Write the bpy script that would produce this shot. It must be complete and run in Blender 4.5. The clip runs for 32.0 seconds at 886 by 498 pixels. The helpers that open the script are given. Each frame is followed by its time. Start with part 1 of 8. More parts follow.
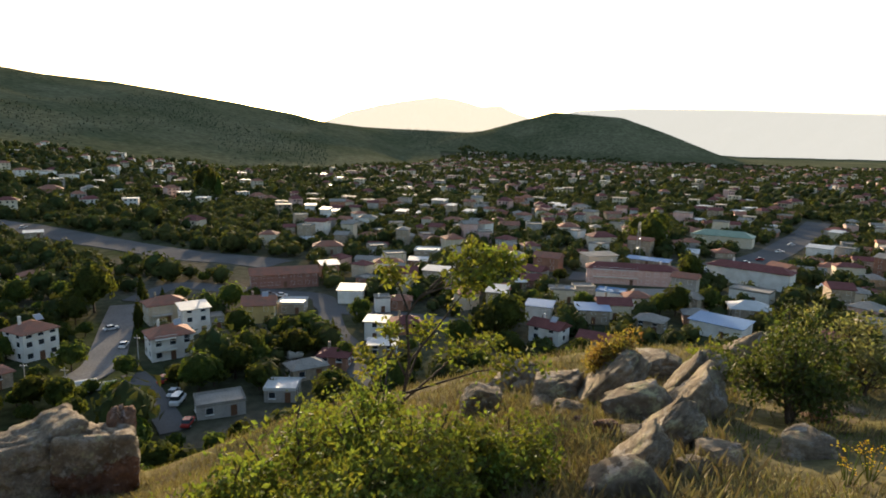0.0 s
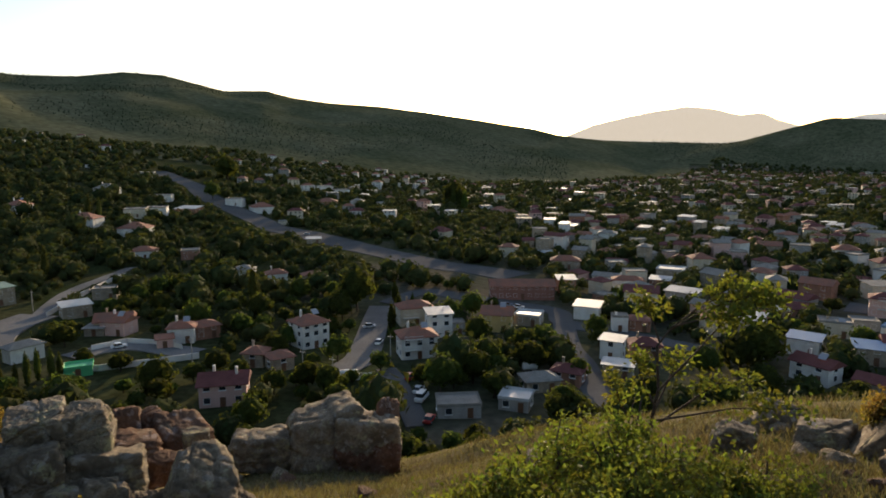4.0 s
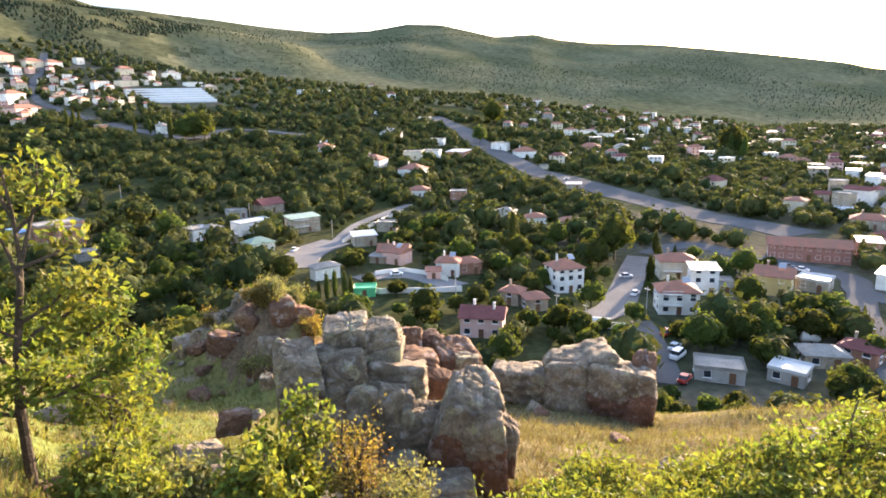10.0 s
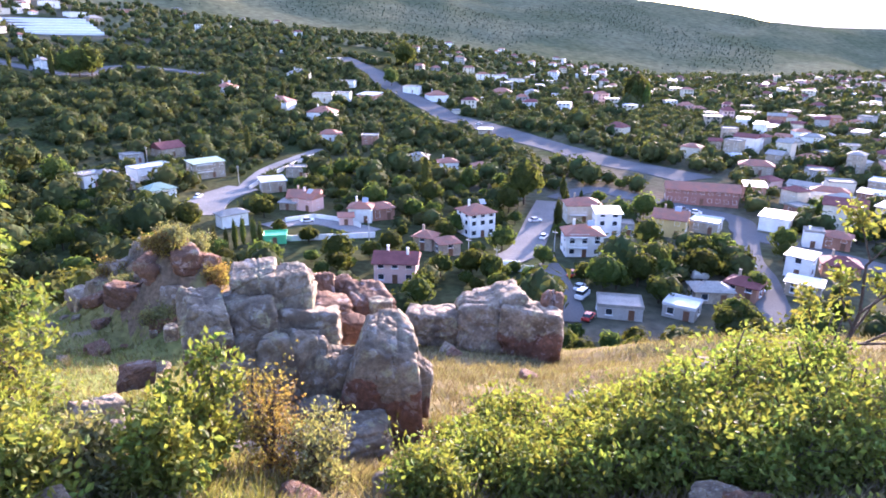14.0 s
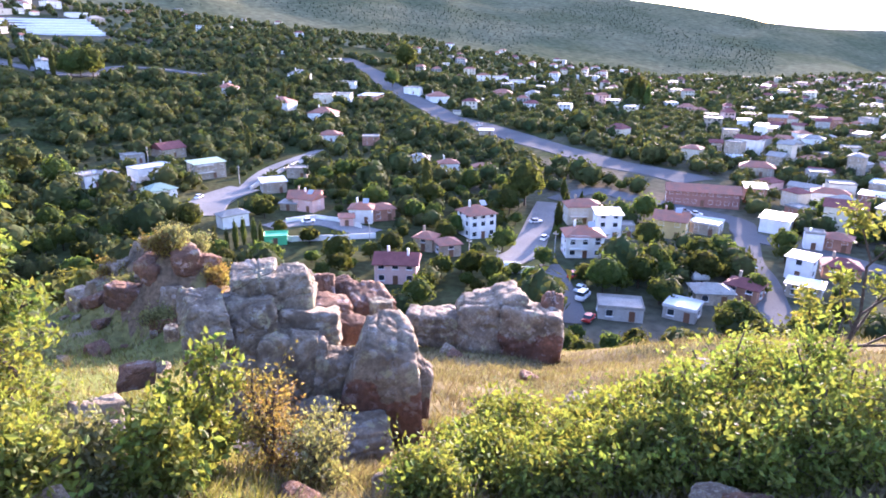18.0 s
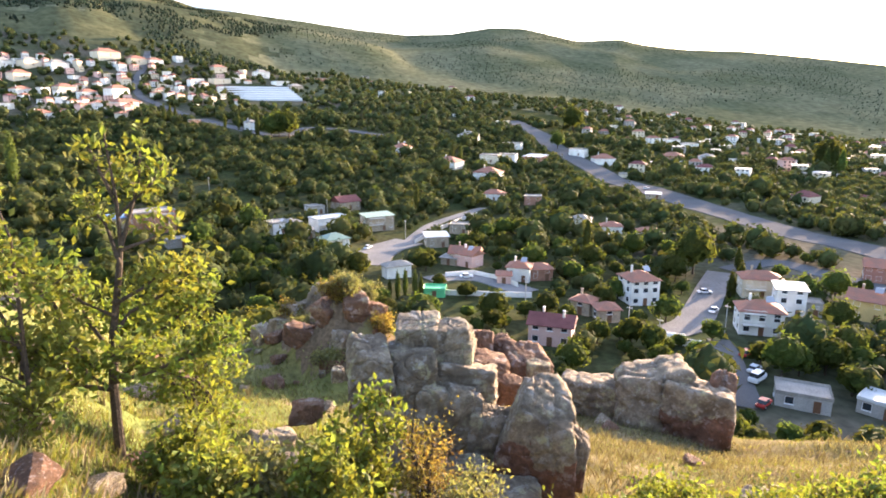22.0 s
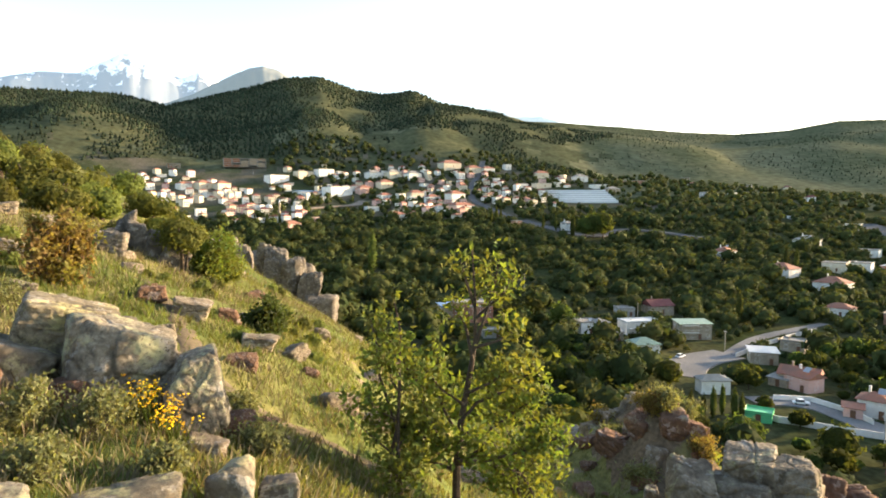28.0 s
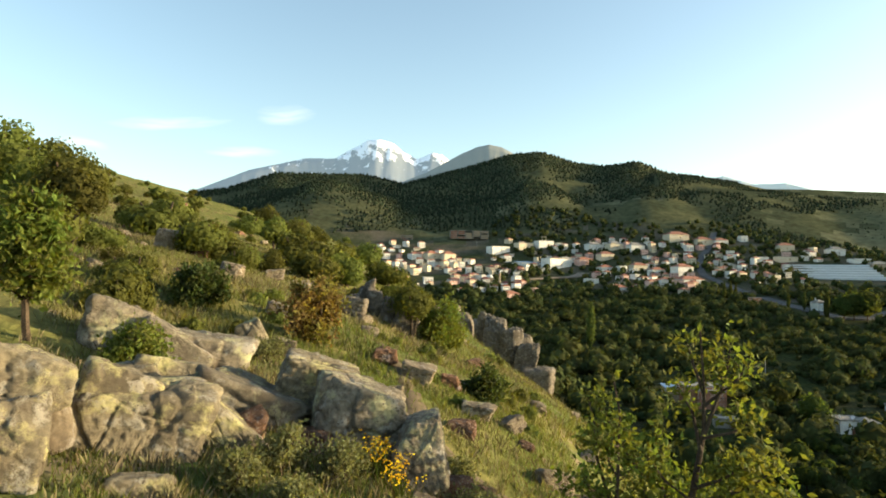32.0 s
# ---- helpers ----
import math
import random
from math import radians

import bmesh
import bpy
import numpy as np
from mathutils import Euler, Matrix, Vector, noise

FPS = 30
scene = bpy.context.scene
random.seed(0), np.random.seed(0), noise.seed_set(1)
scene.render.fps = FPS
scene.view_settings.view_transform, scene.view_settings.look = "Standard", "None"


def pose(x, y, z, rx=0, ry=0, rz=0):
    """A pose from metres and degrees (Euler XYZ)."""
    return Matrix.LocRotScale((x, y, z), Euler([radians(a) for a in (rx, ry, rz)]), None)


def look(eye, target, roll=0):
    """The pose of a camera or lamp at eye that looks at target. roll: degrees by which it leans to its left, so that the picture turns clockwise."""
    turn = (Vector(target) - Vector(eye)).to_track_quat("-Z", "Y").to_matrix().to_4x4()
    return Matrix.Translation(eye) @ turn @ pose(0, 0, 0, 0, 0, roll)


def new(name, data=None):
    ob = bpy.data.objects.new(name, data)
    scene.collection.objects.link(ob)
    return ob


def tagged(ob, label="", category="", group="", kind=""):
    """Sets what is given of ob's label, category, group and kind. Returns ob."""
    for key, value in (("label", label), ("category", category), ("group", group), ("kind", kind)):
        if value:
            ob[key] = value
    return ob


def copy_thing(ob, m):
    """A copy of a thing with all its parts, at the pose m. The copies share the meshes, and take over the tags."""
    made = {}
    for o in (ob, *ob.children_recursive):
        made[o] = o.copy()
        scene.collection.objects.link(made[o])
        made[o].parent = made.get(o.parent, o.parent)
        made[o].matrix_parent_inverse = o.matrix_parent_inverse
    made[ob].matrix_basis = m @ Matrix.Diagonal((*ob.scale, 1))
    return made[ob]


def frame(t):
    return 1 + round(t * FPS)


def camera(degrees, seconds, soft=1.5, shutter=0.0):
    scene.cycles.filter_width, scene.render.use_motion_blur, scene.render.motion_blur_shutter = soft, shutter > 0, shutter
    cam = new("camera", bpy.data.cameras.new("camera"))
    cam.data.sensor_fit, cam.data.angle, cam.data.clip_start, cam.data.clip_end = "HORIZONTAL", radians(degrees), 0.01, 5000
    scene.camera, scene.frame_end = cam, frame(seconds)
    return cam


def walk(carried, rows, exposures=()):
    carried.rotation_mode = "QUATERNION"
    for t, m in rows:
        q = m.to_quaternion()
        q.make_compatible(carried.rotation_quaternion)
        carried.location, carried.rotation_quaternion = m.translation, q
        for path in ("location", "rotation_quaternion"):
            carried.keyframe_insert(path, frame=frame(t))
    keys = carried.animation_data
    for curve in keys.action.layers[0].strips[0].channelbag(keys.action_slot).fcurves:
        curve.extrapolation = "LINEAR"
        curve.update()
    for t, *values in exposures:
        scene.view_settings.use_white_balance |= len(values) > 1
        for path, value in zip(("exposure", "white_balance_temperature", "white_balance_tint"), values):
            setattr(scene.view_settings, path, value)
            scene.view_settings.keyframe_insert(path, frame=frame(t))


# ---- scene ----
cam = camera(70.2, 32.0, soft=1.8)
PATH = [
    (0, (0.305, 0.74, 59.762), (0.456, 2.706, 59.424), 1.1),
    (0.5, (0.29, 0.717, 59.764), (0.365, 2.691, 59.452), 0.3),
    (1, (0.253, 0.642, 59.8), (0.224, 2.621, 59.512), 0.1),
    (1.5, (0.261, 0.621, 59.797), (0.139, 2.601, 59.541), 0.3),
    (2, (0.259, 0.634, 59.798), (0.135, 2.613, 59.537), 0.5),
    (2.5, (0.23, 0.581, 59.806), (0.071, 2.556, 59.531), 0.5),
    (3, (0.152, 0.441, 59.87), (-0.095, 2.406, 59.591), 0.4),
    (3.5, (0.088, 0.318, 59.914), (-0.309, 2.255, 59.61), 0.0),
    (4, (0.148, 0.168, 60.012), (-0.437, 2.057, 59.712), -0.1),
    (4.5, (0.121, 0.088, 60.047), (-0.567, 1.945, 59.769), -0.2),
    (6.5, (0.175, 0.029, 60.044), (-0.698, 1.788, 59.663), 0.6),
    (7, (0.173, 0.023, 60.048), (-0.785, 1.729, 59.632), 0.2),
    (7.5, (0.131, 0.038, 60.037), (-0.849, 1.715, 59.561), 0.1),
    (8, (0.112, 0.045, 60.023), (-0.876, 1.71, 59.519), -0.1),
    (8.5, (0.098, 0.04, 60.016), (-0.98, 1.643, 59.5), -0.4),
    (9, (0.113, 0.016, 60.024), (-1.05, 1.562, 59.513), -0.8),
    (9.5, (0.099, -0.001, 60.032), (-1.125, 1.507, 59.55), -1.6),
    (10, (0.084, 0.006, 60.035), (-1.187, 1.48, 59.575), -1.3),
    (10.5, (0.084, 0.005, 60.03), (-1.196, 1.472, 59.57), -1.2),
    (11, (0.102, -0.026, 60.037), (-1.201, 1.415, 59.56), -0.7),
    (11.5, (0.085, -0.022, 60.031), (-1.199, 1.425, 59.523), -0.4),
    (12, (0.042, 0.032, 60.003), (-1.149, 1.531, 59.424), -0.4),
    (12.5, (0.022, 0.077, 59.967), (-1.097, 1.607, 59.331), -0.7),
    (13, (0.021, 0.099, 59.97), (-1.051, 1.653, 59.313), -0.8),
    (13.5, (0.016, 0.103, 59.964), (-1.022, 1.681, 59.308), -0.2),
    (14, (0.05, 0.06, 59.994), (-0.974, 1.659, 59.366), 0.3),
    (14.5, (0.054, 0.057, 60.001), (-0.995, 1.642, 59.377), 0.3),
    (16.5, (0.04, 0.079, 59.985), (-0.991, 1.662, 59.328), 0.1),
    (17, (0.024, 0.095, 59.978), (-1.007, 1.681, 59.328), 0.2),
    (17.5, (0.031, 0.09, 59.978), (-0.996, 1.683, 59.34), 0.2),
    (18, (0.053, 0.061, 59.993), (-0.973, 1.66, 59.368), 0.4),
    (18.5, (0.029, 0.091, 59.977), (-1.005, 1.691, 59.367), 0.6),
    (19, (-0.008, 0.119, 59.96), (-1.077, 1.703, 59.371), 0.3),
    (19.5, (0.0, 0.098, 59.965), (-1.161, 1.626, 59.404), -0.0),
    (20, (0.019, 0.06, 59.995), (-1.206, 1.547, 59.455), 0.1),
    (20.5, (0.029, 0.031, 59.999), (-1.259, 1.471, 59.485), 0.4),
    (21, (0.014, 0.036, 60.0), (-1.318, 1.447, 59.518), 0.2),
    (21.5, (0.004, 0.018, 60.001), (-1.371, 1.394, 59.534), 0.2),
    (22, (0.007, -0.004, 60.015), (-1.428, 1.315, 59.567), 0.1),
    (22.5, (-0.016, 0.003, 60.009), (-1.5, 1.273, 59.581), 0.3),
    (23, (-0.019, -0.014, 60.018), (-1.538, 1.218, 59.599), 0.6),
    (23.5, (-0.026, -0.01, 60.017), (-1.582, 1.182, 59.618), 0.6),
    (24, (-0.054, -0.013, 60.013), (-1.653, 1.126, 59.633), 1.0),
    (24.5, (-0.034, -0.048, 60.029), (-1.691, 1.02, 59.693), 0.1),
    (26.5, (0.152, -0.237, 60.157), (-1.658, 0.588, 59.953), -1.3),
    (27, (0.149, -0.257, 60.166), (-1.701, 0.483, 59.992), -1.3),
    (27.5, (0.145, -0.284, 60.167), (-1.756, 0.318, 60.011), -0.6),
    (28, (0.147, -0.309, 60.171), (-1.783, 0.201, 60.036), -0.2),
    (28.5, (0.16, -0.331, 60.183), (-1.798, 0.061, 60.074), -0.0),
    (29, (0.16, -0.333, 60.183), (-1.817, -0.045, 60.096), 0.0),
    (29.5, (0.173, -0.338, 60.181), (-1.816, -0.145, 60.1), -0.3),
    (30, (0.157, -0.345, 60.175), (-1.838, -0.227, 60.102), -0.2),
    (30.5, (0.145, -0.346, 60.168), (-1.852, -0.286, 60.075), -0.1),
    (31, (0.161, -0.356, 60.176), (-1.838, -0.356, 60.131), -0.1),
    (31.5, (0.215, -0.337, 60.199), (-1.781, -0.433, 60.262), 0.1),
    (32, (0.246, -0.329, 60.202), (-1.745, -0.499, 60.288), 1.0),
]
# seconds, stops, kelvin, tint
EXPOSURES = [(0, 1.3, 7000, 15), (2, 0.85, 6900, 15), (4, 0.7, 6900, 17), (6.5, 1.45, 7000, 21), (7, 1.75, 7000, 23), (9, 2.85, 6800, 24), (11, 2.85, 6500, 28), (12, 3.1, 5700, 37), (12.5, 3.15, 5450, 42), (19, 3.2, 5400, 43), (20.5, 3.1, 5900, 35), (22, 3.0, 6700, 27), (24, 2.95, 6600, 19), (26.5, 2.75, 6900, 16), (28, 2.25, 7200, 15), (30, 1.95, 7700, 13), (31, 1.98, 7800, 12), (32, 1.5, 7300, 5)]
walk(cam, [(t, look(eye, target, roll)) for t, eye, target, roll in PATH], EXPOSURES)

# ---- world, sun, exposure ----
SUN_AZ, SUN_EL = 7.3, 9.6          # degrees to the left of +y, degrees up
sun_dir = Vector((-math.sin(radians(SUN_AZ)) * math.cos(radians(SUN_EL)), math.cos(radians(SUN_AZ)) * math.cos(radians(SUN_EL)), math.sin(radians(SUN_EL))))
world = bpy.data.worlds.new("sky")
scene.world = world
world.use_nodes = True
wn, wl = world.node_tree.nodes, world.node_tree.links
sky = wn.new("ShaderNodeTexSky")
sky.sky_type, sky.sun_disc = "NISHITA", False
sky.sun_elevation, sky.sun_rotation = radians(SUN_EL), radians(-SUN_AZ)
sky.altitude, sky.air_density, sky.dust_density, sky.ozone_density = 1300, 1.15, 3.4, 1.5
wn["Background"].inputs["Strength"].default_value = 0.15
wl.new(sky.outputs[0], wn["Background"].inputs["Color"])
sun = new("sun", bpy.data.lights.new("sun", "SUN"))
sun.data.energy, sun.data.angle, sun.data.color = 4.2, radians(0.6), (1.0, 0.82, 0.56)
sun.matrix_world = look((0, 0, 0), -sun_dir)

# thin cloud wisps low in the sky, part of the far backdrop


def wisp(az, el, long, high, lean, seed):
    far = 4700
    x, y, z = -far * math.sin(radians(az)) * math.cos(radians(el)), far * math.cos(radians(az)) * math.cos(radians(el)), 60 + far * math.sin(radians(el))
    me = bpy.data.meshes.new("cloud_wisp")
    rows, cols = 7, 25
    v = []
    for j in range(rows):
        for i in range(cols):
            u, w = i / (cols - 1) * 2 - 1, j / (rows - 1) * 2 - 1
            v.append((u * long / 2, 60 * math.sin(3 * u + seed) * (1 - w * w), w * high / 2 * (1 - 0.75 * u * u) + 0.12 * high * math.sin(4 * u + seed)))
    me.from_pydata(v, [], [(j * cols + i, j * cols + i + 1, (j + 1) * cols + i + 1, (j + 1) * cols + i) for j in range(rows - 1) for i in range(cols - 1)])
    me.materials.append(cloud_stuff)
    ob = new("cloud_wisp", me)
    ob.matrix_world = pose(x, y, z, 0, -lean, az)
    return tagged(ob, "thin white wisp of evening cloud", "cloud", kind="structure")


cloud_stuff = bpy.data.materials.new("cloud")
cloud_stuff.use_nodes = True
cn, cl = cloud_stuff.node_tree.nodes, cloud_stuff.node_tree.links
cn.remove(cn["Principled BSDF"])
c_tex, c_map, c_em, c_tr, c_mix, c_co, c_gr = (cn.new(k) for k in ("ShaderNodeTexNoise", "ShaderNodeMapping", "ShaderNodeEmission", "ShaderNodeBsdfTransparent", "ShaderNodeMixShader", "ShaderNodeTexCoord", "ShaderNodeTexGradient"))
c_gr.gradient_type = "SPHERICAL"
c_sc = cn.new("ShaderNodeMapping")
c_sc.inputs["Location"].default_value, c_sc.inputs["Scale"].default_value = (-1, -0.0, -1), (2, 0, 2)
cl.new(c_co.outputs["Generated"], c_sc.inputs["Vector"])
cl.new(c_sc.outputs[0], c_gr.inputs[0])
c_map.inputs["Scale"].default_value = (0.004, 0.004, 0.03)
cl.new(c_co.outputs["Object"], c_map.inputs["Vector"])
cl.new(c_map.outputs[0], c_tex.inputs["Vector"])
c_tex.inputs["Scale"].default_value, c_tex.inputs["Detail"].default_value = 1.0, 6.0
c_mul = cn.new("ShaderNodeMath")
c_mul.operation = "MULTIPLY"
cl.new(c_tex.outputs["Fac"], c_mul.inputs[0])
cl.new(c_gr.outputs["Fac"], c_mul.inputs[1])
c_em.inputs["Color"].default_value, c_em.inputs["Strength"].default_value = (1.0, 0.97, 0.93, 1), 0.75
c_fac = cn.new("ShaderNodeMapRange")
c_fac.inputs[1].default_value, c_fac.inputs[2].default_value, c_fac.inputs[4].default_value = 0.12, 0.6, 0.25
cl.new(c_mul.outputs[0], c_fac.inputs[0])
cl.new(c_fac.outputs[0], c_mix.inputs[0])
cl.new(c_tr.outputs[0], c_mix.inputs[1])
cl.new(c_em.outputs[0], c_mix.inputs[2])
cl.new(c_mix.outputs[0], cn["Material Output"].inputs["Surface"])
wisp(118.9, 12.2, 1073, 122, 8, 1)
wisp(109.2, 13.7, 568, 188, 6, 2)
wisp(112.7, 10.4, 694, 113, 2, 3)
wisp(125.0, 10.0, 442, 94, -6, 4)

# ---- materials ----


def material(name, base, rough=0.9, vary=0.25, scale=3.0, fine=40.0, bump=0.3, other=None, metal=0.0, random_by="", leaf=0.0, spot=None, gloss=0.25, spread=0.35):
    """A procedural surface: two scales of noise between base and other, relief, and a random shift per object or island."""
    m = bpy.data.materials.new(name)
    m.use_nodes = True
    n, l = m.node_tree.nodes, m.node_tree.links
    b = n["Principled BSDF"]
    b.inputs["Roughness"].default_value, b.inputs["Metallic"].default_value = rough, metal
    b.inputs["Specular IOR Level"].default_value = gloss
    g = n.new("ShaderNodeTexCoord")
    n1, n2 = n.new("ShaderNodeTexNoise"), n.new("ShaderNodeTexNoise")
    for node, s in ((n1, scale), (n2, fine)):
        node.inputs["Scale"].default_value, node.inputs["Detail"].default_value = s, 5.0
        l.new(g.outputs["Object"], node.inputs["Vector"])
    mix = n.new("ShaderNodeMix")
    mix.data_type = "RGBA"
    other = other or tuple(c * (1 - vary) for c in base)
    mix.inputs[6].default_value, mix.inputs[7].default_value = (*base, 1), (*other, 1)
    ramp = n.new("ShaderNodeMapRange")
    ramp.inputs[1].default_value, ramp.inputs[2].default_value = 0.38, 0.62
    l.new(n1.outputs["Fac"], ramp.inputs[0])
    l.new(ramp.outputs[0], mix.inputs[0])
    hsv = n.new("ShaderNodeHueSaturation")
    l.new(mix.outputs[2], hsv.inputs["Color"])
    val = n.new("ShaderNodeMapRange")
    val.inputs[1].default_value, val.inputs[2].default_value = 0.3, 0.7
    val.inputs[3].default_value, val.inputs[4].default_value = 1 - vary, 1 + vary
    l.new(n2.outputs["Fac"], val.inputs[0])
    top = val.outputs[0]
    if random_by:
        src = n.new("ShaderNodeObjectInfo").outputs["Random"] if random_by == "object" else n.new("ShaderNodeNewGeometry").outputs["Random Per Island"]
        rr = n.new("ShaderNodeMapRange")
        rr.inputs[3].default_value, rr.inputs[4].default_value = 1 - spread, 1 + spread
        l.new(src, rr.inputs[0])
        mul = n.new("ShaderNodeMath")
        mul.operation = "MULTIPLY"
        l.new(rr.outputs[0], mul.inputs[0])
        l.new(top, mul.inputs[1])
        top = mul.outputs[0]
        hh = n.new("ShaderNodeMapRange")
        hh.inputs[3].default_value, hh.inputs[4].default_value = 0.468, 0.522
        l.new(src, hh.inputs[0])
        l.new(hh.outputs[0], hsv.inputs["Hue"])
    l.new(top, hsv.inputs["Value"])
    colour = hsv.outputs["Color"]
    if spot:
        n3, r3, m3 = n.new("ShaderNodeTexNoise"), n.new("ShaderNodeMapRange"), n.new("ShaderNodeMix")
        n3.inputs["Scale"].default_value, n3.inputs["Detail"].default_value = spot[1], 8.0
        l.new(g.outputs["Object"], n3.inputs["Vector"])
        r3.inputs[1].default_value, r3.inputs[2].default_value = spot[2], spot[2] + 0.07
        l.new(n3.outputs["Fac"], r3.inputs[0])
        l.new(r3.outputs[0], m3.inputs[0])
        m3.data_type = "RGBA"
        l.new(colour, m3.inputs[6])
        m3.inputs[7].default_value = (*spot[0], 1)
        colour = m3.outputs[2]
    l.new(colour, b.inputs["Base Color"])
    if bump:
        bp = n.new("ShaderNodeBump")
        bp.inputs["Strength"].default_value, bp.inputs["Distance"].default_value = bump, 0.6 / fine
        l.new(n2.outputs["Fac"], bp.inputs["Height"])
        l.new(bp.outputs[0], b.inputs["Normal"])
    if leaf:
        tr, ms = n.new("ShaderNodeBsdfTranslucent"), n.new("ShaderNodeMixShader")
        gain = n.new("ShaderNodeMix")
        gain.data_type, gain.blend_type = "RGBA", "MULTIPLY"
        gain.inputs[0].default_value = 1.0
        gain.inputs[7].default_value = (1.7, 1.6, 0.75, 1)
        l.new(colour, gain.inputs[6])
        l.new(gain.outputs[2], tr.inputs["Color"])
        ms.inputs[0].default_value = leaf
        l.new(b.outputs[0], ms.inputs[1])
        l.new(tr.outputs[0], ms.inputs[2])
        l.new(ms.outputs[0], n["Material Output"].inputs["Surface"])
    return m


def rock_material(name, base, dark, lichen, cover):
    """Weathered rock: mottled grain, dark stains in open cracks, and lichen in uneven patches."""
    m = bpy.data.materials.new(name)
    m.use_nodes = True
    n, l = m.node_tree.nodes, m.node_tree.links
    b = n["Principled BSDF"]
    b.inputs["Roughness"].default_value, b.inputs["Specular IOR Level"].default_value = 0.92, 0.12
    g, info, shift = n.new("ShaderNodeTexCoord"), n.new("ShaderNodeObjectInfo"), n.new("ShaderNodeVectorMath")
    shift.operation = "MULTIPLY_ADD"
    shift.inputs[1].default_value = (1, 1, 1)
    l.new(g.outputs["Object"], shift.inputs[0])
    far_off = n.new("ShaderNodeMath")
    far_off.operation = "MULTIPLY"
    far_off.inputs[1].default_value = 37.0
    l.new(info.outputs["Random"], far_off.inputs[0])
    l.new(far_off.outputs[0], shift.inputs[2])

    def grain(scale, detail, rough, low, high):
        t, r = n.new("ShaderNodeTexNoise"), n.new("ShaderNodeMapRange")
        t.inputs["Scale"].default_value, t.inputs["Detail"].default_value, t.inputs["Roughness"].default_value = scale, detail, rough
        l.new(shift.outputs[0], t.inputs["Vector"])
        r.inputs[1].default_value, r.inputs[2].default_value = low, high
        l.new(t.outputs["Fac"], r.inputs[0])
        return t.outputs["Fac"], r.outputs[0]

    def blend(fac, one, two, mode="MIX"):
        x = n.new("ShaderNodeMix")
        x.data_type, x.blend_type = "RGBA", mode
        l.new(fac, x.inputs[0]) if not isinstance(fac, float) else None
        for k, c in ((6, one), (7, two)):
            if isinstance(c, tuple):
                x.inputs[k].default_value = (*c, 1)
            else:
                l.new(c, x.inputs[k])
        return x.outputs[2]

    coarse, stain = grain(2.2, 8, 0.65, 0.42, 0.60)
    fine, speck = grain(13.0, 12, 0.75, 0.35, 0.66)
    _, patch = grain(3.6, 10, 0.72, cover, cover + 0.11)
    _, grey = grain(6.0, 10, 0.7, 0.55, 0.60)
    _, spots = grain(24.0, 8, 0.75, 0.57, 0.62)
    colour = blend(stain, base, dark)
    colour = blend(speck, tuple(c * 0.8 for c in dark), colour)
    colour = blend(grey, colour, tuple(0.5 * c + 0.13 for c in base))
    colour = blend(patch, colour, lichen)
    colour = blend(spots, colour, dark)
    l.new(colour, b.inputs["Base Color"])
    bump, add = n.new("ShaderNodeBump"), n.new("ShaderNodeMath")
    bump.inputs["Strength"].default_value, bump.inputs["Distance"].default_value = 0.9, 0.05
    l.new(fine, add.inputs[0])
    l.new(coarse, add.inputs[1])
    l.new(add.outputs[0], bump.inputs["Height"])
    l.new(bump.outputs[0], b.inputs["Normal"])
    return m


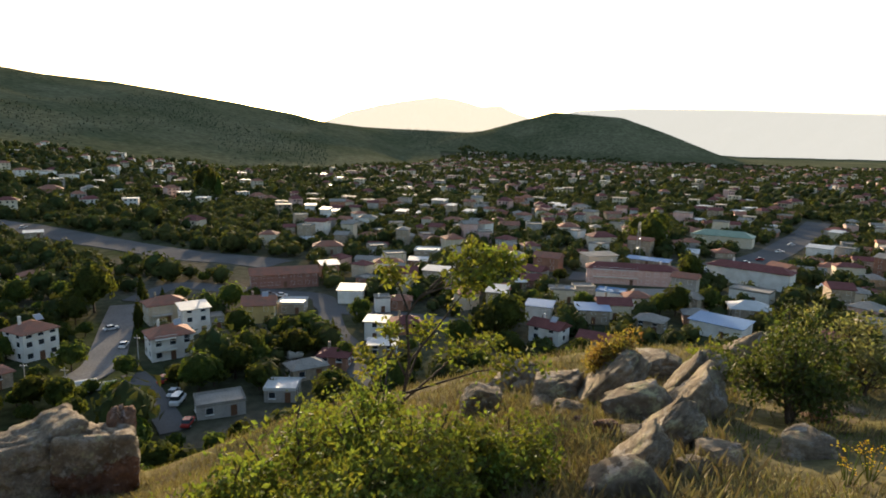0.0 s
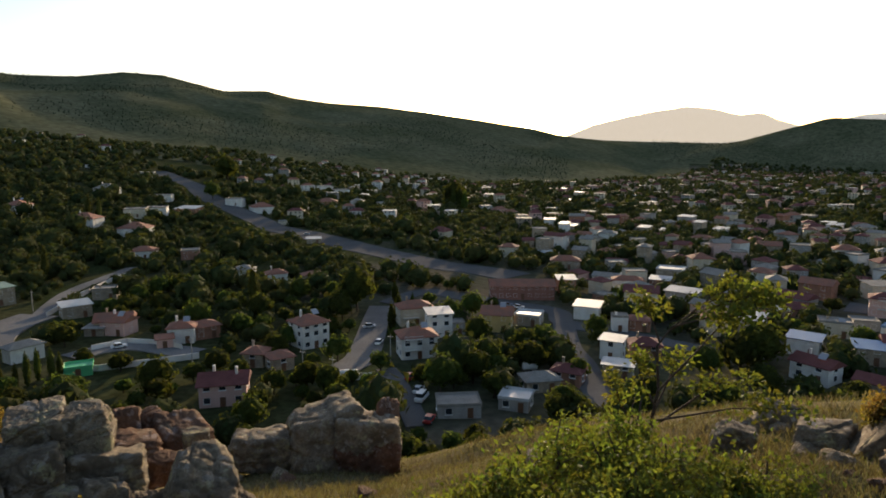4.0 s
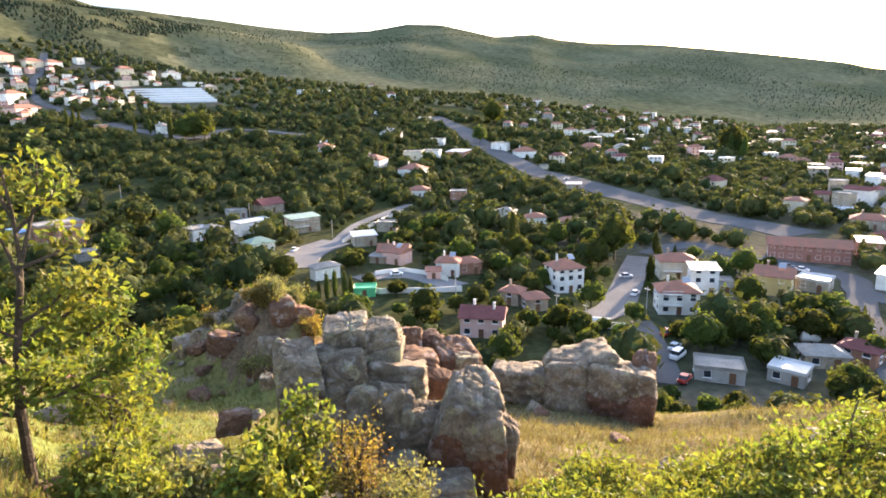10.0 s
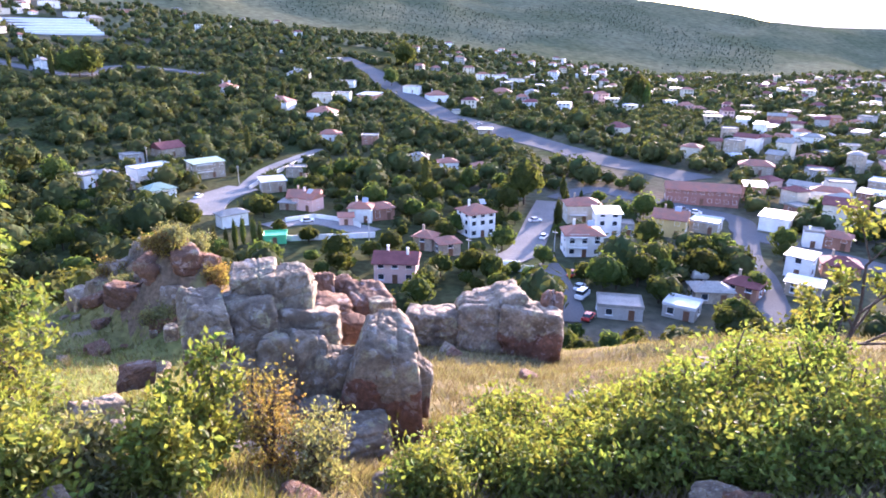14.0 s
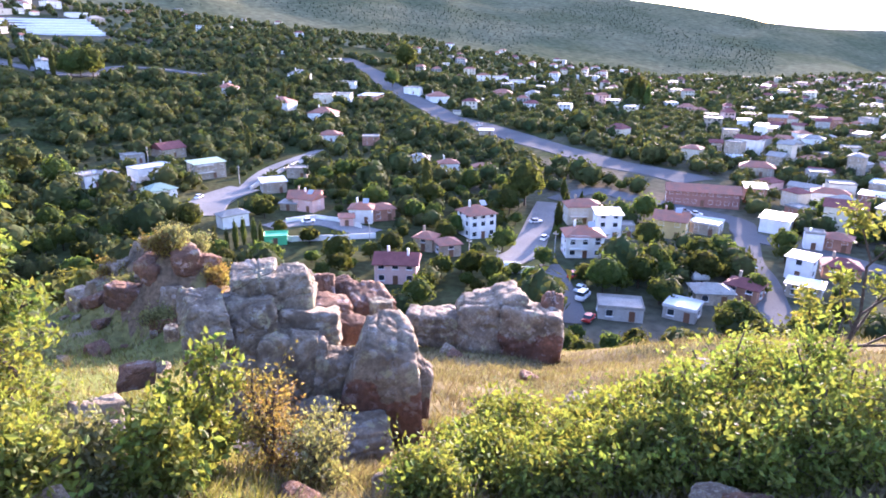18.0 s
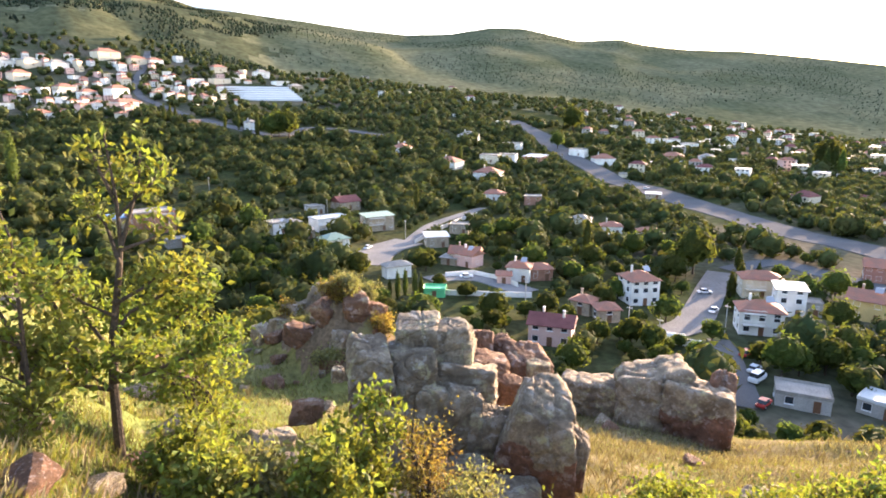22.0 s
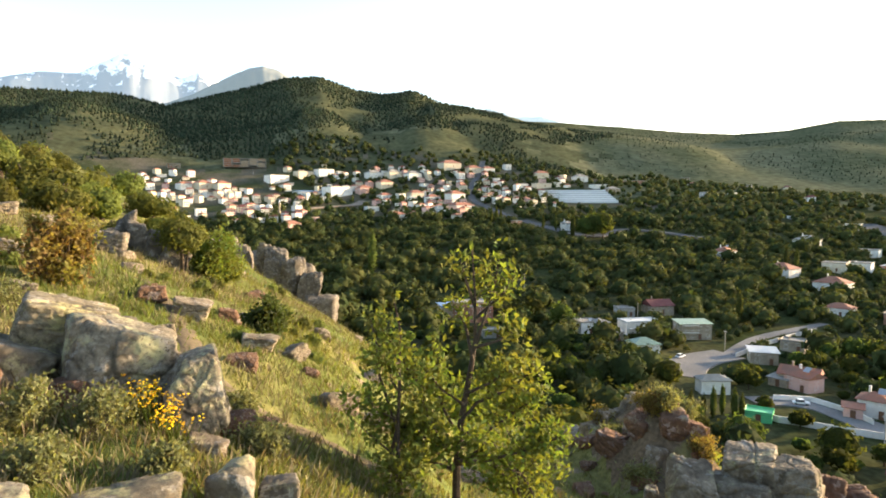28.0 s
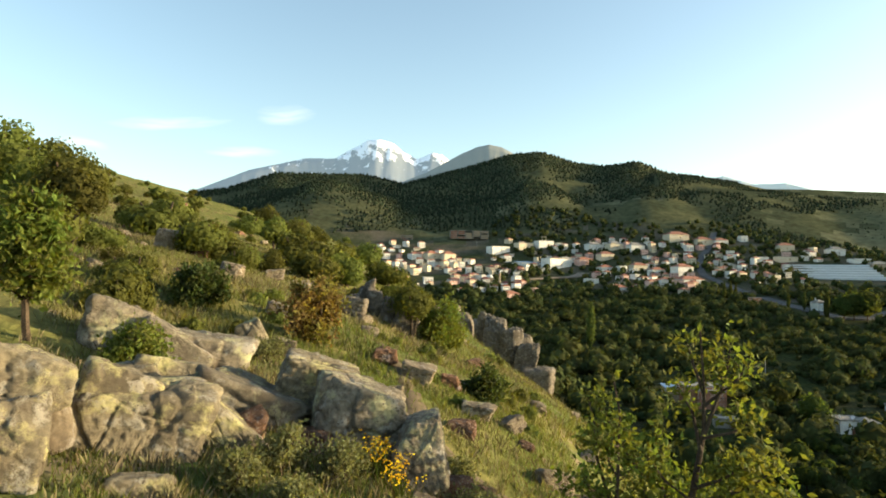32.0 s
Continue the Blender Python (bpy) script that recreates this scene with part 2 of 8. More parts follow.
M = dict(
    dry_grass=material("dry_grass", (0.150, 0.138, 0.052), vary=0.3, scale=0.35, fine=9, bump=0.5, other=(0.085, 0.108, 0.034), spot=((0.187, 0.148, 0.101), 1.3, 0.62), gloss=0.0, rough=1.0),
    straw_ground=material("straw_covered_earth", (0.150, 0.125, 0.072), vary=0.3, scale=0.6, fine=9, bump=0.5, other=(0.100, 0.092, 0.040), spot=((0.13, 0.10, 0.07), 1.7, 0.60), gloss=0.0, rough=1.0),
    scree=material("brown_scree", (0.150, 0.108, 0.070), vary=0.35, scale=1.2, fine=14, bump=0.9, other=(0.085, 0.064, 0.042), spot=((0.16, 0.14, 0.06), 1.5, 0.56), gloss=0.0, rough=1.0),
    grey_rock=rock_material("grey_lichened_rock", (0.36, 0.315, 0.235), (0.13, 0.108, 0.082), (0.40, 0.385, 0.23), 0.53),
    blades=material("grass_blades", (0.125, 0.118, 0.040), vary=0.2, scale=0.25, fine=2, bump=0, other=(0.085, 0.105, 0.030), random_by="island", leaf=0.4),
    straw=material("straw_blades", (0.172, 0.150, 0.086), vary=0.2, scale=0.4, fine=2, bump=0, random_by="island", leaf=0.16, gloss=0.1),
    scrub=material("wooded_soil", (0.036, 0.045, 0.018), vary=0.35, scale=0.03, fine=0.5, bump=0, other=(0.06, 0.06, 0.03), gloss=0.0, rough=1.0),
    town=material("town_soil", (0.111, 0.098, 0.072), vary=0.3, scale=0.02, fine=0.4, bump=0, other=(0.043, 0.053, 0.025), gloss=0.0, rough=1.0),
    hills=material("hill_turf", (0.122, 0.122, 0.072), vary=0.3, scale=0.006, fine=0.08, bump=0, other=(0.080, 0.088, 0.048), gloss=0.0, rough=1.0),
    forest=material("forest_floor", (0.052, 0.060, 0.034), vary=0.3, scale=0.01, fine=0.1, bump=0, other=(0.085, 0.088, 0.046), gloss=0.0, rough=1.0),
    asphalt=material("asphalt", (0.13, 0.127, 0.125), vary=0.15, scale=0.08, fine=3, bump=0.2, gloss=0.0, rough=1.0),
    gravel=material("pale_paving", (0.20, 0.195, 0.188), vary=0.2, scale=0.08, fine=2, bump=0.3, gloss=0.0, rough=1.0),
    rock=rock_material("lichened_rock", (0.355, 0.290, 0.205), (0.150, 0.118, 0.085), (0.37, 0.345, 0.20), 0.55),
    pale_rock=rock_material("yellow_lichened_rock", (0.35, 0.30, 0.205), (0.15, 0.125, 0.09), (0.42, 0.385, 0.19), 0.52),
    red_rock=rock_material("reddish_rock", (0.27, 0.15, 0.092), (0.13, 0.075, 0.05), (0.32, 0.25, 0.16), 0.58),
    fresh_rock=rock_material("broken_red_rock", (0.26, 0.135, 0.085), (0.12, 0.065, 0.045), (0.30, 0.22, 0.15), 0.63),
    crag=rock_material("grey_crag", (0.24, 0.205, 0.16), (0.09, 0.076, 0.06), (0.34, 0.30, 0.2), 0.6),
    bark=material("oak_bark", (0.07, 0.05, 0.034), vary=0.35, scale=6, fine=60, bump=0.9),
    leaf_near=material("oak_leaf", (0.088, 0.122, 0.026), vary=0.15, scale=1.5, fine=9, bump=0, other=(0.12, 0.13, 0.030), random_by="island", leaf=0.42, rough=0.6, gloss=0.1),
    leaf_brown=material("russet_leaf", (0.128, 0.119, 0.034), vary=0.15, scale=1.5, fine=9, bump=0, other=(0.162, 0.102, 0.043), random_by="island", leaf=0.45, rough=0.6, gloss=0.1),
    leaf_far=material("tree_leaf", (0.043, 0.064, 0.019), vary=0.3, scale=0.3, fine=2, bump=0, other=(0.064, 0.076, 0.021), random_by="object", leaf=0.5, gloss=0.03),
    leaf_stuff=material("wood_leaf", (0.030, 0.044, 0.017), vary=0.3, scale=0.07, fine=0.3, bump=0, other=(0.062, 0.070, 0.025), random_by="island", leaf=0.22, gloss=0.03, spread=0.15),
    leaf_dark=material("juniper_leaf", (0.047, 0.064, 0.019), vary=0.15, scale=1.5, fine=9, bump=0, random_by="island", leaf=0.35, rough=0.6, gloss=0.1),
    leaf_pale=material("grey_green_leaf", (0.145, 0.153, 0.072), vary=0.15, scale=1.5, fine=9, bump=0, random_by="island", leaf=0.4, rough=0.6, gloss=0.1),
    leaf_bush=material("bush_leaf", (0.096, 0.108, 0.028), vary=0.25, scale=1.5, fine=9, bump=0, random_by="object", leaf=0.4, gloss=0.1),
    dirt_pale=material("graded_earth", (0.25, 0.205, 0.165), vary=0.2, scale=0.03, fine=0.6, bump=0.3, gloss=0.0, rough=1.0),
    dirt=material("trodden_earth", (0.14, 0.112, 0.075), vary=0.25, scale=2, fine=20, bump=0.5, gloss=0.0, rough=1.0),
    poplar=material("poplar_leaf", (0.072, 0.089, 0.025), vary=0.3, scale=0.3, fine=2, bump=0, random_by="object", leaf=0.35, gloss=0.03),
    pine=material("pine_needles", (0.030, 0.043, 0.024), vary=0.3, scale=0.02, fine=0.3, bump=0, random_by="island", leaf=0.15, gloss=0.03),
    white=material("white_render", (0.72, 0.70, 0.65), vary=0.08, scale=0.3, fine=4, bump=0.15, other=(0.60, 0.57, 0.51)),
    cream=material("cream_render", (0.58, 0.50, 0.37), vary=0.1, scale=0.3, fine=4, bump=0.15),
    pink=material("pink_render", (0.62, 0.40, 0.34), vary=0.08, scale=0.3, fine=4, bump=0.15),
    ochre=material("ochre_render", (0.50, 0.35, 0.14), vary=0.1, scale=0.3, fine=4, bump=0.15),
    grey=material("grey_render", (0.33, 0.31, 0.28), vary=0.15, scale=0.3, fine=4, bump=0.3),
    stone=material("tan_stone", (0.36, 0.29, 0.21), vary=0.25, scale=0.6, fine=3, bump=0.6),
    brick=material("bare_brick", (0.34, 0.17, 0.11), vary=0.2, scale=0.6, fine=5, bump=0.4),
    mauve=material("red_brown_render", (0.27, 0.13, 0.10), vary=0.12, scale=0.3, fine=4, bump=0.2),
    tile=material("clay_tile", (0.32, 0.13, 0.085), vary=0.2, scale=0.5, fine=6, bump=0.8, other=(0.24, 0.12, 0.085)),
    dark_tile=material("dark_clay_tile", (0.17, 0.06, 0.055), vary=0.2, scale=0.5, fine=6, bump=0.8),
    slab=material("roof_slab", (0.27, 0.25, 0.22), vary=0.2, scale=0.4, fine=3, bump=0.4),
    sheet=material("pale_sheet_roof", (0.50, 0.51, 0.50), rough=0.6, vary=0.12, scale=0.4, fine=5, bump=0.2),
    green_roof=material("green_sheet_roof", (0.22, 0.30, 0.22), rough=0.5, vary=0.12, scale=0.4, fine=5, bump=0.2),
    green_paint=material("bright_green_paint", (0.08, 0.45, 0.20), rough=0.5, vary=0.08),
    blue_sheet=material("blue_sheet", (0.16, 0.27, 0.42), rough=0.5, vary=0.1),
    glass=material("window_glass", (0.03, 0.035, 0.04), rough=0.12, vary=0.1, bump=0),
    frame=material("window_frame", (0.7, 0.69, 0.66), rough=0.5, vary=0.05, bump=0),
    door=material("door_wood", (0.16, 0.08, 0.045), rough=0.6, vary=0.2),
    concrete=material("bare_concrete", (0.36, 0.34, 0.31), vary=0.18, scale=0.5, fine=5, bump=0.4),
    metal=material("grey_metal", (0.4, 0.41, 0.42), rough=0.4, vary=0.08, metal=0.8),
    car_white=material("white_car_paint", (0.75, 0.75, 0.74), rough=0.25, vary=0.03, bump=0),
    car_red=material("red_car_paint", (0.4, 0.05, 0.04), rough=0.25, vary=0.03, bump=0),
    car_grey=material("grey_car_paint", (0.22, 0.23, 0.25), rough=0.25, vary=0.03, bump=0),
    rubber=material("tyre_rubber", (0.02, 0.02, 0.02), rough=0.8, vary=0.1),
    flower=material("yellow_flower", (0.65, 0.48, 0.03), vary=0.15, random_by="island", leaf=0.4, bump=0),
)

# ---- terrain ----
GROUND0 = 58.4                      # height of the ground under the eye


def vnoise(x, y, seed=0):
    """Smooth value noise, -1 to 1."""
    x, y = np.asarray(x, float), np.asarray(y, float)
    xi, yi = np.floor(x), np.floor(y)
    u, v = x - xi, y - yi
    u, v = u * u * (3 - 2 * u), v * v * (3 - 2 * v)

    def corner(a, b):
        s = np.sin(a * 127.1 + b * 311.7 + seed * 74.7) * 43758.5453
        return s - np.floor(s)

    low = corner(xi, yi) * (1 - u) + corner(xi + 1, yi) * u
    high = corner(xi, yi + 1) * (1 - u) + corner(xi + 1, yi + 1) * u
    return 2 * (low * (1 - v) + high * v) - 1


def fbm(x, y, seed=0, octaves=4):
    return sum(vnoise(x * 2.03**k, y * 2.03**k, seed + k) * 0.5**k for k in range(octaves))


def step(a, b, x):
    t = np.clip((x - a) / (b - a), 0, 1)
    return t * t * (3 - 2 * t)


# the hillside round the eye: bearing, fall per metre, distance of the brow
BEARING = (-180, -140, -90, -40, -20, 0, 20, 40, 55, 65, 75, 82, 88, 93, 97, 101, 106, 118, 132, 180)
FALL = (-0.22, -0.16, 0.02, 0.17, 0.21, 0.31, 0.42, 0.41, 0.35, 0.29, 0.265, 0.14, 0.065, 0.02, -0.012, -0.04, -0.07, -0.125, -0.175, -0.22)
BROW = (420, 300, 40, 14, 13, 12.5, 14, 17, 15, 17, 19, 18, 19, 23, 34, 60, 200, 330, 400, 420)
# ridges: distance, foot, bearings, heights of the crest in degrees over the eye
RIDGES = (
    (1750, 880, (136, 126, 114, 110, 102, 98.6, 92, 88.8, 86, 83, 80.7, 77.7, 75.7, 72.8, 68, 60, 55), (-2.9, 5.0, 7.2, 8.8, 9.0, 8.3, 10.1, 11.1, 11.2, 10.2, 9.9, 10.2, 9.3, 8.2, 5.5, 1, -2.9)),
    (2150, 1150, (76, 69.6, 64.4, 59.5, 55, 50.6, 46.7, 43.4, 40.5, 35.9, 32.5, 30.5, 27.5, 22.7, 18.7, 13.8, 8.9, 2, -3), (7.4, 7.6, 7.3, 6.8, 6.2, 5.8, 5.9, 6.4, 6.3, 5.2, 5.3, 4.8, 4.4, 4.1, 3.6, 2.9, 2.1, 0.3, -2.9)),
    (1700, 1150, (80, 72, 66.7, 61.9, 58, 54, 52, 50.5, 49, 46), (3, 6.9, 6.8, 6.3, 5.8, 5.0, 4.1, 2.9, 1.8, -2.9)),
    (1480, 1020, (116, 111, 107, 105, 103, 100.5, 97, 94), (-2.9, 5.6, 8.0, 8.35, 7.8, 6.7, 4.8, -2.9)),
    (1560, 1040, (93, 90, 87.5, 85, 82, 79), (-2.9, 5.5, 8.0, 7.6, 5.0, -2.9)),
    (1590, 1060, (80.5, 78.5, 76.5, 74.5, 72, 69), (-2.9, 6.0, 7.6, 6.6, 3.6, -2.9)),
    (2250, 1650, (13, 7, 3, -3, -6, -9, -12), (-2.9, 1.5, 1.1, 0.9, 0.8, 0.8, -2.9)),
    (2300, 1850, (3, -1, -4, -8, -11, -13.9, -16.8, -19.7, -23.4, -26.6, -29.3, -35), (-2.9, -1.0, 0.3, 1.0, 1.9, 2.7, 2.5, 2.3, 1.0, -0.3, -1.4, -2.9)),
)


def terrain(x, y):
    x, y = np.asarray(x, float), np.asarray(y, float)
    r, az = np.hypot(x, y) + 1e-6, np.degrees(np.arctan2(-x, y))
    west = np.clip(-x - 260, 0, 900)
    low = 6 + 0.06 * west + 8e-5 * west**2 + 0.05 * np.clip(y - 100, 0, 400) * np.clip(west / 400, 0, 1)
    low = low + 1.5 * fbm(x / 90, y / 90, 3) * step(60, 160, r)
    for far, foot, bearings, heights in RIDGES:
        wob = az + 0.7 * fbm(x / 300, y / 300, 11) * step(foot, far, r) * step(0, 300, far - r)
        top = 60 + far * np.tan(np.radians(np.interp(-wob, [-b for b in bearings], heights, left=-3, right=-3)))
        up = np.clip((r - foot) / (far - foot), 0, 1) ** 1.35
        back = 1 - 0.8 * step(far, far + 900, r)
        fold = 1 + np.where(az > 24, 0.10, 0.04) * fbm(x / 210, y / 210, 21, 2 + 2 * (far < 2000)) * np.sin(np.pi * np.clip((r - foot) / (far - foot), 0, 1))
        low = np.maximum(low, low + (top - low) * up * back * fold)
    fall, brow = np.interp(az, BEARING, FALL), np.interp(az, BEARING, BROW)
    over = np.clip(r - brow, 0, None)
    hill = GROUND0 - fall * np.minimum(r, brow) - 0.85 * over**2 / (over + 4)
    hill = hill + (0.10 * fbm(x / 1.7, y / 1.7, 5) + 0.5 * fbm(x / 14, y / 14, 6) * step(6, 40, r)) * step(0.5, 3, r)
    hill = hill - 0.38 * np.exp(-(((x + 3.7) / 1.2) ** 2 + ((y - 4.1) / 1.2) ** 2))
    # the rubble ridge beside the split boulders
    along = np.clip(((x + 8.3) * -0.978 + (y - 6.2) * 0.21) / 4.4, 0, 1)
    off = np.hypot(x + 8.3 + 0.978 * 4.4 * along, y - 6.2 - 0.21 * 4.4 * along)
    hill = hill + np.interp(along, (0, 0.3, 0.6, 1), (1.2, 1.75, 1.75, 1.3)) * np.exp(-((off / 1.1) ** 2)) * (1 + 0.35 * fbm(x / 0.7, y / 0.7, 77, 3))
    return 0.5 * (hill + low + np.sqrt((hill - low) ** 2 + 9))


def ground_at(x, y):
    return float(terrain(x, y))


# ---- end of terrain ----


def mesh_object(name, verts, faces, mats, parent=None, index=None, smooth=False):
    """A mesh object from arrays; faces are all triangles or all quads, or a plain list."""
    me = bpy.data.meshes.new(name)
    me.from_pydata(np.asarray(verts).tolist() if isinstance(verts, np.ndarray) else verts, [], faces.tolist() if isinstance(faces, np.ndarray) else faces)
    for m in mats if isinstance(mats, (list, tuple)) else [mats]:
        me.materials.append(m)
    if index is not None:
        me.polygons.foreach_set("material_index", np.asarray(index, np.int32))
    if smooth:
        me.polygons.foreach_set("use_smooth", np.ones(len(me.polygons), bool))
    ob = new(name, me)
    ob.parent = parent
    return ob


def part(name, bm, mat, parent, label=""):
    """A bmesh as one mesh object under a thing or a part."""
    me = bpy.data.meshes.new(name)
    bm.to_mesh(me)
    bm.free()
    for m in mat if isinstance(mat, (list, tuple)) else [mat]:
        me.materials.append(m)
    ob = new(name, me)
    ob.parent = parent
    return tagged(ob, label)


# the ground: a sheet in rings round the hillside, finer where it is seen
rings = np.concatenate([[0.0], np.geomspace(0.6, 40, 115), np.geomspace(40.7, 4900, 215)])
spokes = np.radians(np.concatenate([np.linspace(-48, 136, 440), np.linspace(140, 308, 43)]))
gr, gs = np.meshgrid(rings, spokes, indexing="ij")
gx, gy = -gr * np.sin(gs), gr * np.cos(gs)
gz = terrain(gx, gy)
nr, ns = gr.shape
ij = np.arange(nr * ns).reshape(nr, ns)
quads = np.stack([ij[:-1, :], np.roll(ij, -1, 1)[:-1, :], np.roll(ij, -1, 1)[1:, :], ij[1:, :]], -1).reshape(-1, 4)
cr, ca = gr[:-1].ravel(), np.degrees(gs[:-1]).ravel()
cx, cy = gx[:-1].ravel(), gy[:-1].ravel()
wobble = fbm(cx / 60, cy / 60, 31)
brow_here = np.interp(ca, BEARING, BROW, left=100, right=420)
zone = np.where(cr < brow_here * 1.25 + 6 + 3 * wobble, 0, 1)
zone = np.where((zone == 0) & (ca < 50 + 6 * fbm(cx / 4, cy / 4, 35)), 5, zone)
rise = np.clip(((cx + 8.3) * -0.978 + (cy - 6.2) * 0.21) / 4.4, 0, 1)
zone = np.where(np.hypot(cx + 8.3 + 0.978 * 4.4 * rise, cy - 6.2 - 0.21 * 4.4 * rise) < 1.5 + 0.3 * wobble, 6, zone)
zone = np.where((zone == 1) & (ca < 24 + 8 * wobble) & (cr > 110), 2, zone)
zone = np.where((zone == 1) & (ca > 58 + 4 * wobble) & (cr > 640), 2, zone)
zone = np.where((cr > np.where(ca > 60, 1050, 880) + 90 * wobble) & (ca > 5) & (ca < 140), 3, zone)
zone = np.where((zone == 3) & (ca > 62 + 3 * wobble) & (wobble > -0.9), 4, zone)
zone = np.where((cr > 1150 + 60 * wobble) & (ca > -4) & (ca < 8), 3, zone)
zone = np.where((cr > 1850) & (ca < 12), 3, zone)
ground = mesh_object("ground", np.stack([gx, gy, gz], -1).reshape(-1, 3), quads, [M["dry_grass"], M["scrub"], M["town"], M["hills"], M["forest"], M["straw_ground"], M["scree"]], index=zone, smooth=True)
tagged(ground, "dry grassy hillside falling to a wooded valley with a town", "ground", kind="structure")

# ---- far mountains ----


def mountain(name, label, far, depth, bearings, heights, mat, rough, seed, base=-20.0):
    """A far range standing on the plain: a crest over its bearings, with ribs and gullies down both flanks."""
    if bearings[0] > bearings[-1]:
        bearings, heights = bearings[::-1], heights[::-1]
    az = np.linspace(bearings[0], bearings[-1], 220)
    crest = 60 + far * np.tan(np.radians(np.interp(az, bearings, heights)))
    down = np.concatenate([np.linspace(0, 1, 26), np.linspace(0.97, 0.55, 6)])
    v = []
    for k, f in enumerate(down):
        r = far - depth * (1 - f) if k < 26 else far + depth * (1 - f)
        h = base + (crest - base) * f**1.15
        rib = rough * fbm(az * 0.45 * (1 + 0 * f), az * 0 + f * 2.2 + seed, seed) * math.sin(math.pi * min(f, 1) ** 0.8) * (crest - base)
        rib = rib + 0.5 * rough * fbm(az * 1.7 + 2.5 * f, az * 0 + f * 6 + seed, seed + 5) * (crest - base) * (0.3 + 0.4 * f) * (1 if k != 25 else 0.12)
        v.append(np.stack([-r * np.sin(np.radians(az)), r * np.cos(np.radians(az)), h + rib], -1))
    n = len(az)
    idx = np.arange(len(down) * n).reshape(len(down), n)
    f4 = np.stack([idx[:-1, :-1], idx[:-1, 1:], idx[1:, 1:], idx[1:, :-1]], -1).reshape(-1, 4)
    return tagged(mesh_object(name, np.concatenate(v), f4, mat, smooth=True), label, "mountain", kind="structure")


def hazed_far_rock(name, low, high, line, spread, haze, glow):
    """Far backdrop slopes: low ground colour turning to high above a ragged height, with haze painted on as emission.
    """
    m = bpy.data.materials.new(name)
    m.use_nodes = True
    n, l = m.node_tree.nodes, m.node_tree.links
    b = n["Principled BSDF"]
    b.inputs["Roughness"].default_value = 0.95
    g, tex, sep = n.new("ShaderNodeNewGeometry"), n.new("ShaderNodeTexNoise"), n.new("ShaderNodeSeparateXYZ")
    tex.inputs["Scale"].default_value, tex.inputs["Detail"].default_value = 0.011, 9.0
    tex.inputs["Roughness"].default_value = 0.65
    streak = n.new("ShaderNodeMapping")
    streak.inputs["Scale"].default_value = (1.4, 1.4, 1.1)
    l.new(g.outputs["Position"], streak.inputs["Vector"])
    l.new(streak.outputs[0], tex.inputs["Vector"])
    l.new(g.outputs["Position"], sep.inputs[0])
    add, mr = n.new("ShaderNodeMath"), n.new("ShaderNodeMapRange")
    add.operation = "MULTIPLY_ADD"
    add.inputs[1].default_value = spread * 4
    l.new(tex.outputs["Fac"], add.inputs[0])
    l.new(sep.outputs["Z"], add.inputs[2])
    mr.inputs[1].default_value, mr.inputs[2].default_value = line + spread * 2 - 25, line + spread * 2 + 25
    l.new(add.outputs[0], mr.inputs[0])
    mix = n.new("ShaderNodeMix")
    mix.data_type = "RGBA"
    mix.inputs[6].default_value, mix.inputs[7].default_value = (*low, 1), (*high, 1)
    l.new(mr.outputs[0], mix.inputs[0])
    l.new(mix.outputs[2], b.inputs["Base Color"])
    # distance haze painted as an even glow, since no air is modelled
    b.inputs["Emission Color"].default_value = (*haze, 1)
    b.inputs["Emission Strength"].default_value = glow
    return m


# bluish emission paints air haze over the snow peak, cone hill and range
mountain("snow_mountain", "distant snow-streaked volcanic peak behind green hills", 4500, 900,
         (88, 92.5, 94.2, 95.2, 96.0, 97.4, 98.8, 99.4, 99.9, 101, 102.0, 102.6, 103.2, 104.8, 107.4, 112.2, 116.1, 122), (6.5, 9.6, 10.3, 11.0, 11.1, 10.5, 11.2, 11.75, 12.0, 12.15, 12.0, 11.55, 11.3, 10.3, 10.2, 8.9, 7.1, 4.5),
         hazed_far_rock("hazed_snow_and_rock", (0.13, 0.15, 0.17), (0.8, 0.84, 0.9), 900, 210, (0.34, 0.48, 0.6), 0.17), 0.03, 3)
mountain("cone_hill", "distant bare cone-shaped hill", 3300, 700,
         (84, 87, 88.6, 89.7, 90.8, 91.9, 93.2, 94.6, 96.4, 98.6, 106, 112), (8.5, 10.1, 11.1, 11.7, 11.9, 11.7, 11.15, 10.4, 9.4, 8.5, 7.6, 5.5), hazed_far_rock("hazed_far_turf", (0.10, 0.115, 0.10), (0.13, 0.14, 0.125), 500, 60, (0.35, 0.5, 0.6), 0.10), 0.035, 8)
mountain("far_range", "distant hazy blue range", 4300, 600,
         (60, 64.5, 66.3, 68.5, 70.9, 72.8, 78), (5, 7.3, 7.9, 7.9, 8.7, 8.4, 6), hazed_far_rock("far_blue_range", (0.14, 0.16, 0.14), (0.18, 0.19, 0.17), 500, 60, (0.45, 0.62, 0.72), 0.25), 0.06, 12)
# warm emission paints the sun's glare on the peak, pale haze on the plateau
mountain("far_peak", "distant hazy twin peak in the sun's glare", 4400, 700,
         (8, 4, 1.5, -0.6, -3.5, -5.4, -7.6, -9.2, -10.3, -11.8, -16), (0.8, 2.4, 3.0, 3.4, 3.8, 3.6, 3.0, 3.15, 2.6, 2.1, 0.3), hazed_far_rock("far_glare_range", (0.2, 0.19, 0.17), (0.22, 0.21, 0.19), 300, 40, (0.95, 0.84, 0.64), 0.40), 0.06, 15)
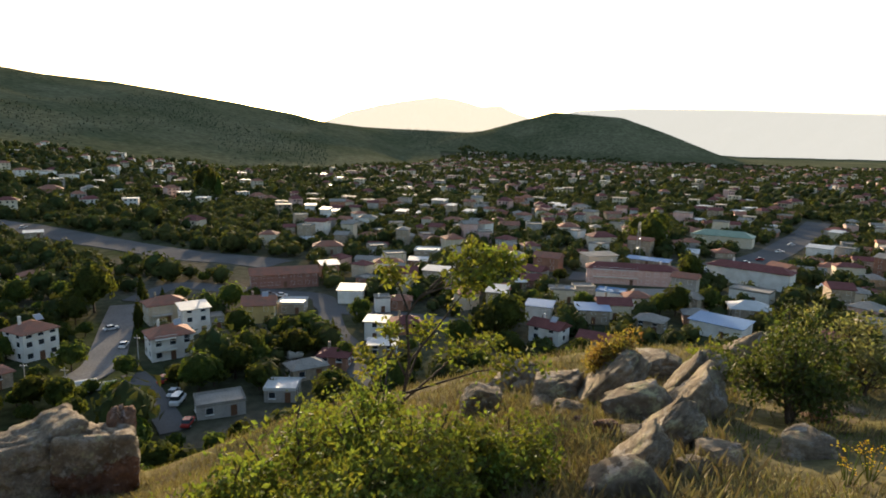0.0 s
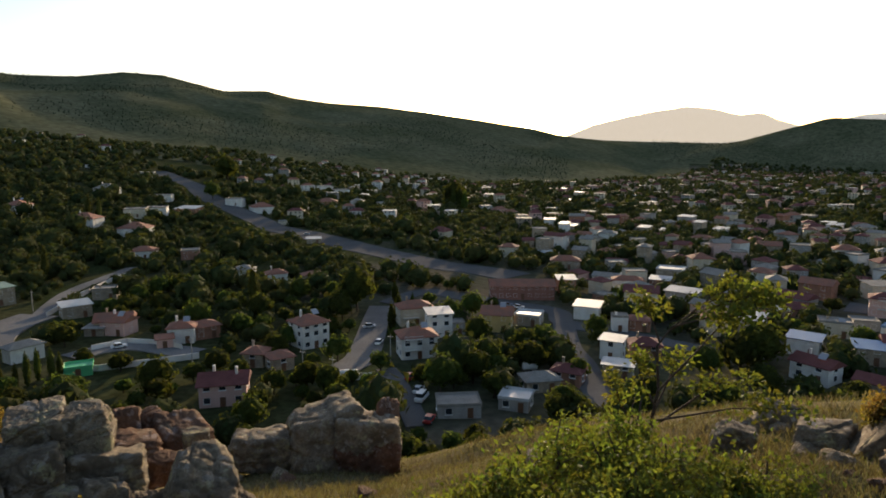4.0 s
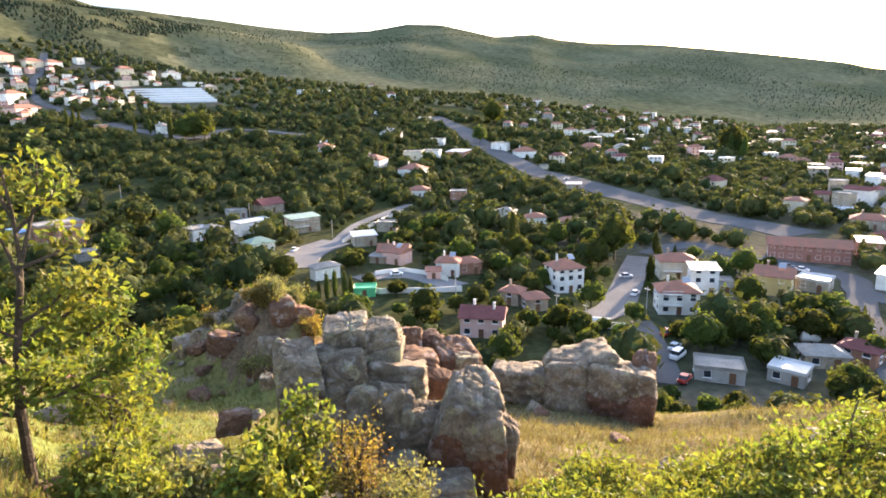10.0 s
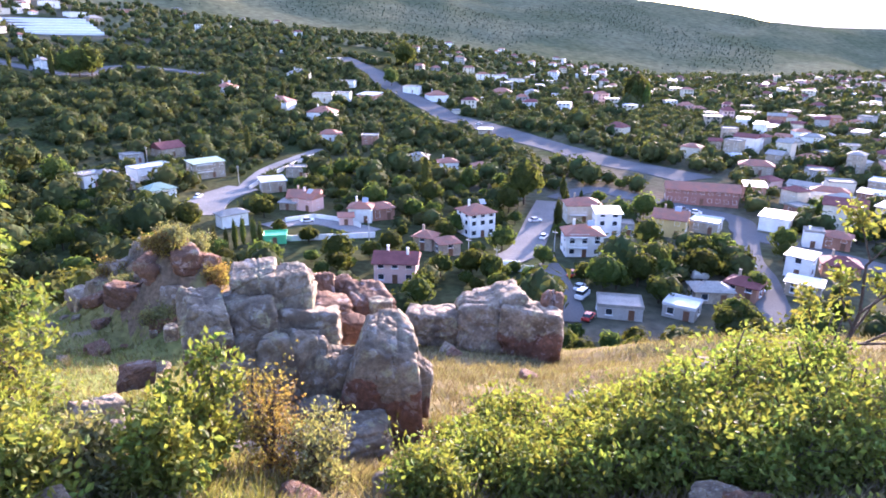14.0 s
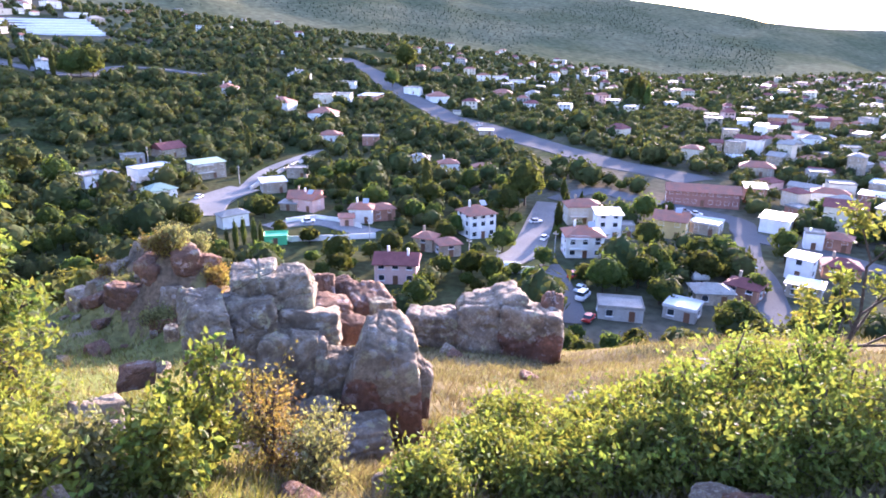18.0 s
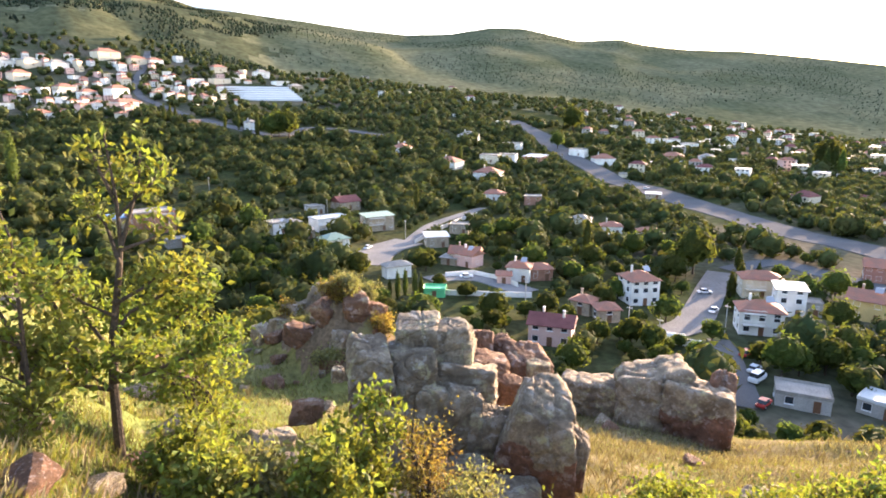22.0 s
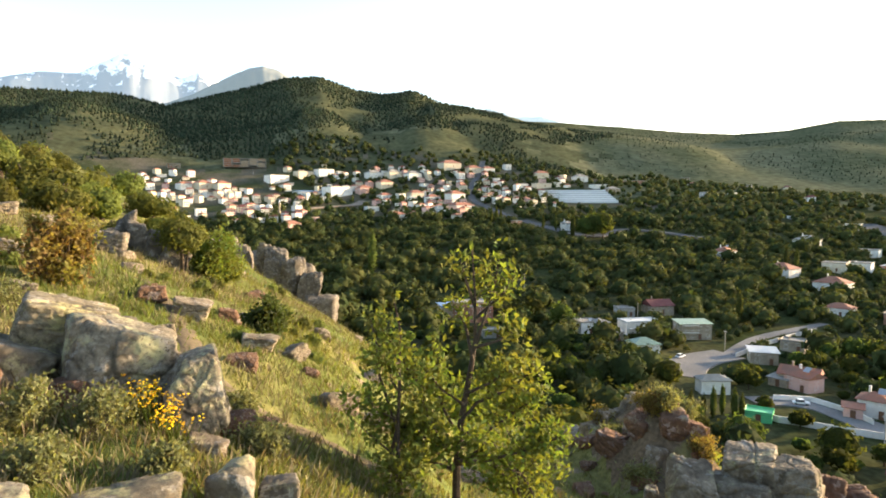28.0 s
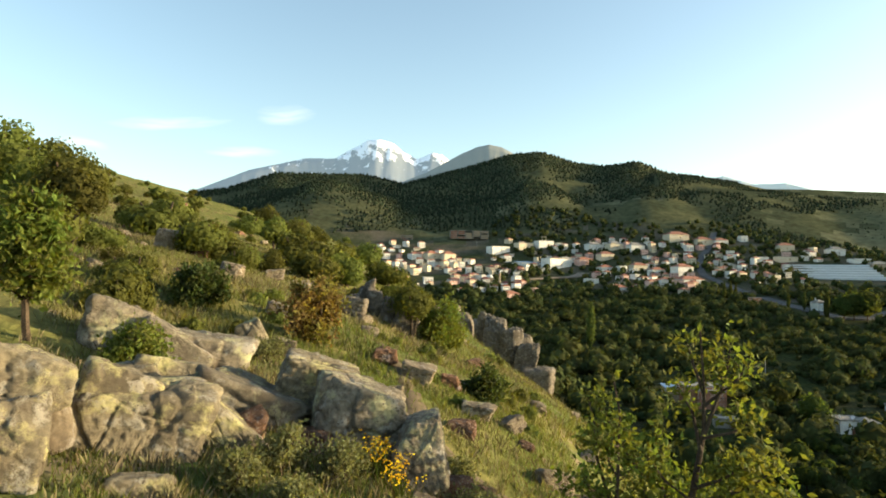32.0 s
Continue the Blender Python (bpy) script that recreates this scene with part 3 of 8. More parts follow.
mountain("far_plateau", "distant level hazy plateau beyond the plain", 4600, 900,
         (-8, -12, -16, -20.5, -28.5, -38.7, -50), (0.2, 1.9, 2.8, 3.0, 2.9, 2.5, 2.2), hazed_far_rock("hazed_plateau_rock", (0.2, 0.2, 0.18), (0.22, 0.22, 0.2), 300, 40, (0.78, 0.77, 0.68), 0.35), 0.04, 18)

# ---- roads ----
ROADS = []


def road(name, label, mat, width, points, lift=0.25):
    """A paved strip laid over the ground along a line of points, with a kerb-like edge thickness."""
    p = [Vector((x, y)) for x, y in points]
    fine = []
    for k in range(len(p) - 1):
        a, b, c, d = p[max(k - 1, 0)], p[k], p[k + 1], p[min(k + 2, len(p) - 1)]
        for s in range(12):
            t = s / 12
            fine.append(0.5 * (2 * b + (c - a) * t + (2 * a - 5 * b + 4 * c - d) * t * t + (3 * b - a - 3 * c + d) * t**3))
    fine.append(p[-1])
    ROADS.append((np.array(fine), width))
    v, f = [], []
    cols = np.linspace(-0.5, 0.5, 5)
    for k, q in enumerate(fine):
        t = (fine[min(k + 1, len(fine) - 1)] - fine[max(k - 1, 0)]).normalized()
        side = Vector((t.y, -t.x))
        level = max(ground_at(*(q + side * width * c)) for c in cols)
        for c in cols:
            s = q + side * width * c
            v.append((s.x, s.y, max(ground_at(s.x, s.y), level - 0.5) + lift))
        for c in (-0.5, 0.5):
            s = q + side * (width * c)
            v.append((s.x, s.y, level - 1.5))
    w = 7
    for k in range(len(fine) - 1):
        for c in range(4):
            f.append((k * w + c, k * w + c + 1, (k + 1) * w + c + 1, (k + 1) * w + c))
        f.append((k * w + 5, k * w, (k + 1) * w, (k + 1) * w + 5))
        f.append((k * w + 4, k * w + 6, (k + 1) * w + 6, (k + 1) * w + 4))
    return tagged(mesh_object(name, v, f, mat), label, "road", kind="structure")


def near_road(x, y, margin):
    return any(np.min(np.hypot(line[:, 0] - x, line[:, 1] - y)) < width / 2 + margin for line, width in ROADS)


# the roads
road("highway", "wide grey valley road", M["asphalt"], 21, [(-514.0, 582.0), (-437.2, 540.2), (-367.1, 482.9), (-302.3, 440.3), (-234.5, 391.7), (-174.0, 343.6), (-124.6, 310.2), (-97.7, 292.2), (-69.0, 279.8), (-49.1, 269.9)])
road("village_street", "narrow paved street between houses", M["asphalt"], 5.2, [(-39.8, 112.4), (-46.5, 123.7), (-54.2, 136.6), (-60.2, 145.0)])
road("square", "wide paved street with parked cars", M["gravel"], 9, [(-71.6, 137.5), (-70.1, 150.8), (-76.0, 170.8), (-81.2, 186.4), (-87.4, 207.4)])
road("upper_street", "paved street past the ochre house", M["asphalt"], 8, [(-86.9, 211.3), (-79.7, 231.7), (-60.9, 227.0), (-43.0, 222.2), (-25.6, 215.3), (-20.3, 202.1), (0.2, 193.2), (25.1, 182.3)])
road("lower_street", "paved street with parked cars", M["asphalt"], 7, [(-3.9, 133.4), (-7.7, 146.2), (-11.7, 163.0), (-16.9, 176.8), (-21.2, 202.1)])
road("valley_yard", "pale paved yard by the valley houses", M["gravel"], 14, [(-173.0, 123.9), (-183.5, 134.2), (-192.3, 147.4), (-195.9, 161.3)])
road("valley_lane", "lane climbing between orchards", M["gravel"], 5, [(-195.9, 161.3), (-215.2, 190.9), (-221.8, 215.4), (-231.0, 241.1)])
road("compound_lane", "walled lane by the gardens", M["gravel"], 9, [(-142.5, 125.0), (-140.7, 132.8), (-134.9, 139.5), (-123.6, 140.0), (-114.5, 139.8)])
road("boulevard", "broad town street lined with shops", M["asphalt"], 16, [(71.9, 248.6), (91.0, 242.4), (120.7, 256.3), (153.7, 275.6), (195.8, 308.5), (253.3, 372.0), (305.3, 431.4)])
road("village_road", "road climbing through the hillside village", M["asphalt"], 9, [(-656.1, 249.5), (-731.9, 247.5), (-789.3, 249.4), (-883.1, 275.7), (-942.4, 305.4), (-1028.2, 342.6)])
road("village_terrace", "walled earth terrace below the hotel", M["dirt_pale"], 16, [(-764.8, 18.1), (-784.2, 57.3), (-805.2, 95.2), (-840.1, 114.6)])
road("plateau_road", "long level road beyond the orchards", M["asphalt"], 12, [(-627.4, 253.2), (-518.4, 268.0), (-532.1, 315.6), (-517.4, 346.8), (-486.1, 368.4)])

# ---- houses ----
HOUSES = [(-800, 404, 46), (-752, 388, 46), (-705, 372, 40)]    # x, y, radius: where no tree grows, first of all the greenhouses
SHARED = {}


def box_bm(sx, sy, z0, z1, bm=None, x=0.0, y=0.0):
    bm = bm or bmesh.new()
    m = Matrix.Translation((x, y, (z0 + z1) / 2)) @ Matrix.Diagonal((sx, sy, z1 - z0, 1))
    bmesh.ops.create_cube(bm, size=1.0, matrix=m)
    return bm


def window_mesh(w, h, sill=True):
    """A window: a raised frame with dark glass set back in it."""
    key = ("window", round(w, 1), round(h, 1))
    if key not in SHARED:
        bm = bmesh.new()
        bmesh.ops.create_cube(bm, size=1.0, matrix=Matrix.Diagonal((w + 0.18, 0.14, h + 0.18, 1)))
        bm.faces.ensure_lookup_table()
        for f in bm.faces:
            f.material_index = 1
        front = min(bm.faces, key=lambda f: f.calc_center_median().y)
        bmesh.ops.inset_individual(bm, faces=[front], thickness=0.09, depth=-0.09)
        front.material_index = 0
        me = bpy.data.meshes.new("window")
        bm.to_mesh(me)
        bm.free()
        me.materials.append(M["glass"])
        me.materials.append(M["frame"])
        SHARED[key] = me
    return SHARED[key]


def window_parts(w, h):
    """The frame and the glass of a near window, as two meshes."""
    key = ("window_frame", round(w, 1), round(h, 1))
    if key not in SHARED:
        bm = bmesh.new()
        bmesh.ops.create_cube(bm, size=1.0, matrix=Matrix.Diagonal((w + 0.18, 0.14, h + 0.18, 1)))
        front = min(bm.faces, key=lambda f: f.calc_center_median().y)
        bmesh.ops.inset_individual(bm, faces=[front], thickness=0.09, depth=-0.09)
        ring = [v.co.copy() for v in front.verts]
        bmesh.ops.delete(bm, geom=[front], context="FACES_ONLY")
        for z0, wide in ((-h / 2 - 0.15, w + 0.34),):
            bmesh.ops.create_cube(bm, size=1.0, matrix=Matrix.Translation((0, -0.1, z0)) @ Matrix.Diagonal((wide, 0.3, 0.07, 1)))
        me = bpy.data.meshes.new("window")
        bm.to_mesh(me)
        bm.free()
        me.materials.append(M["frame"])
        bm = box_bm(w, 0.03, -h / 2, h / 2)
        pane = bpy.data.meshes.new("pane")
        bm.to_mesh(pane)
        bm.free()
        pane.materials.append(M["glass"])
        SHARED[key] = (me, pane)
    return SHARED[key]


def roof_bm(kind, w, d, z, over, rise):
    """A hipped, gabled, lean-to or parapeted flat roof with thickness, its eaves at z."""
    bm = bmesh.new()
    W, D = w / 2 + over, d / 2 + over
    if kind == "flat":
        box_bm(w + 0.3, d + 0.3, z, z + 0.65, bm)
        top = max(bm.faces, key=lambda f: f.calc_center_median().z)
        bmesh.ops.inset_individual(bm, faces=[top], thickness=0.25, depth=-0.45)
        return bm
    if kind == "shed":
        pts = [(-W, -D, z), (W, -D, z), (W, D, z + rise), (-W, D, z + rise)]
        faces = [(0, 1, 2, 3)]
    else:
        inset = (W - D if W > D else 0) if kind == "hip" else W
        if kind == "hip" and W <= D:
            pts = [(-W, -D, z), (W, -D, z), (W, D, z), (-W, D, z), (0, -(D - W) - 0.01, z + rise), (0, D - W + 0.01, z + rise)]
            faces = [(0, 1, 4), (1, 2, 5, 4), (2, 3, 5), (3, 0, 4, 5)]
        else:
            pts = [(-W, -D, z), (W, -D, z), (W, D, z), (-W, D, z), (-inset - 0.01, 0, z + rise), (inset + 0.01, 0, z + rise)]
            faces = [(0, 1, 5, 4), (1, 2, 5), (2, 3, 4, 5), (3, 0, 4)]
    vs = [bm.verts.new(p) for p in pts]
    top = [bm.faces.new([vs[i] for i in f]) for f in faces]
    if kind in ("hip", "gable"):
        top.append(bm.faces.new([vs[3], vs[2], vs[1], vs[0]]))
        low = [bm.verts.new((x, y, z - 0.16)) for x, y, _ in pts[:4]]
        bm.faces.remove(top.pop())
        for a in range(4):
            bm.faces.new([vs[(a + 1) % 4], vs[a], low[a], low[(a + 1) % 4]])
        bm.faces.new([low[3], low[2], low[1], low[0]])
    else:
        low = [bm.verts.new((x, y, zz - 0.16)) for x, y, zz in pts]
        for a in range(4):
            bm.faces.new([vs[(a + 1) % 4], vs[a], low[a], low[(a + 1) % 4]])
        bm.faces.new([low[3], low[2], low[1], low[0]])
    bmesh.ops.recalc_face_normals(bm, faces=bm.faces)
    return bm


def link(name, me, parent, m, label=""):
    ob = new(name, me)
    ob.parent = parent
    ob.matrix_local = m
    return tagged(ob, label)


TONE = dict(green_paint="bright green", white="white", cream="cream", pink="pink", ochre="ochre-yellow", grey="grey", stone="tan stone", brick="bare brick", mauve="red-brown", concrete="bare concrete")
COVER = dict(tile="red tiled", dark_tile="dark red tiled", slab="grey slab", sheet="pale metal", green_roof="green metal", blue_sheet="blue metal", grey="grey", brick="bare brick", concrete="bare concrete")


def house(x, y, turn, w, d, storeys, kind, wall, cover, name="house", chimneys=1, windows=0, heater=False, balcony=False, group="houses of the valley", sink=0.0, label=""):
    """A house on the slope: walls, roof, windows on its four sides, a door, chimneys and, where told, a balcony and a roof water heater."""
    z = min(ground_at(x + a, y + b) for a in (-w / 3, w / 3) for b in (-d / 3, d / 3)) - sink
    high = max(ground_at(x + a, y + b) for a in (-w / 3, w / 3) for b in (-d / 3, d / 3)) - sink
    HOUSES.append((x, y, 0.62 * max(w, d)))
    front = 1 - (d / 2 + 5) / math.hypot(x, y)
    HOUSES.append((x * front, y * front, 4.5 if math.hypot(x, y) < 450 else 2.0))
    root = new(name)
    root.matrix_world = pose(x, y, z, 0, 0, turn)
    tall = 2.9 * storeys + (high - z) * 0.7
    floor0 = tall - 2.9 * storeys
    part("wall", box_bm(w, d, -1.0, tall), M[wall], root)
    rise = 0.0 if kind == "flat" else (0.1 * d if kind == "shed" else 0.26 * min(w, d))
    roof = part("roof", roof_bm(kind, w, d, tall + 0.01, 0.15 if kind == "flat" else 0.55, rise), M[cover], root)
    if kind == "gable":
        for s in (-1, 1):
            bm = bmesh.new()
            vs = [bm.verts.new(p) for p in ((s * (w / 2), -d / 2, tall), (s * (w / 2), d / 2, tall), (s * w / 2, 0, tall + rise * 0.8), (s * (w / 2 - 0.2), -d / 2, tall), (s * (w / 2 - 0.2), d / 2, tall), (s * (w / 2 - 0.2), 0, tall + rise * 0.8))]
            for f in ((0, 1, 2), (5, 4, 3), (0, 2, 5, 3), (1, 4, 5, 2), (0, 3, 4, 1)):
                bm.faces.new([vs[i] for i in f])
            part("gable_wall", bm, M[wall], root)
    for c in range(chimneys):
        cx, cy = (-0.22 + 0.5 * c) * w, (0.12 - 0.24 * (c % 2)) * d
        bm = box_bm(0.55, 0.55, tall, tall + rise + 1.0)
        cap = max(bm.faces, key=lambda f: f.calc_center_median().z)
        bmesh.ops.inset_individual(bm, faces=[cap], thickness=-0.1, depth=0.05)
        bmesh.ops.inset_individual(bm, faces=[cap], thickness=0.14, depth=0.1)
        part("chimney", bm, M["white" if wall in ("pink", "white") else "stone"], root).location = (cx, cy, 0)
    whole = int(math.ceil(storeys))
    for s in range(whole):
        zz = floor0 + 2.9 * s + 1.6
        hh = 1.25
        if zz + 0.8 > tall:
            zz, hh = tall - 0.75, 0.7
        for side, run, off in ((0, w, d), (180, w, d), (90, d, w), (270, d, w)):
            if side == 180 and math.hypot(x, y) > 250:
                continue
            count = windows or max(1, int(run / 3.1))
            if side in (90, 270):
                count = max(1, int(run / 3.6))
            for k in range(count):
                u = (k + 0.5) / count * run - run / 2
                if s == 0 and side == 0 and k == count // 2:
                    m = pose(0, 0, 0, 0, 0, side) @ pose(u, -off / 2 - 0.03, floor0 + 1.05)
                    link("door", SHARED.setdefault("door", door_mesh()), root, m)
                    continue
                m = pose(0, 0, 0, 0, 0, side) @ pose(u, -off / 2 - 0.01, zz)
                ww = 1.3 if run / count > 2.6 else 1.0
                if math.hypot(x, y) < 190 and side != 180:
                    frame_me, pane_me = window_parts(ww, hh)
                    link("pane", pane_me, link("window", frame_me, root, m), pose(0, 0.0, 0), "dark window glass")
                else:
                    link("window", window_mesh(ww, hh), root, m)
    if balcony:
        for s in range(1, whole):
            bm = box_bm(w * 0.5, 1.3, floor0 + 2.9 * s - 0.15, floor0 + 2.9 * s, None, -w * 0.18, -d / 2 - 0.65)
            for u in np.linspace(-w * 0.43, w * 0.07, 9):
                box_bm(0.05, 0.05, floor0 + 2.9 * s, floor0 + 2.9 * s + 0.9, bm, float(u), -d / 2 - 1.25)
            box_bm(w * 0.5, 0.07, floor0 + 2.9 * s + 0.9, floor0 + 2.9 * s + 0.98, bm, -w * 0.18, -d / 2 - 1.25)
            part("balcony", bm, M["white"], root)
    if heater:
        bm = bmesh.new()
        m = Matrix.Translation((w * 0.2, 0, tall + rise + 0.75)) @ Matrix.Rotation(radians(90), 4, "Y")
        bmesh.ops.create_cone(bm, cap_ends=True, segments=12, radius1=0.3, radius2=0.3, depth=1.6, matrix=m)
        bmesh.ops.create_cube(bm, size=1.0, matrix=Matrix.Translation((w * 0.2, -0.8, tall + rise + 0.35)) @ Matrix.Rotation(radians(40), 4, "X") @ Matrix.Diagonal((1.9, 1.7, 0.08, 1)))
        part("water_heater", bm, M["metal"], root)
    text = label or f"{TONE.get(wall, wall)} {('one', 'one', 'two', 'three', 'four', 'five', 'six')[min(whole, 6)]}-storey house with {'flat' if kind == 'flat' else 'pitched'} {COVER.get(cover, cover)} roof"
    return tagged(root, text, "house", group)


def door_mesh():
    bm = box_bm(1.0, 0.08, -1.05, 1.05)
    box_bm(0.1, 0.16, -1.05, 1.15, bm, -0.55)
    box_bm(0.1, 0.16, -1.05, 1.15, bm, 0.55)
    box_bm(1.2, 0.16, 1.05, 1.17, bm)
    me = bpy.data.meshes.new("door")
    bm.to_mesh(me)
    bm.free()
    me.materials.append(M["door"])
    return me


# houses of the valley, one by one
house(-89.8, 158.5, 58, 8.5, 8.5, 2.5, "hip", "white", "tile", heater=True, windows=3)
house(-56.9, 159.5, 32, 10.0, 8.0, 2.1, "hip", "white", "tile", heater=True, balcony=True)
house(-57.0, 179.8, 30, 7.3, 6.5, 2.6, "shed", "white", "sheet", chimneys=0)
house(-69.2, 191.8, 34, 11.0, 7.6, 2.0, "hip", "cream", "tile", balcony=True)
house(-53.0, 182.7, 26, 6.3, 5.0, 1.2, "flat", "grey", "slab", chimneys=0)
house(-34.4, 122.3, 22, 9.0, 6.3, 0.9, "flat", "concrete", "slab", chimneys=0)
house(-23.3, 129.5, -2, 6.5, 5.9, 0.9, "flat", "grey", "sheet", chimneys=0)
house(-85.2, 112.9, 29, 9.8, 7.4, 1.7, "gable", "pink", "dark_tile", chimneys=2)
house(-93.9, 138.3, 9, 5.6, 5.6, 1.3, "hip", "stone", "tile")
house(-86.6, 137.4, 52, 5.7, 5.7, 1.2, "hip", "stone", "tile", chimneys=0)
house(-150.1, 149.8, 7, 8.1, 6.5, 1.5, "gable", "pink", "tile", heater=True)
house(-155.4, 146.9, 17, 5.9, 4.7, 0.9, "shed", "stone", "slab", chimneys=0)
house(-126.6, 149.6, 30, 7.2, 6.5, 1.6, "hip", "white", "tile", heater=True)
house(-123.8, 155.7, 56, 7.6, 6.1, 1.3, "hip", "brick", "tile", chimneys=0)
house(-126.4, 141.9, 42, 4.2, 4.0, 1.0, "shed", "pink", "tile", chimneys=0)
house(-222.4, 164.7, 77, 13.0, 7.8, 2.2, "shed", "stone", "green_roof", chimneys=0, balcony=True)
house(-235.6, 148.3, 86, 15.5, 8.5, 1.8, "flat", "white", "sheet", balcony=True)
house(-270.7, 162.2, 79, 7.9, 7.9, 1.2, "flat", "grey", "slab", chimneys=0)
house(-272.2, 181.5, 86, 11.7, 10.5, 1.4, "gable", "stone", "dark_tile")
house(-243.0, 127.3, 92, 9.4, 8.4, 1.6, "flat", "white", "slab", heater=True)
house(-240.5, 132.4, 91, 6.4, 5.8, 1.6, "hip", "grey", "slab", chimneys=0)
house(-224.6, 129.2, 80, 7.0, 6.3, 1.2, "shed", "stone", "slab", chimneys=0)
house(-203.0, 129.6, 82, 9.6, 7.7, 1.3, "hip", "white", "green_roof", chimneys=0)
house(-344.1, 322.5, 17, 17.6, 14.0, 1.5, "hip", "white", "tile")
house(-300.0, 318.3, 21, 17.1, 13.7, 1.6, "hip", "white", "tile")
house(-247.9, 267.5, 28, 12.4, 8.7, 1.4, "hip", "white", "tile", chimneys=0)
house(-405.1, 326.2, 31, 13.8, 13.8, 1.8, "hip", "white", "tile", heater=True)
house(-344.5, 367.0, 33, 14.3, 12.9, 1.9, "flat", "cream", "slab", balcony=True)
house(-342.7, 386.4, 32, 13.8, 12.4, 1.9, "flat", "white", "slab", balcony=True)
house(-426.9, 424.7, 30, 18.1, 14.5, 1.9, "hip", "white", "slab")
house(-331.8, 407.6, 9, 16.8, 13.4, 1.6, "shed", "brick", "sheet", chimneys=0)
house(-386.6, 441.9, 31, 16.7, 13.3, 1.4, "flat", "white", "slab")
house(-183.8, 165.2, 58, 8.9, 7.2, 1.5, "shed", "stone", "sheet", chimneys=0)
house(-195.9, 190.3, 36, 8.4, 6.7, 1.3, "flat", "stone", "slab")
house(-159.5, 228.6, 20, 8.1, 6.4, 2.2, "hip", "white", "slab", chimneys=0)
house(-148.1, 234.9, 42, 8.5, 6.8, 1.3, "hip", "white", "tile")
house(-133.4, 240.3, 44, 8.9, 5.4, 0.9, "hip", "stone", "tile", chimneys=0)
house(-218.9, 268.1, 34, 8.7, 7.0, 1.6, "flat", "brick", "slab", chimneys=0)
house(-338.2, 476.3, 15, 14.5, 11.6, 1.9, "flat", "white", "slab", chimneys=0)
house(-307.0, 468.2, 48, 17.9, 14.3, 1.6, "hip", "white", "tile")
house(-262.3, 435.3, 31, 14.5, 8.7, 0.8, "flat", "cream", "slab", chimneys=0)
house(-355.4, 670.3, 36, 21.5, 17.2, 1.9, "flat", "white", "slab", balcony=True)
house(-327.2, 661.7, 34, 17.0, 15.3, 1.9, "flat", "white", "slab")
house(-267.8, 576.9, 25, 13.6, 12.2, 1.9, "hip", "white", "slab", chimneys=0)
house(-293.4, 562.3, 28, 19.2, 13.4, 1.2, "hip", "brick", "tile", chimneys=0)
house(-104.0, 223.9, 35, 5.8, 4.7, 1.2, "hip", "stone", "tile")
house(-184.5, 334.7, 29, 8.2, 5.8, 1.0, "shed", "stone", "sheet", chimneys=0)
house(-153.2, 120.7, 74, 8.2, 4.9, 1.4, "hip", "white", "slab", chimneys=0)
house(-280.1, 87.6, 93, 17.3, 10.4, 2.6, "flat", "brick", "slab", chimneys=0)
house(-286.1, 80.2, 94, 13.3, 8.0, 1.8, "shed", "stone", "blue_sheet", chimneys=0)
house(-273.8, 89.1, 87, 10.3, 8.3, 2.4, "flat", "brick", "slab", chimneys=0)
house(-242.8, 84.5, 81, 7.9, 6.3, 1.0, "flat", "grey", "slab", chimneys=0)
house(-552.7, 267.8, 64, 9.8, 9.8, 1.9, "hip", "white", "slab")
house(-40.8, 233.2, 16, 23.9, 8.4, 1.7, "gable", "mauve", "tile", chimneys=0, windows=9)
house(-40.8, 190.4, 6, 9.2, 8.3, 1.9, "gable", "ochre", "tile", heater=True)
house(-32.2, 199.2, -3, 8.1, 7.3, 1.1, "flat", "stone", "sheet", chimneys=0)
house(-14.4, 211.3, -6, 8.1, 7.3, 1.6, "shed", "white", "sheet", chimneys=0)
house(-3.8, 198.0, 9, 4.7, 4.2, 1.6, "flat", "white", "slab")
house(2.0, 201.3, -1, 7.0, 5.6, 1.2, "hip", "brick", "tile", chimneys=0)
house(-4.7, 171.0, -12, 5.7, 5.1, 1.9, "shed", "white", "sheet", chimneys=0)
house(-2.8, 157.4, -3, 7.1, 4.2, 1.2, "shed", "stone", "sheet", chimneys=0)
house(3.5, 177.4, 9, 8.1, 6.5, 1.1, "hip", "brick", "dark_tile")
house(-20.2, 142.5, 28, 8.1, 5.7, 1.0, "hip", "stone", "slab", chimneys=0)
house(-14.1, 148.3, -10, 7.0, 5.6, 1.2, "hip", "brick", "dark_tile")
house(-2.6, 266.3, 5, 12.0, 6.0, 1.4, "hip", "white", "tile", balcony=True)
house(15.4, 288.6, -11, 11.4, 9.1, 1.6, "flat", "stone", "sheet", chimneys=0)
house(10.5, 274.7, -10, 7.9, 6.3, 1.2, "shed", "brick", "sheet", chimneys=0)
house(-32.1, 303.0, 8, 13.6, 8.2, 1.4, "hip", "stone", "tile")
house(28.6, 307.5, 13, 9.4, 8.5, 2.2, "hip", "cream", "tile")
house(47.0, 229.4, -4, 4.3, 4.0, 0.9, "shed", "stone", "sheet", chimneys=0)
house(57.8, 209.2, -9, 8.7, 6.1, 1.5, "flat", "cream", "slab", heater=True)
house(44.8, 186.2, -22, 7.7, 6.2, 1.6, "shed", "white", "blue_sheet", chimneys=0)
house(42.6, 165.2, -42, 9.1, 6.4, 1.5, "gable", "white", "dark_tile", heater=True)
house(60.1, 182.5, -10, 9.5, 6.6, 1.5, "shed", "stone", "blue_sheet", chimneys=0)
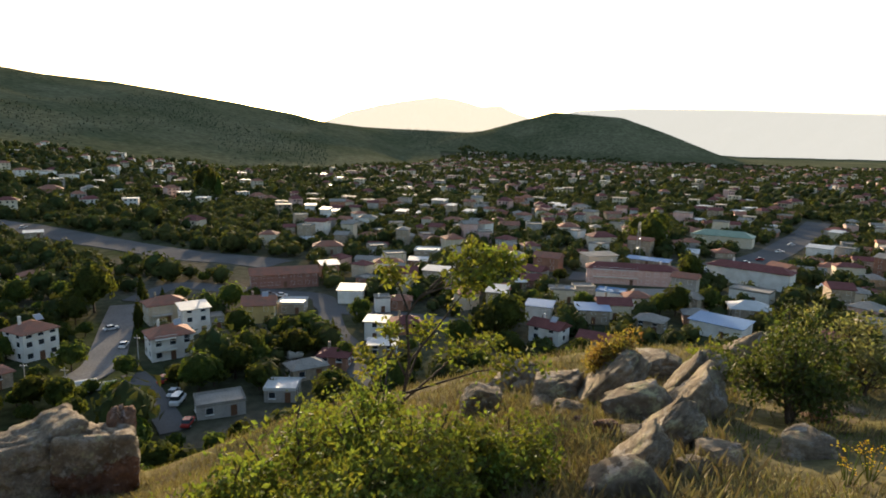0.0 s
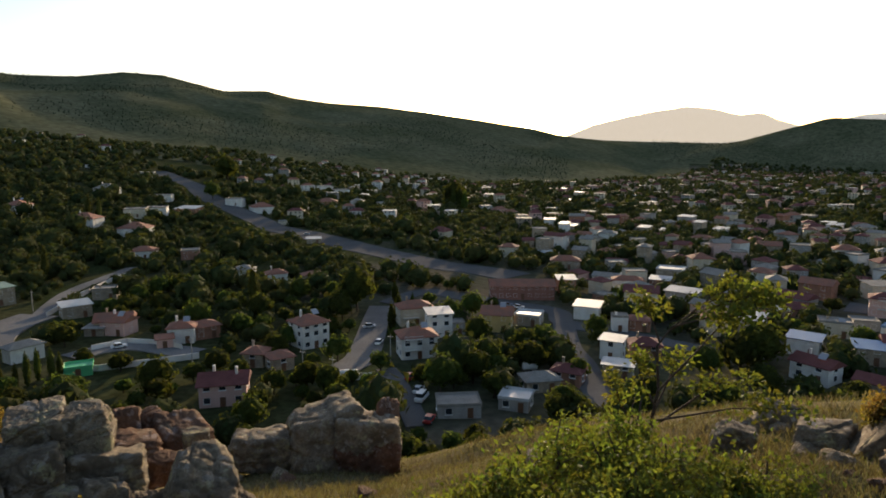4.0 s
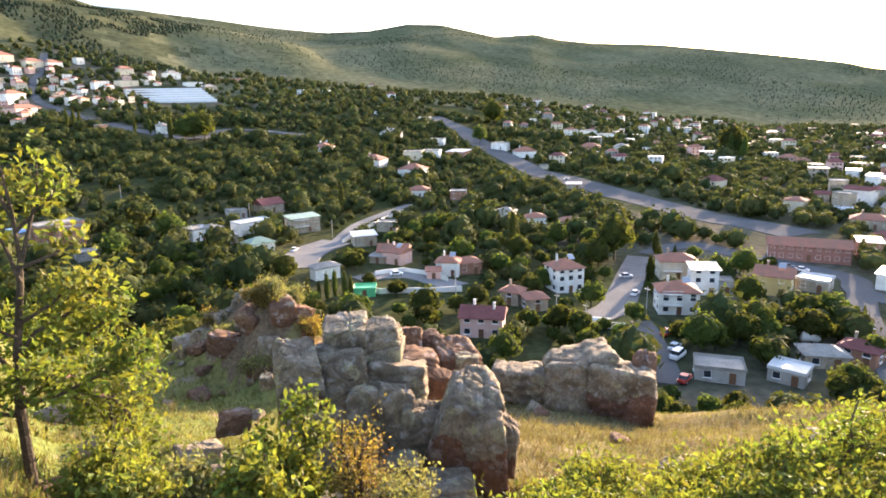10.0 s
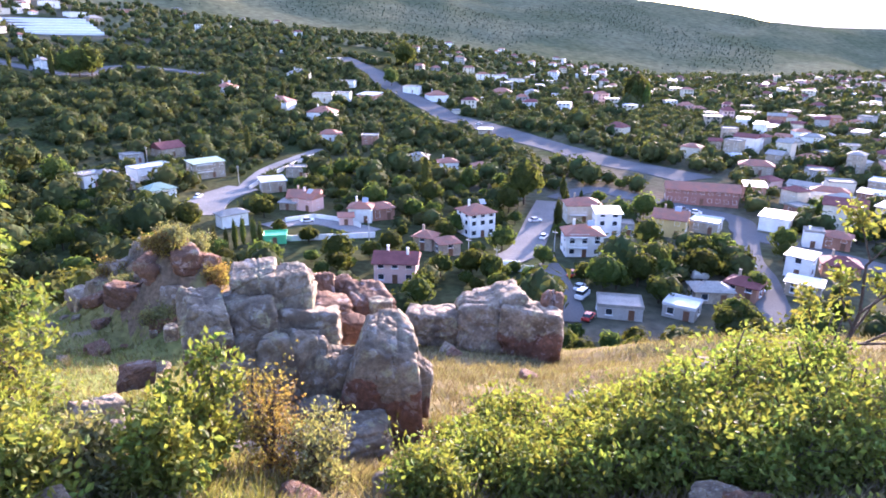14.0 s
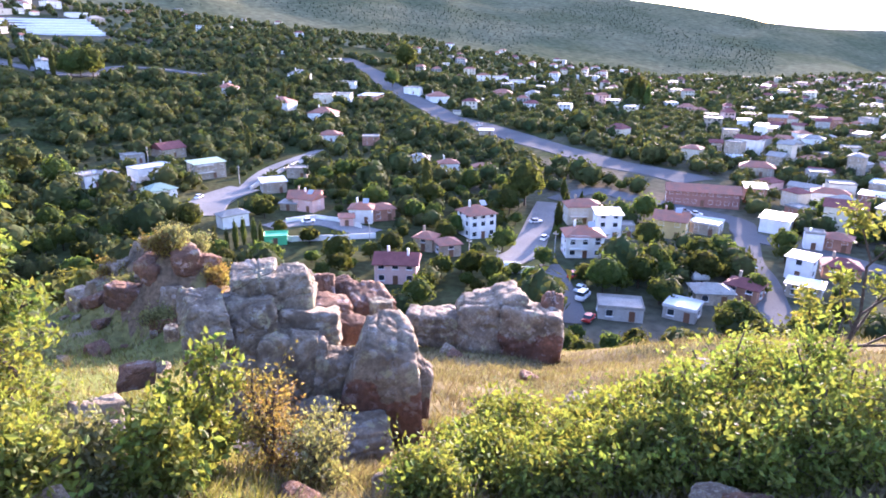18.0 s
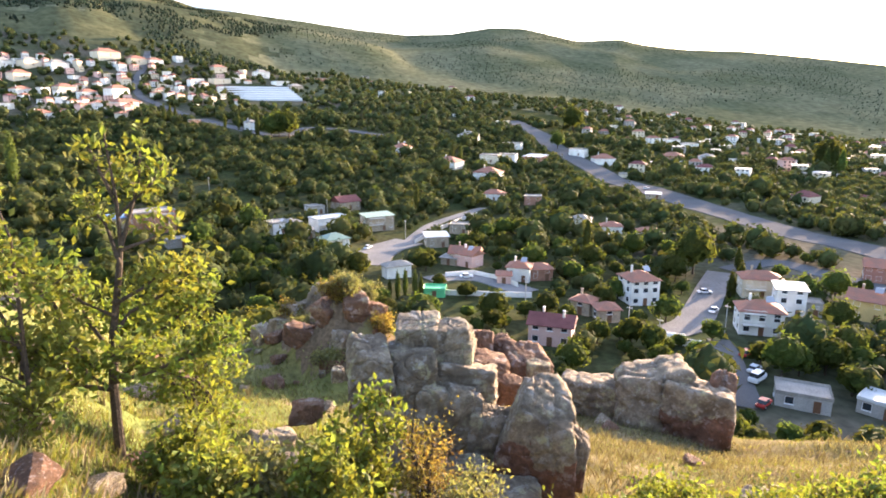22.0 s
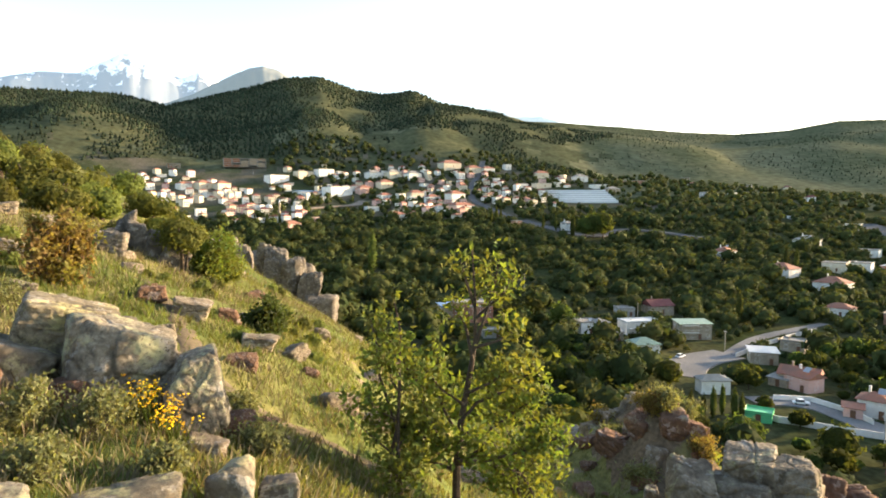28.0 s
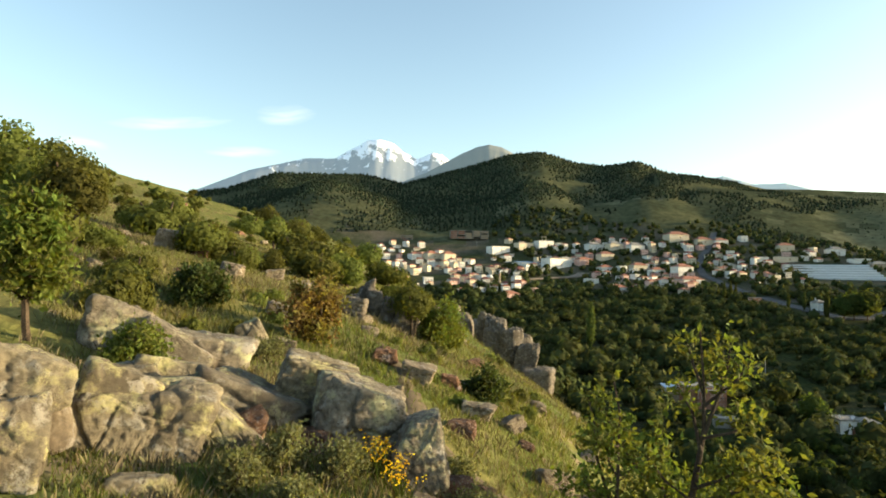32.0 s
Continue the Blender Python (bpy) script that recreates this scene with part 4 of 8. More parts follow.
house(68.1, 187.0, -8, 9.8, 6.8, 1.6, "gable", "cream", "dark_tile")
house(73.8, 205.3, -30, 9.1, 6.4, 1.3, "flat", "white", "blue_sheet", heater=True)
house(79.5, 197.7, -2, 8.1, 6.5, 1.3, "hip", "white", "tile", chimneys=0)
house(90.9, 232.6, -16, 33.3, 7.3, 2.1, "hip", "pink", "dark_tile", windows=11, balcony=True)
house(104.1, 231.7, -19, 8.7, 6.1, 2.0, "hip", "white", "tile")
house(139.6, 234.2, -47, 30.6, 8.0, 2.2, "hip", "white", "dark_tile", windows=10)
house(89.9, 268.4, 15, 14.7, 7.4, 1.9, "shed", "cream", "slab", windows=5, chimneys=0)
house(106.7, 317.1, 7, 13.1, 9.2, 2.2, "hip", "cream", "dark_tile", windows=4)
house(100.9, 358.5, -6, 11.3, 9.0, 1.6, "hip", "white", "tile")
house(181.8, 334.2, -37, 30.5, 10.7, 1.9, "hip", "cream", "green_roof", windows=8)
house(113.2, 270.2, -37, 18.4, 5.5, 0.9, "shed", "stone", "blue_sheet", chimneys=0)
house(92.7, 167.5, -49, 14.6, 8.0, 1.4, "shed", "white", "blue_sheet", chimneys=0)
house(111.4, 185.1, -21, 11.7, 8.2, 1.2, "hip", "stone", "sheet", chimneys=0)
house(124.6, 206.5, -46, 13.0, 7.8, 1.3, "flat", "white", "slab", chimneys=0)
house(91.1, 179.3, -17, 7.3, 5.9, 1.1, "hip", "brick", "slab")
house(75.0, 174.0, -38, 8.0, 6.4, 1.1, "hip", "stone", "slab", chimneys=0)
house(-154.6, 152.9, 35, 10.3, 8.2, 1.3, "gable", "cream", "tile")
house(-129.5, 115.9, 43, 6.1, 4.9, 0.7, "flat", "green_paint", "green_paint", chimneys=0, label="small bright green shed by the gardens")
# the village across the gorge
house(-888.7, 82.7, 127, 39.5, 19.8, 3.3, "flat", "white", "slab", windows=7, chimneys=0, group="village houses")
house(-894.3, 41.4, 129, 36.5, 18.3, 1.0, "shed", "white", "blue_sheet", chimneys=0, group="village houses")
house(-786.5, 223.8, 112, 21.8, 15.2, 3.4, "hip", "white", "tile", windows=5, group="village houses")
house(-722.5, 213.6, 112, 29.4, 14.7, 1.6, "hip", "white", "tile", group="village houses")
house(-864.2, 346.1, 100, 16.6, 11.6, 1.8, "flat", "white", "slab", group="village houses")
house(-861.4, 377.2, 98, 25.1, 15.0, 1.6, "flat", "cream", "slab", group="village houses")
house(-901.8, 459.4, 95, 19.8, 15.8, 2.2, "hip", "white", "slab", group="village houses")
house(-982.3, 368.4, 101, 11.2, 10.1, 2.4, "flat", "white", "slab", chimneys=0, group="village houses")
house(-988.7, 272.1, 107, 32.8, 19.7, 2.0, "hip", "cream", "tile", group="village houses")
house(-963.5, 303.3, 105, 23.4, 16.4, 1.8, "hip", "cream", "tile", group="village houses")
house(-962.5, 327.9, 103, 19.9, 13.9, 1.8, "hip", "white", "tile", group="village houses")
house(-930.5, 405.6, 98, 21.7, 15.2, 2.0, "hip", "cream", "tile", group="village houses")
house(-836.0, 455.3, 93, 22.0, 15.4, 1.4, "flat", "white", "slab", group="village houses")
house(-793.7, 453.4, 92, 17.9, 12.5, 1.4, "hip", "stone", "slab", group="village houses")
house(-894.1, 546.5, 91, 33.5, 16.8, 1.0, "flat", "brick", "slab", group="village houses")
house(-751.6, 109.3, 114, 16.2, 11.3, 1.8, "flat", "white", "slab", group="village houses")
house(-683.0, 127.3, 111, 17.3, 12.1, 1.8, "hip", "white", "tile", group="village houses")
house(-670.6, -17.2, 123, 13.1, 10.5, 1.2, "flat", "white", "slab", group="village houses")
house(-632.2, 13.1, 121, 16.8, 11.8, 1.2, "hip", "pink", "tile", group="village houses")
house(-583.0, 228.8, 101, 7.8, 7.8, 2.2, "flat", "brick", "slab", chimneys=0, group="village houses")
house(-552.6, 268.3, 96, 8.7, 8.7, 2.2, "hip", "white", "slab", group="village houses")
house(-927.0, -97.1, 128, 19.9, 15.9, 2.2, "hip", "cream", "tile", group="village houses")
house(-926.6, -72.6, 126, 19.8, 15.8, 2.0, "hip", "cream", "tile", group="village houses")
house(-924.7, -121.3, 129, 16.6, 13.3, 2.0, "hip", "white", "tile", group="village houses")
house(-925.3, -187.7, 133, 16.8, 13.4, 2.0, "hip", "brick", "tile", group="village houses")
house(-958.6, 1.6, 122, 30.6, 18.4, 2.2, "flat", "white", "slab", windows=5, group="village houses")
house(-977.3, 41.0, 120, 26.1, 15.7, 2.2, "flat", "cream", "slab", windows=4, group="village houses")
house(-986.3, 72.3, 118, 26.4, 15.8, 2.2, "flat", "white", "slab", windows=4, group="village houses")
house(-968.4, 145.3, 113, 22.6, 15.8, 2.2, "hip", "white", "slab", group="village houses")
house(-963.0, 175.1, 112, 22.6, 15.8, 2.2, "hip", "cream", "slab", group="village houses")
house(-946.7, 202.4, 110, 22.4, 15.7, 2.0, "hip", "white", "slab", group="village houses")
house(-915.4, 154.0, 112, 21.4, 15.0, 2.0, "hip", "cream", "tile", group="village houses")
house(-838.5, 183.1, 110, 19.8, 13.9, 2.0, "hip", "cream", "tile", group="village houses")
house(-802.3, 197.3, 108, 17.6, 12.3, 2.0, "hip", "white", "tile", group="village houses")
house(-895.9, 120.6, 114, 20.9, 14.6, 2.0, "hip", "pink", "tile", group="village houses")
house(-845.8, 142.2, 112, 18.3, 12.8, 1.6, "hip", "white", "tile", group="village houses")

# ---- the town on the plain ----
town_rng = random.Random(41)


def free_of(x, y, margin):
    return not near_road(x, y, margin) and all((x - a) ** 2 + (y - b) ** 2 > (r + margin) ** 2 for a, b, r in HOUSES)


def town_house(x, y, turn, w, d, storeys, kind, wall, cover):
    """A small town house: walls, roof, the windows that face the hill, a chimney."""
    HOUSES.append((x, y, 0.6 * max(w, d)))
    root = new("town_house")
    root.matrix_world = pose(x, y, ground_at(x, y) - 0.5, 0, 0, turn)
    tall = 2.8 * storeys + 0.5
    key = (round(w), round(d), storeys)
    if ("walls", key, wall) not in SHARED:
        me = bpy.data.meshes.new("wall")
        bm = box_bm(round(w), round(d), -1.0, tall)
        bm.to_mesh(me)
        bm.free()
        me.materials.append(M[wall])
        SHARED[("walls", key, wall)] = me
    link("wall", SHARED[("walls", key, wall)], root, Matrix())
    if ("roofs", key, kind, cover) not in SHARED:
        me = bpy.data.meshes.new("roof")
        bm = roof_bm(kind, round(w), round(d), tall + 0.01, 0.1 if kind == "flat" else 0.5, 0.9 if kind == "shed" else 0.24 * min(w, d))
        bm.to_mesh(me)
        bm.free()
        me.materials.append(M[cover])
        SHARED[("roofs", key, kind, cover)] = me
    link("roof", SHARED[("roofs", key, kind, cover)], root, Matrix())
    for s in range(storeys):
        for k in range(2):
            link("window", window_mesh(1.3, 1.25), root, pose((k - 0.5) * w * 0.5, -round(d) / 2 - 0.01, 0.5 + 2.8 * s + 1.6))
    text = f"{TONE.get(wall, wall)} {('', 'one', 'two', 'three')[storeys]}-storey town house with {COVER.get(cover, cover)} {'flat' if kind == 'flat' else 'pitched'} roof"
    return tagged(root, text, "house", "houses of the town")


WALLS = ("white", "white", "cream", "cream", "stone", "stone", "grey", "grey", "pink", "brick")
COVERS = (("hip", "tile"), ("gable", "tile"), ("hip", "dark_tile"), ("flat", "slab"), ("flat", "slab"), ("shed", "sheet"), ("hip", "slab"), ("gable", "slab"), ("gable", "dark_tile"))
spots = []
for gy_ in range(130, 620, 15):
    for gx_ in range(-60, 470, 16):
        x, y = gx_ + town_rng.uniform(-5, 5), gy_ + town_rng.uniform(-4, 4)
        bearing, r = math.degrees(math.atan2(-x, y)), math.hypot(x, y)
        if -46 < bearing < 14 - 0.02 * max(0, 400 - r) and 165 < r < 560 and town_rng.random() < 0.72:
            spots.append((r, x, y, bearing))
placed = 0
for r, x, y, bearing in sorted(spots):
    if placed < 250 and free_of(x, y, 4.5):
        kind, cover = town_rng.choice(COVERS)
        turn = bearing + town_rng.choice((-30, -18, -8, 10, 22)) + 12 * float(vnoise(x / 80, y / 80, 9))
        town_house(x, y, turn, town_rng.choice((6, 7, 7, 8, 9, 11)), town_rng.choice((6, 7, 8)), town_rng.choice((1, 1, 2, 2, 2, 3)), kind, town_rng.choice(WALLS), cover)
        placed += 1


def joined_houses(name, label, spots):
    """Far houses, too many to count, as one mesh: bodies, hipped or flat roofs and dark window strips."""
    mats = [M[n] for n in ("white", "cream", "stone", "grey", "pink", "tile", "dark_tile", "slab", "sheet", "glass")]
    v, f, ix = [], [], []
    for x, y, turn, w, d, h, wall, roof in spots:
        z, b = ground_at(x, y), len(v)
        c, s = math.cos(radians(turn)), math.sin(radians(turn))

        def at(px, py, pz):
            v.append((x + c * px - s * py, y + s * px + c * py, z + pz))

        for pz in (-1.5, h):
            for px, py in ((-w / 2, -d / 2), (w / 2, -d / 2), (w / 2, d / 2), (-w / 2, d / 2)):
                at(px, py, pz)
        f += [(b, b + 1, b + 5, b + 4), (b + 1, b + 2, b + 6, b + 5), (b + 2, b + 3, b + 7, b + 6), (b + 3, b, b + 4, b + 7)]
        ix += [wall] * 4
        for px, py in ((-w / 2 - 0.5, -d / 2 - 0.5), (w / 2 + 0.5, -d / 2 - 0.5), (w / 2 + 0.5, d / 2 + 0.5), (-w / 2 - 0.5, d / 2 + 0.5)):
            at(px, py, h)
        if roof in (5, 6):
            at(-w * 0.2, 0, h + 0.28 * d)
            at(w * 0.2, 0, h + 0.28 * d)
            f += [(b + 8, b + 9, b + 13, b + 12), (b + 9, b + 10, b + 13), (b + 10, b + 11, b + 12, b + 13), (b + 11, b + 8, b + 12), (b + 11, b + 10, b + 9, b + 8)]
            ix += [roof] * 5
        else:
            f += [(b + 8, b + 9, b + 10, b + 11)]
            ix += [roof]
        for k in range(int(h / 2.8)):
            for u in (-0.28, 0.05, 0.3):
                e = len(v)
                for px, pz in ((-0.7, 0), (0.7, 0), (0.7, 1.3), (-0.7, 1.3)):
                    at(u * w + px, -d / 2 - 0.08, 2.8 * k + 1.0 + pz)
                f.append((e, e + 1, e + 2, e + 3))
                ix.append(9)
    return tagged(mesh_object(name, v, f, mats, index=ix), label, "houses", kind="stuff")


far = []
for gy_ in range(300, 1900, 25):
    for gx_ in range(-420, 1400, 25):
        x, y = gx_ + town_rng.uniform(-9, 9), gy_ + town_rng.uniform(-9, 9)
        bearing, r = math.degrees(math.atan2(-x, y)), math.hypot(x, y)
        if -48 < bearing < 20 and 360 < r < float(np.interp(bearing, (-6, -2, 5), (1850, 1400, 1080))) and town_rng.random() < (0.46 if bearing < 8 else 0.3) and free_of(x, y, 7):
            far.append((x, y, bearing + town_rng.uniform(-40, 40), town_rng.uniform(7, 12), town_rng.uniform(7, 10), town_rng.choice((3, 5.8, 5.8, 8.6)), town_rng.choice((0, 1, 1, 2, 2, 3, 4)), town_rng.choice((5, 5, 6, 6, 7, 7, 7, 8))))
joined_houses("far_town", "distant town of pale houses among trees", far)
far = []
for k in range(1500):
    bearing, r = town_rng.uniform(64, 101), town_rng.uniform(660, 1010)
    x, y = -r * math.sin(radians(bearing)), r * math.cos(radians(bearing))
    if float(fbm(x / 90, y / 90, 77)) > -0.15 and (bearing > 72 or r > 760) and free_of(x, y, 4) and all((x - q[0]) ** 2 + (y - q[1]) ** 2 > 150 for q in far):
        far.append((x, y, bearing + 32 + town_rng.uniform(-25, 25), town_rng.uniform(6, 11), town_rng.uniform(6, 9), town_rng.choice((3.2, 5.8, 5.8, 8.0)), town_rng.choice((0, 0, 0, 1, 1, 4)), town_rng.choice((5, 5, 6, 7, 7))))
VILLAGE = {}


def village_house(x, y, turn, w, d, h, wall, roof):
    """A small house of the village across the gorge: walls with window openings filled by dark glass, and a roof with eaves."""
    key = (round(w), round(d), h, wall, roof)
    if key not in VILLAGE:
        w, d = key[0], key[1]
        v, f, ix = [], [], []
        for z in (-1.5, h):
            v += [(-w / 2, -d / 2, z), (w / 2, -d / 2, z), (w / 2, d / 2, z), (-w / 2, d / 2, z)]
        f += [(k, (k + 1) % 4, (k + 1) % 4 + 4, k + 4) for k in range(4)]
        ix += [0] * 4
        for k in range(int(h / 2.8)):
            for u in (-0.3, 0.0, 0.3):
                for side in (-1, 1):
                    e = len(v)
                    v += [(u * w + p, side * (d / 2 + 0.05), 2.8 * k + 1.0 + q) for p, q in ((-0.55, 0), (0.55, 0), (0.55, 1.3), (-0.55, 1.3))]
                    f.append((e, e + 1, e + 2, e + 3) if side < 0 else (e + 3, e + 2, e + 1, e))
                    ix.append(1)
        body = bpy.data.meshes.new("house")
        body.from_pydata(v, [], f)
        body.materials.append(M[wall])
        body.materials.append(M["glass"])
        body.polygons.foreach_set("material_index", ix)
        a, b = w / 2 + 0.45, d / 2 + 0.45
        v = [(-a, -b, h), (a, -b, h), (a, b, h), (-a, b, h), (-a, -b, h + 0.2), (a, -b, h + 0.2), (a, b, h + 0.2), (-a, b, h + 0.2)]
        f = [(3, 2, 1, 0)] + [(k, (k + 1) % 4, (k + 1) % 4 + 4, k + 4) for k in range(4)]
        if roof in ("tile", "dark_tile"):
            v += [(-w * 0.2, 0, h + 0.2 + 0.26 * d), (w * 0.2, 0, h + 0.2 + 0.26 * d)]
            f += [(4, 5, 9, 8), (5, 6, 9), (6, 7, 8, 9), (7, 4, 8)]
        else:
            f.append((4, 5, 6, 7))
        top = bpy.data.meshes.new("roof")
        top.from_pydata(v, [], f)
        top.materials.append(M[roof])
        VILLAGE[key] = (body, top)
    body, top = VILLAGE[key]
    ob = new("house", body)
    ob.matrix_world = pose(x, y, ground_at(x, y), 0, 0, turn)
    cover = new("roof", top)
    cover.parent = ob
    tagged(ob, f"{TONE.get(wall, wall)} village house, {COVER.get(roof, roof)} roof, far slope", "house", "houses of the village")


for x, y, turn, w, d, h, wall, roof in far[:240]:
    village_house(x, y, turn, w, d, h, ("white", "cream", "stone", "grey", "pink")[wall], {5: "tile", 6: "dark_tile", 7: "slab"}[roof])
far = []
for k in range(160):
    bearing, r = town_rng.uniform(18, 55), town_rng.uniform(520, 1150)
    x, y = -r * math.sin(radians(bearing)), r * math.cos(radians(bearing))
    if bearing < 34 or r > 700 and town_rng.random() < 0.3:
        if free_of(x, y, 8) and all((x - q[0]) ** 2 + (y - q[1]) ** 2 > 400 for q in far):
            far.append((x, y, bearing + town_rng.uniform(-30, 30), town_rng.uniform(8, 14), town_rng.uniform(8, 10), town_rng.choice((3, 5.8, 8.6)), town_rng.choice((0, 0, 1, 3)), town_rng.choice((5, 6, 7, 8))))
joined_houses("far_hamlet", "scattered white houses below the ridge", far)

# ---- trees ----
tree_rng = np.random.default_rng(17)


def crown_arrays(seed, leaves, size, stretch=1.0, pointed=False, level=1, core=0.8):
    """A crown of radius 1: an uneven inner mass and many leaf clumps standing out of it, in triangles."""
    rng = np.random.default_rng(seed)
    bm = bmesh.new()
    bmesh.ops.create_icosphere(bm, subdivisions=level, radius=1.0)
    v0 = np.array([v.co[:] for v in bm.verts])
    f0 = np.array([[v.index for v in f.verts] for f in bm.faces])
    bm.free()

    def shape(p):
        lump = 1 + 0.28 * fbm(p[:, 0] * 1.7 + seed, p[:, 1] * 1.7 + p[:, 2] * 1.3, seed, 3)
        p = p * lump[:, None]
        if pointed:
            p[:, :2] *= np.clip(1.05 - 0.45 * (p[:, 2:] + 1) / 2 - 0.25 * np.clip(p[:, 2:], 0, 1), 0.1, 2)
        else:
            p[:, 2] = np.where(p[:, 2] < 0, p[:, 2] * 0.75, p[:, 2])
        return p * (1, 1, stretch)

    n = rng.normal(size=(leaves, 3))
    n /= np.linalg.norm(n, axis=1)[:, None]
    c = n * rng.uniform(0.72, 1.06, (leaves, 1))
    a = np.cross(n, rng.normal(size=(leaves, 3)))
    a /= np.linalg.norm(a, axis=1)[:, None]
    b = np.cross(n, a) + 0.7 * rng.normal(size=(leaves, 3)) * 0.6
    s = size * rng.uniform(0.6, 1.4, (leaves, 1))
    p = [shape(c.copy()) + s * q for q in (-a - 0.4 * b, a - 0.5 * b + 0.3 * n, 0.2 * a + b - 0.2 * n)]
    v1 = np.stack(p, 1).reshape(-1, 3)
    f1 = np.arange(len(v1)).reshape(-1, 3) + len(v0)
    return np.concatenate([shape(v0 * core), v1]), np.concatenate([f0, f1])


def tube(bm, pts, radii, sides=6):
    """A tapered tube along points."""
    rings_ = []
    for k, p in enumerate(pts):
        t = (Vector(pts[min(k + 1, len(pts) - 1)]) - Vector(pts[max(k - 1, 0)])).normalized()
        a = t.orthogonal().normalized()
        b = t.cross(a)
        rings_.append([bm.verts.new(Vector(p) + radii[k] * (math.cos(i * math.tau / sides) * a + math.sin(i * math.tau / sides) * b)) for i in range(sides)])
    for r0, r1 in zip(rings_, rings_[1:]):
        for i in range(sides):
            bm.faces.new((r0[i], r0[(i + 1) % sides], r1[(i + 1) % sides], r1[i]))
    bm.faces.new(rings_[-1])


def tree_proto(name, label, seed, crown_h, mat, leaves, size, stretch, pointed, trunk_h, radius):
    """A tree of the valley, standing at the origin: a forked trunk and a crown of leaf clumps."""
    root = new(name)
    bm = bmesh.new()
    tube(bm, [(0, 0, -0.8), (0.05, 0, trunk_h * 0.5), (0.1, 0.05, trunk_h), (0.1, 0.0, trunk_h + crown_h * 0.6)], [0.24, 0.19, 0.15, 0.04])
    for k in range(3):
        q = k * 2.1 + seed
        tube(bm, [(0.08, 0.03, trunk_h * 0.8), (0.6 * math.cos(q), 0.6 * math.sin(q), trunk_h + 0.7), (1.2 * math.cos(q), 1.2 * math.sin(q), trunk_h + 1.7)], [0.11, 0.08, 0.03], 5)
    part("trunk", bm, M["bark"], root)
    v, f = crown_arrays(seed, leaves, size, stretch, pointed, level=2)
    mesh_object("crown", v * radius + (0, 0, trunk_h + radius * stretch * 0.75), f, M[mat], root)
    return tagged(root, label, "tree", "trees of the valley")


PROTO = [
    tree_proto("tree", "broad dark green orchard tree", 1, 4, "leaf_far", 420, 0.15, 0.85, False, 1.7, 3.1),
    tree_proto("tree", "rounded green walnut tree", 2, 5, "leaf_far", 460, 0.13, 1.0, False, 2.0, 3.6),
    tree_proto("tree", "low spreading fruit tree", 3, 3, "leaf_far", 380, 0.17, 0.75, False, 1.3, 2.6),
    tree_proto("poplar", "tall narrow yellow-green poplar", 4, 10, "poplar", 520, 0.16, 4.2, True, 1.2, 1.5),
    tree_proto("cypress", "dark narrow evergreen conifer", 5, 6, "leaf_far", 420, 0.15, 2.6, True, 0.8, 1.5),
]
USED = set()


def plant(kind, x, y, scale=1.0):
    m = pose(x, y, ground_at(x, y) - 0.15, 0, 0, (x * 37 + y * 11) % 360) @ Matrix.Diagonal((scale, scale, scale * (0.92 + 0.16 * ((x * 7) % 1)), 1))
    HOUSES.append((x, y, 0.8 * scale))
    if kind not in USED:
        USED.add(kind)
        PROTO[kind].matrix_world = m
        return PROTO[kind]
    ob = copy_thing(PROTO[kind], m)
    ob.scale = m.to_scale()
    return ob


# single trees of the valley
plant(3, -124.2, 182.6, 1.51)
plant(3, -240.5, 202.9, 1.34)
plant(3, -135.2, 109.6, 0.70)
plant(3, -130.8, 109.6, 0.78)
plant(3, -130.4, 111.5, 0.65)
plant(3, -137.0, 101.6, 0.69)
plant(3, -134.4, 103.3, 0.62)
plant(3, -133.9, 105.8, 0.73)
plant(1, -273.9, 116.3, 1.26)
plant(1, -246.5, 117.7, 1.50)
plant(1, -230.1, 89.0, 1.36)
plant(3, -520.2, 287.4, 1.87)
plant(3, -534.3, 288.0, 1.70)
plant(3, -530.7, 278.5, 1.76)
plant(3, -545.1, 271.6, 1.53)
plant(4, -174.9, 104.3, 1.15)
plant(3, -363.1, 343.8, 1.40)
plant(3, -352.2, 342.1, 1.31)
plant(1, -444.2, 612.0, 3.61)
plant(1, -367.1, 482.9, 2.03)
plant(1, -93.2, 198.9, 1.89)
plant(4, -75.7, 194.2, 1.29)
plant(4, -72.9, 180.6, 1.21)
plant(4, -84.5, 213.1, 1.17)
plant(0, -74.9, 147.0, 1.15)
plant(0, -94.7, 155.9, 1.05)
plant(0, -60.8, 142.8, 0.91)
plant(0, -77.2, 119.6, 0.97)
plant(0, -73.6, 107.2, 0.89)
plant(0, -177.5, 198.4, 1.35)
plant(2, -173.4, 206.9, 1.71)
plant(0, -176.1, 186.3, 1.30)
plant(0, -24.1, 153.2, 1.36)
plant(0, -39.3, 135.6, 1.04)
plant(0, -35.9, 140.9, 1.28)
plant(0, -29.1, 133.4, 1.01)
plant(1, -34.8, 150.8, 1.08)
plant(0, -12.2, 149.6, 0.99)
plant(1, -168.5, 583.5, 3.27)
plant(4, -174.6, 579.1, 3.02)
plant(4, -156.4, 566.9, 2.94)
plant(0, -27.4, 165.9, 1.34)
plant(0, -23.4, 170.7, 1.24)
plant(0, -42.1, 156.4, 1.06)
plant(0, -31.4, 147.9, 0.99)
plant(0, -10.2, 188.8, 1.08)
plant(0, -2.1, 228.3, 1.45)
plant(4, -26.7, 242.7, 1.12)
plant(4, -156.2, 556.2, 3.46)
plant(4, -161.1, 555.2, 3.17)
plant(4, -149.3, 549.7, 2.84)
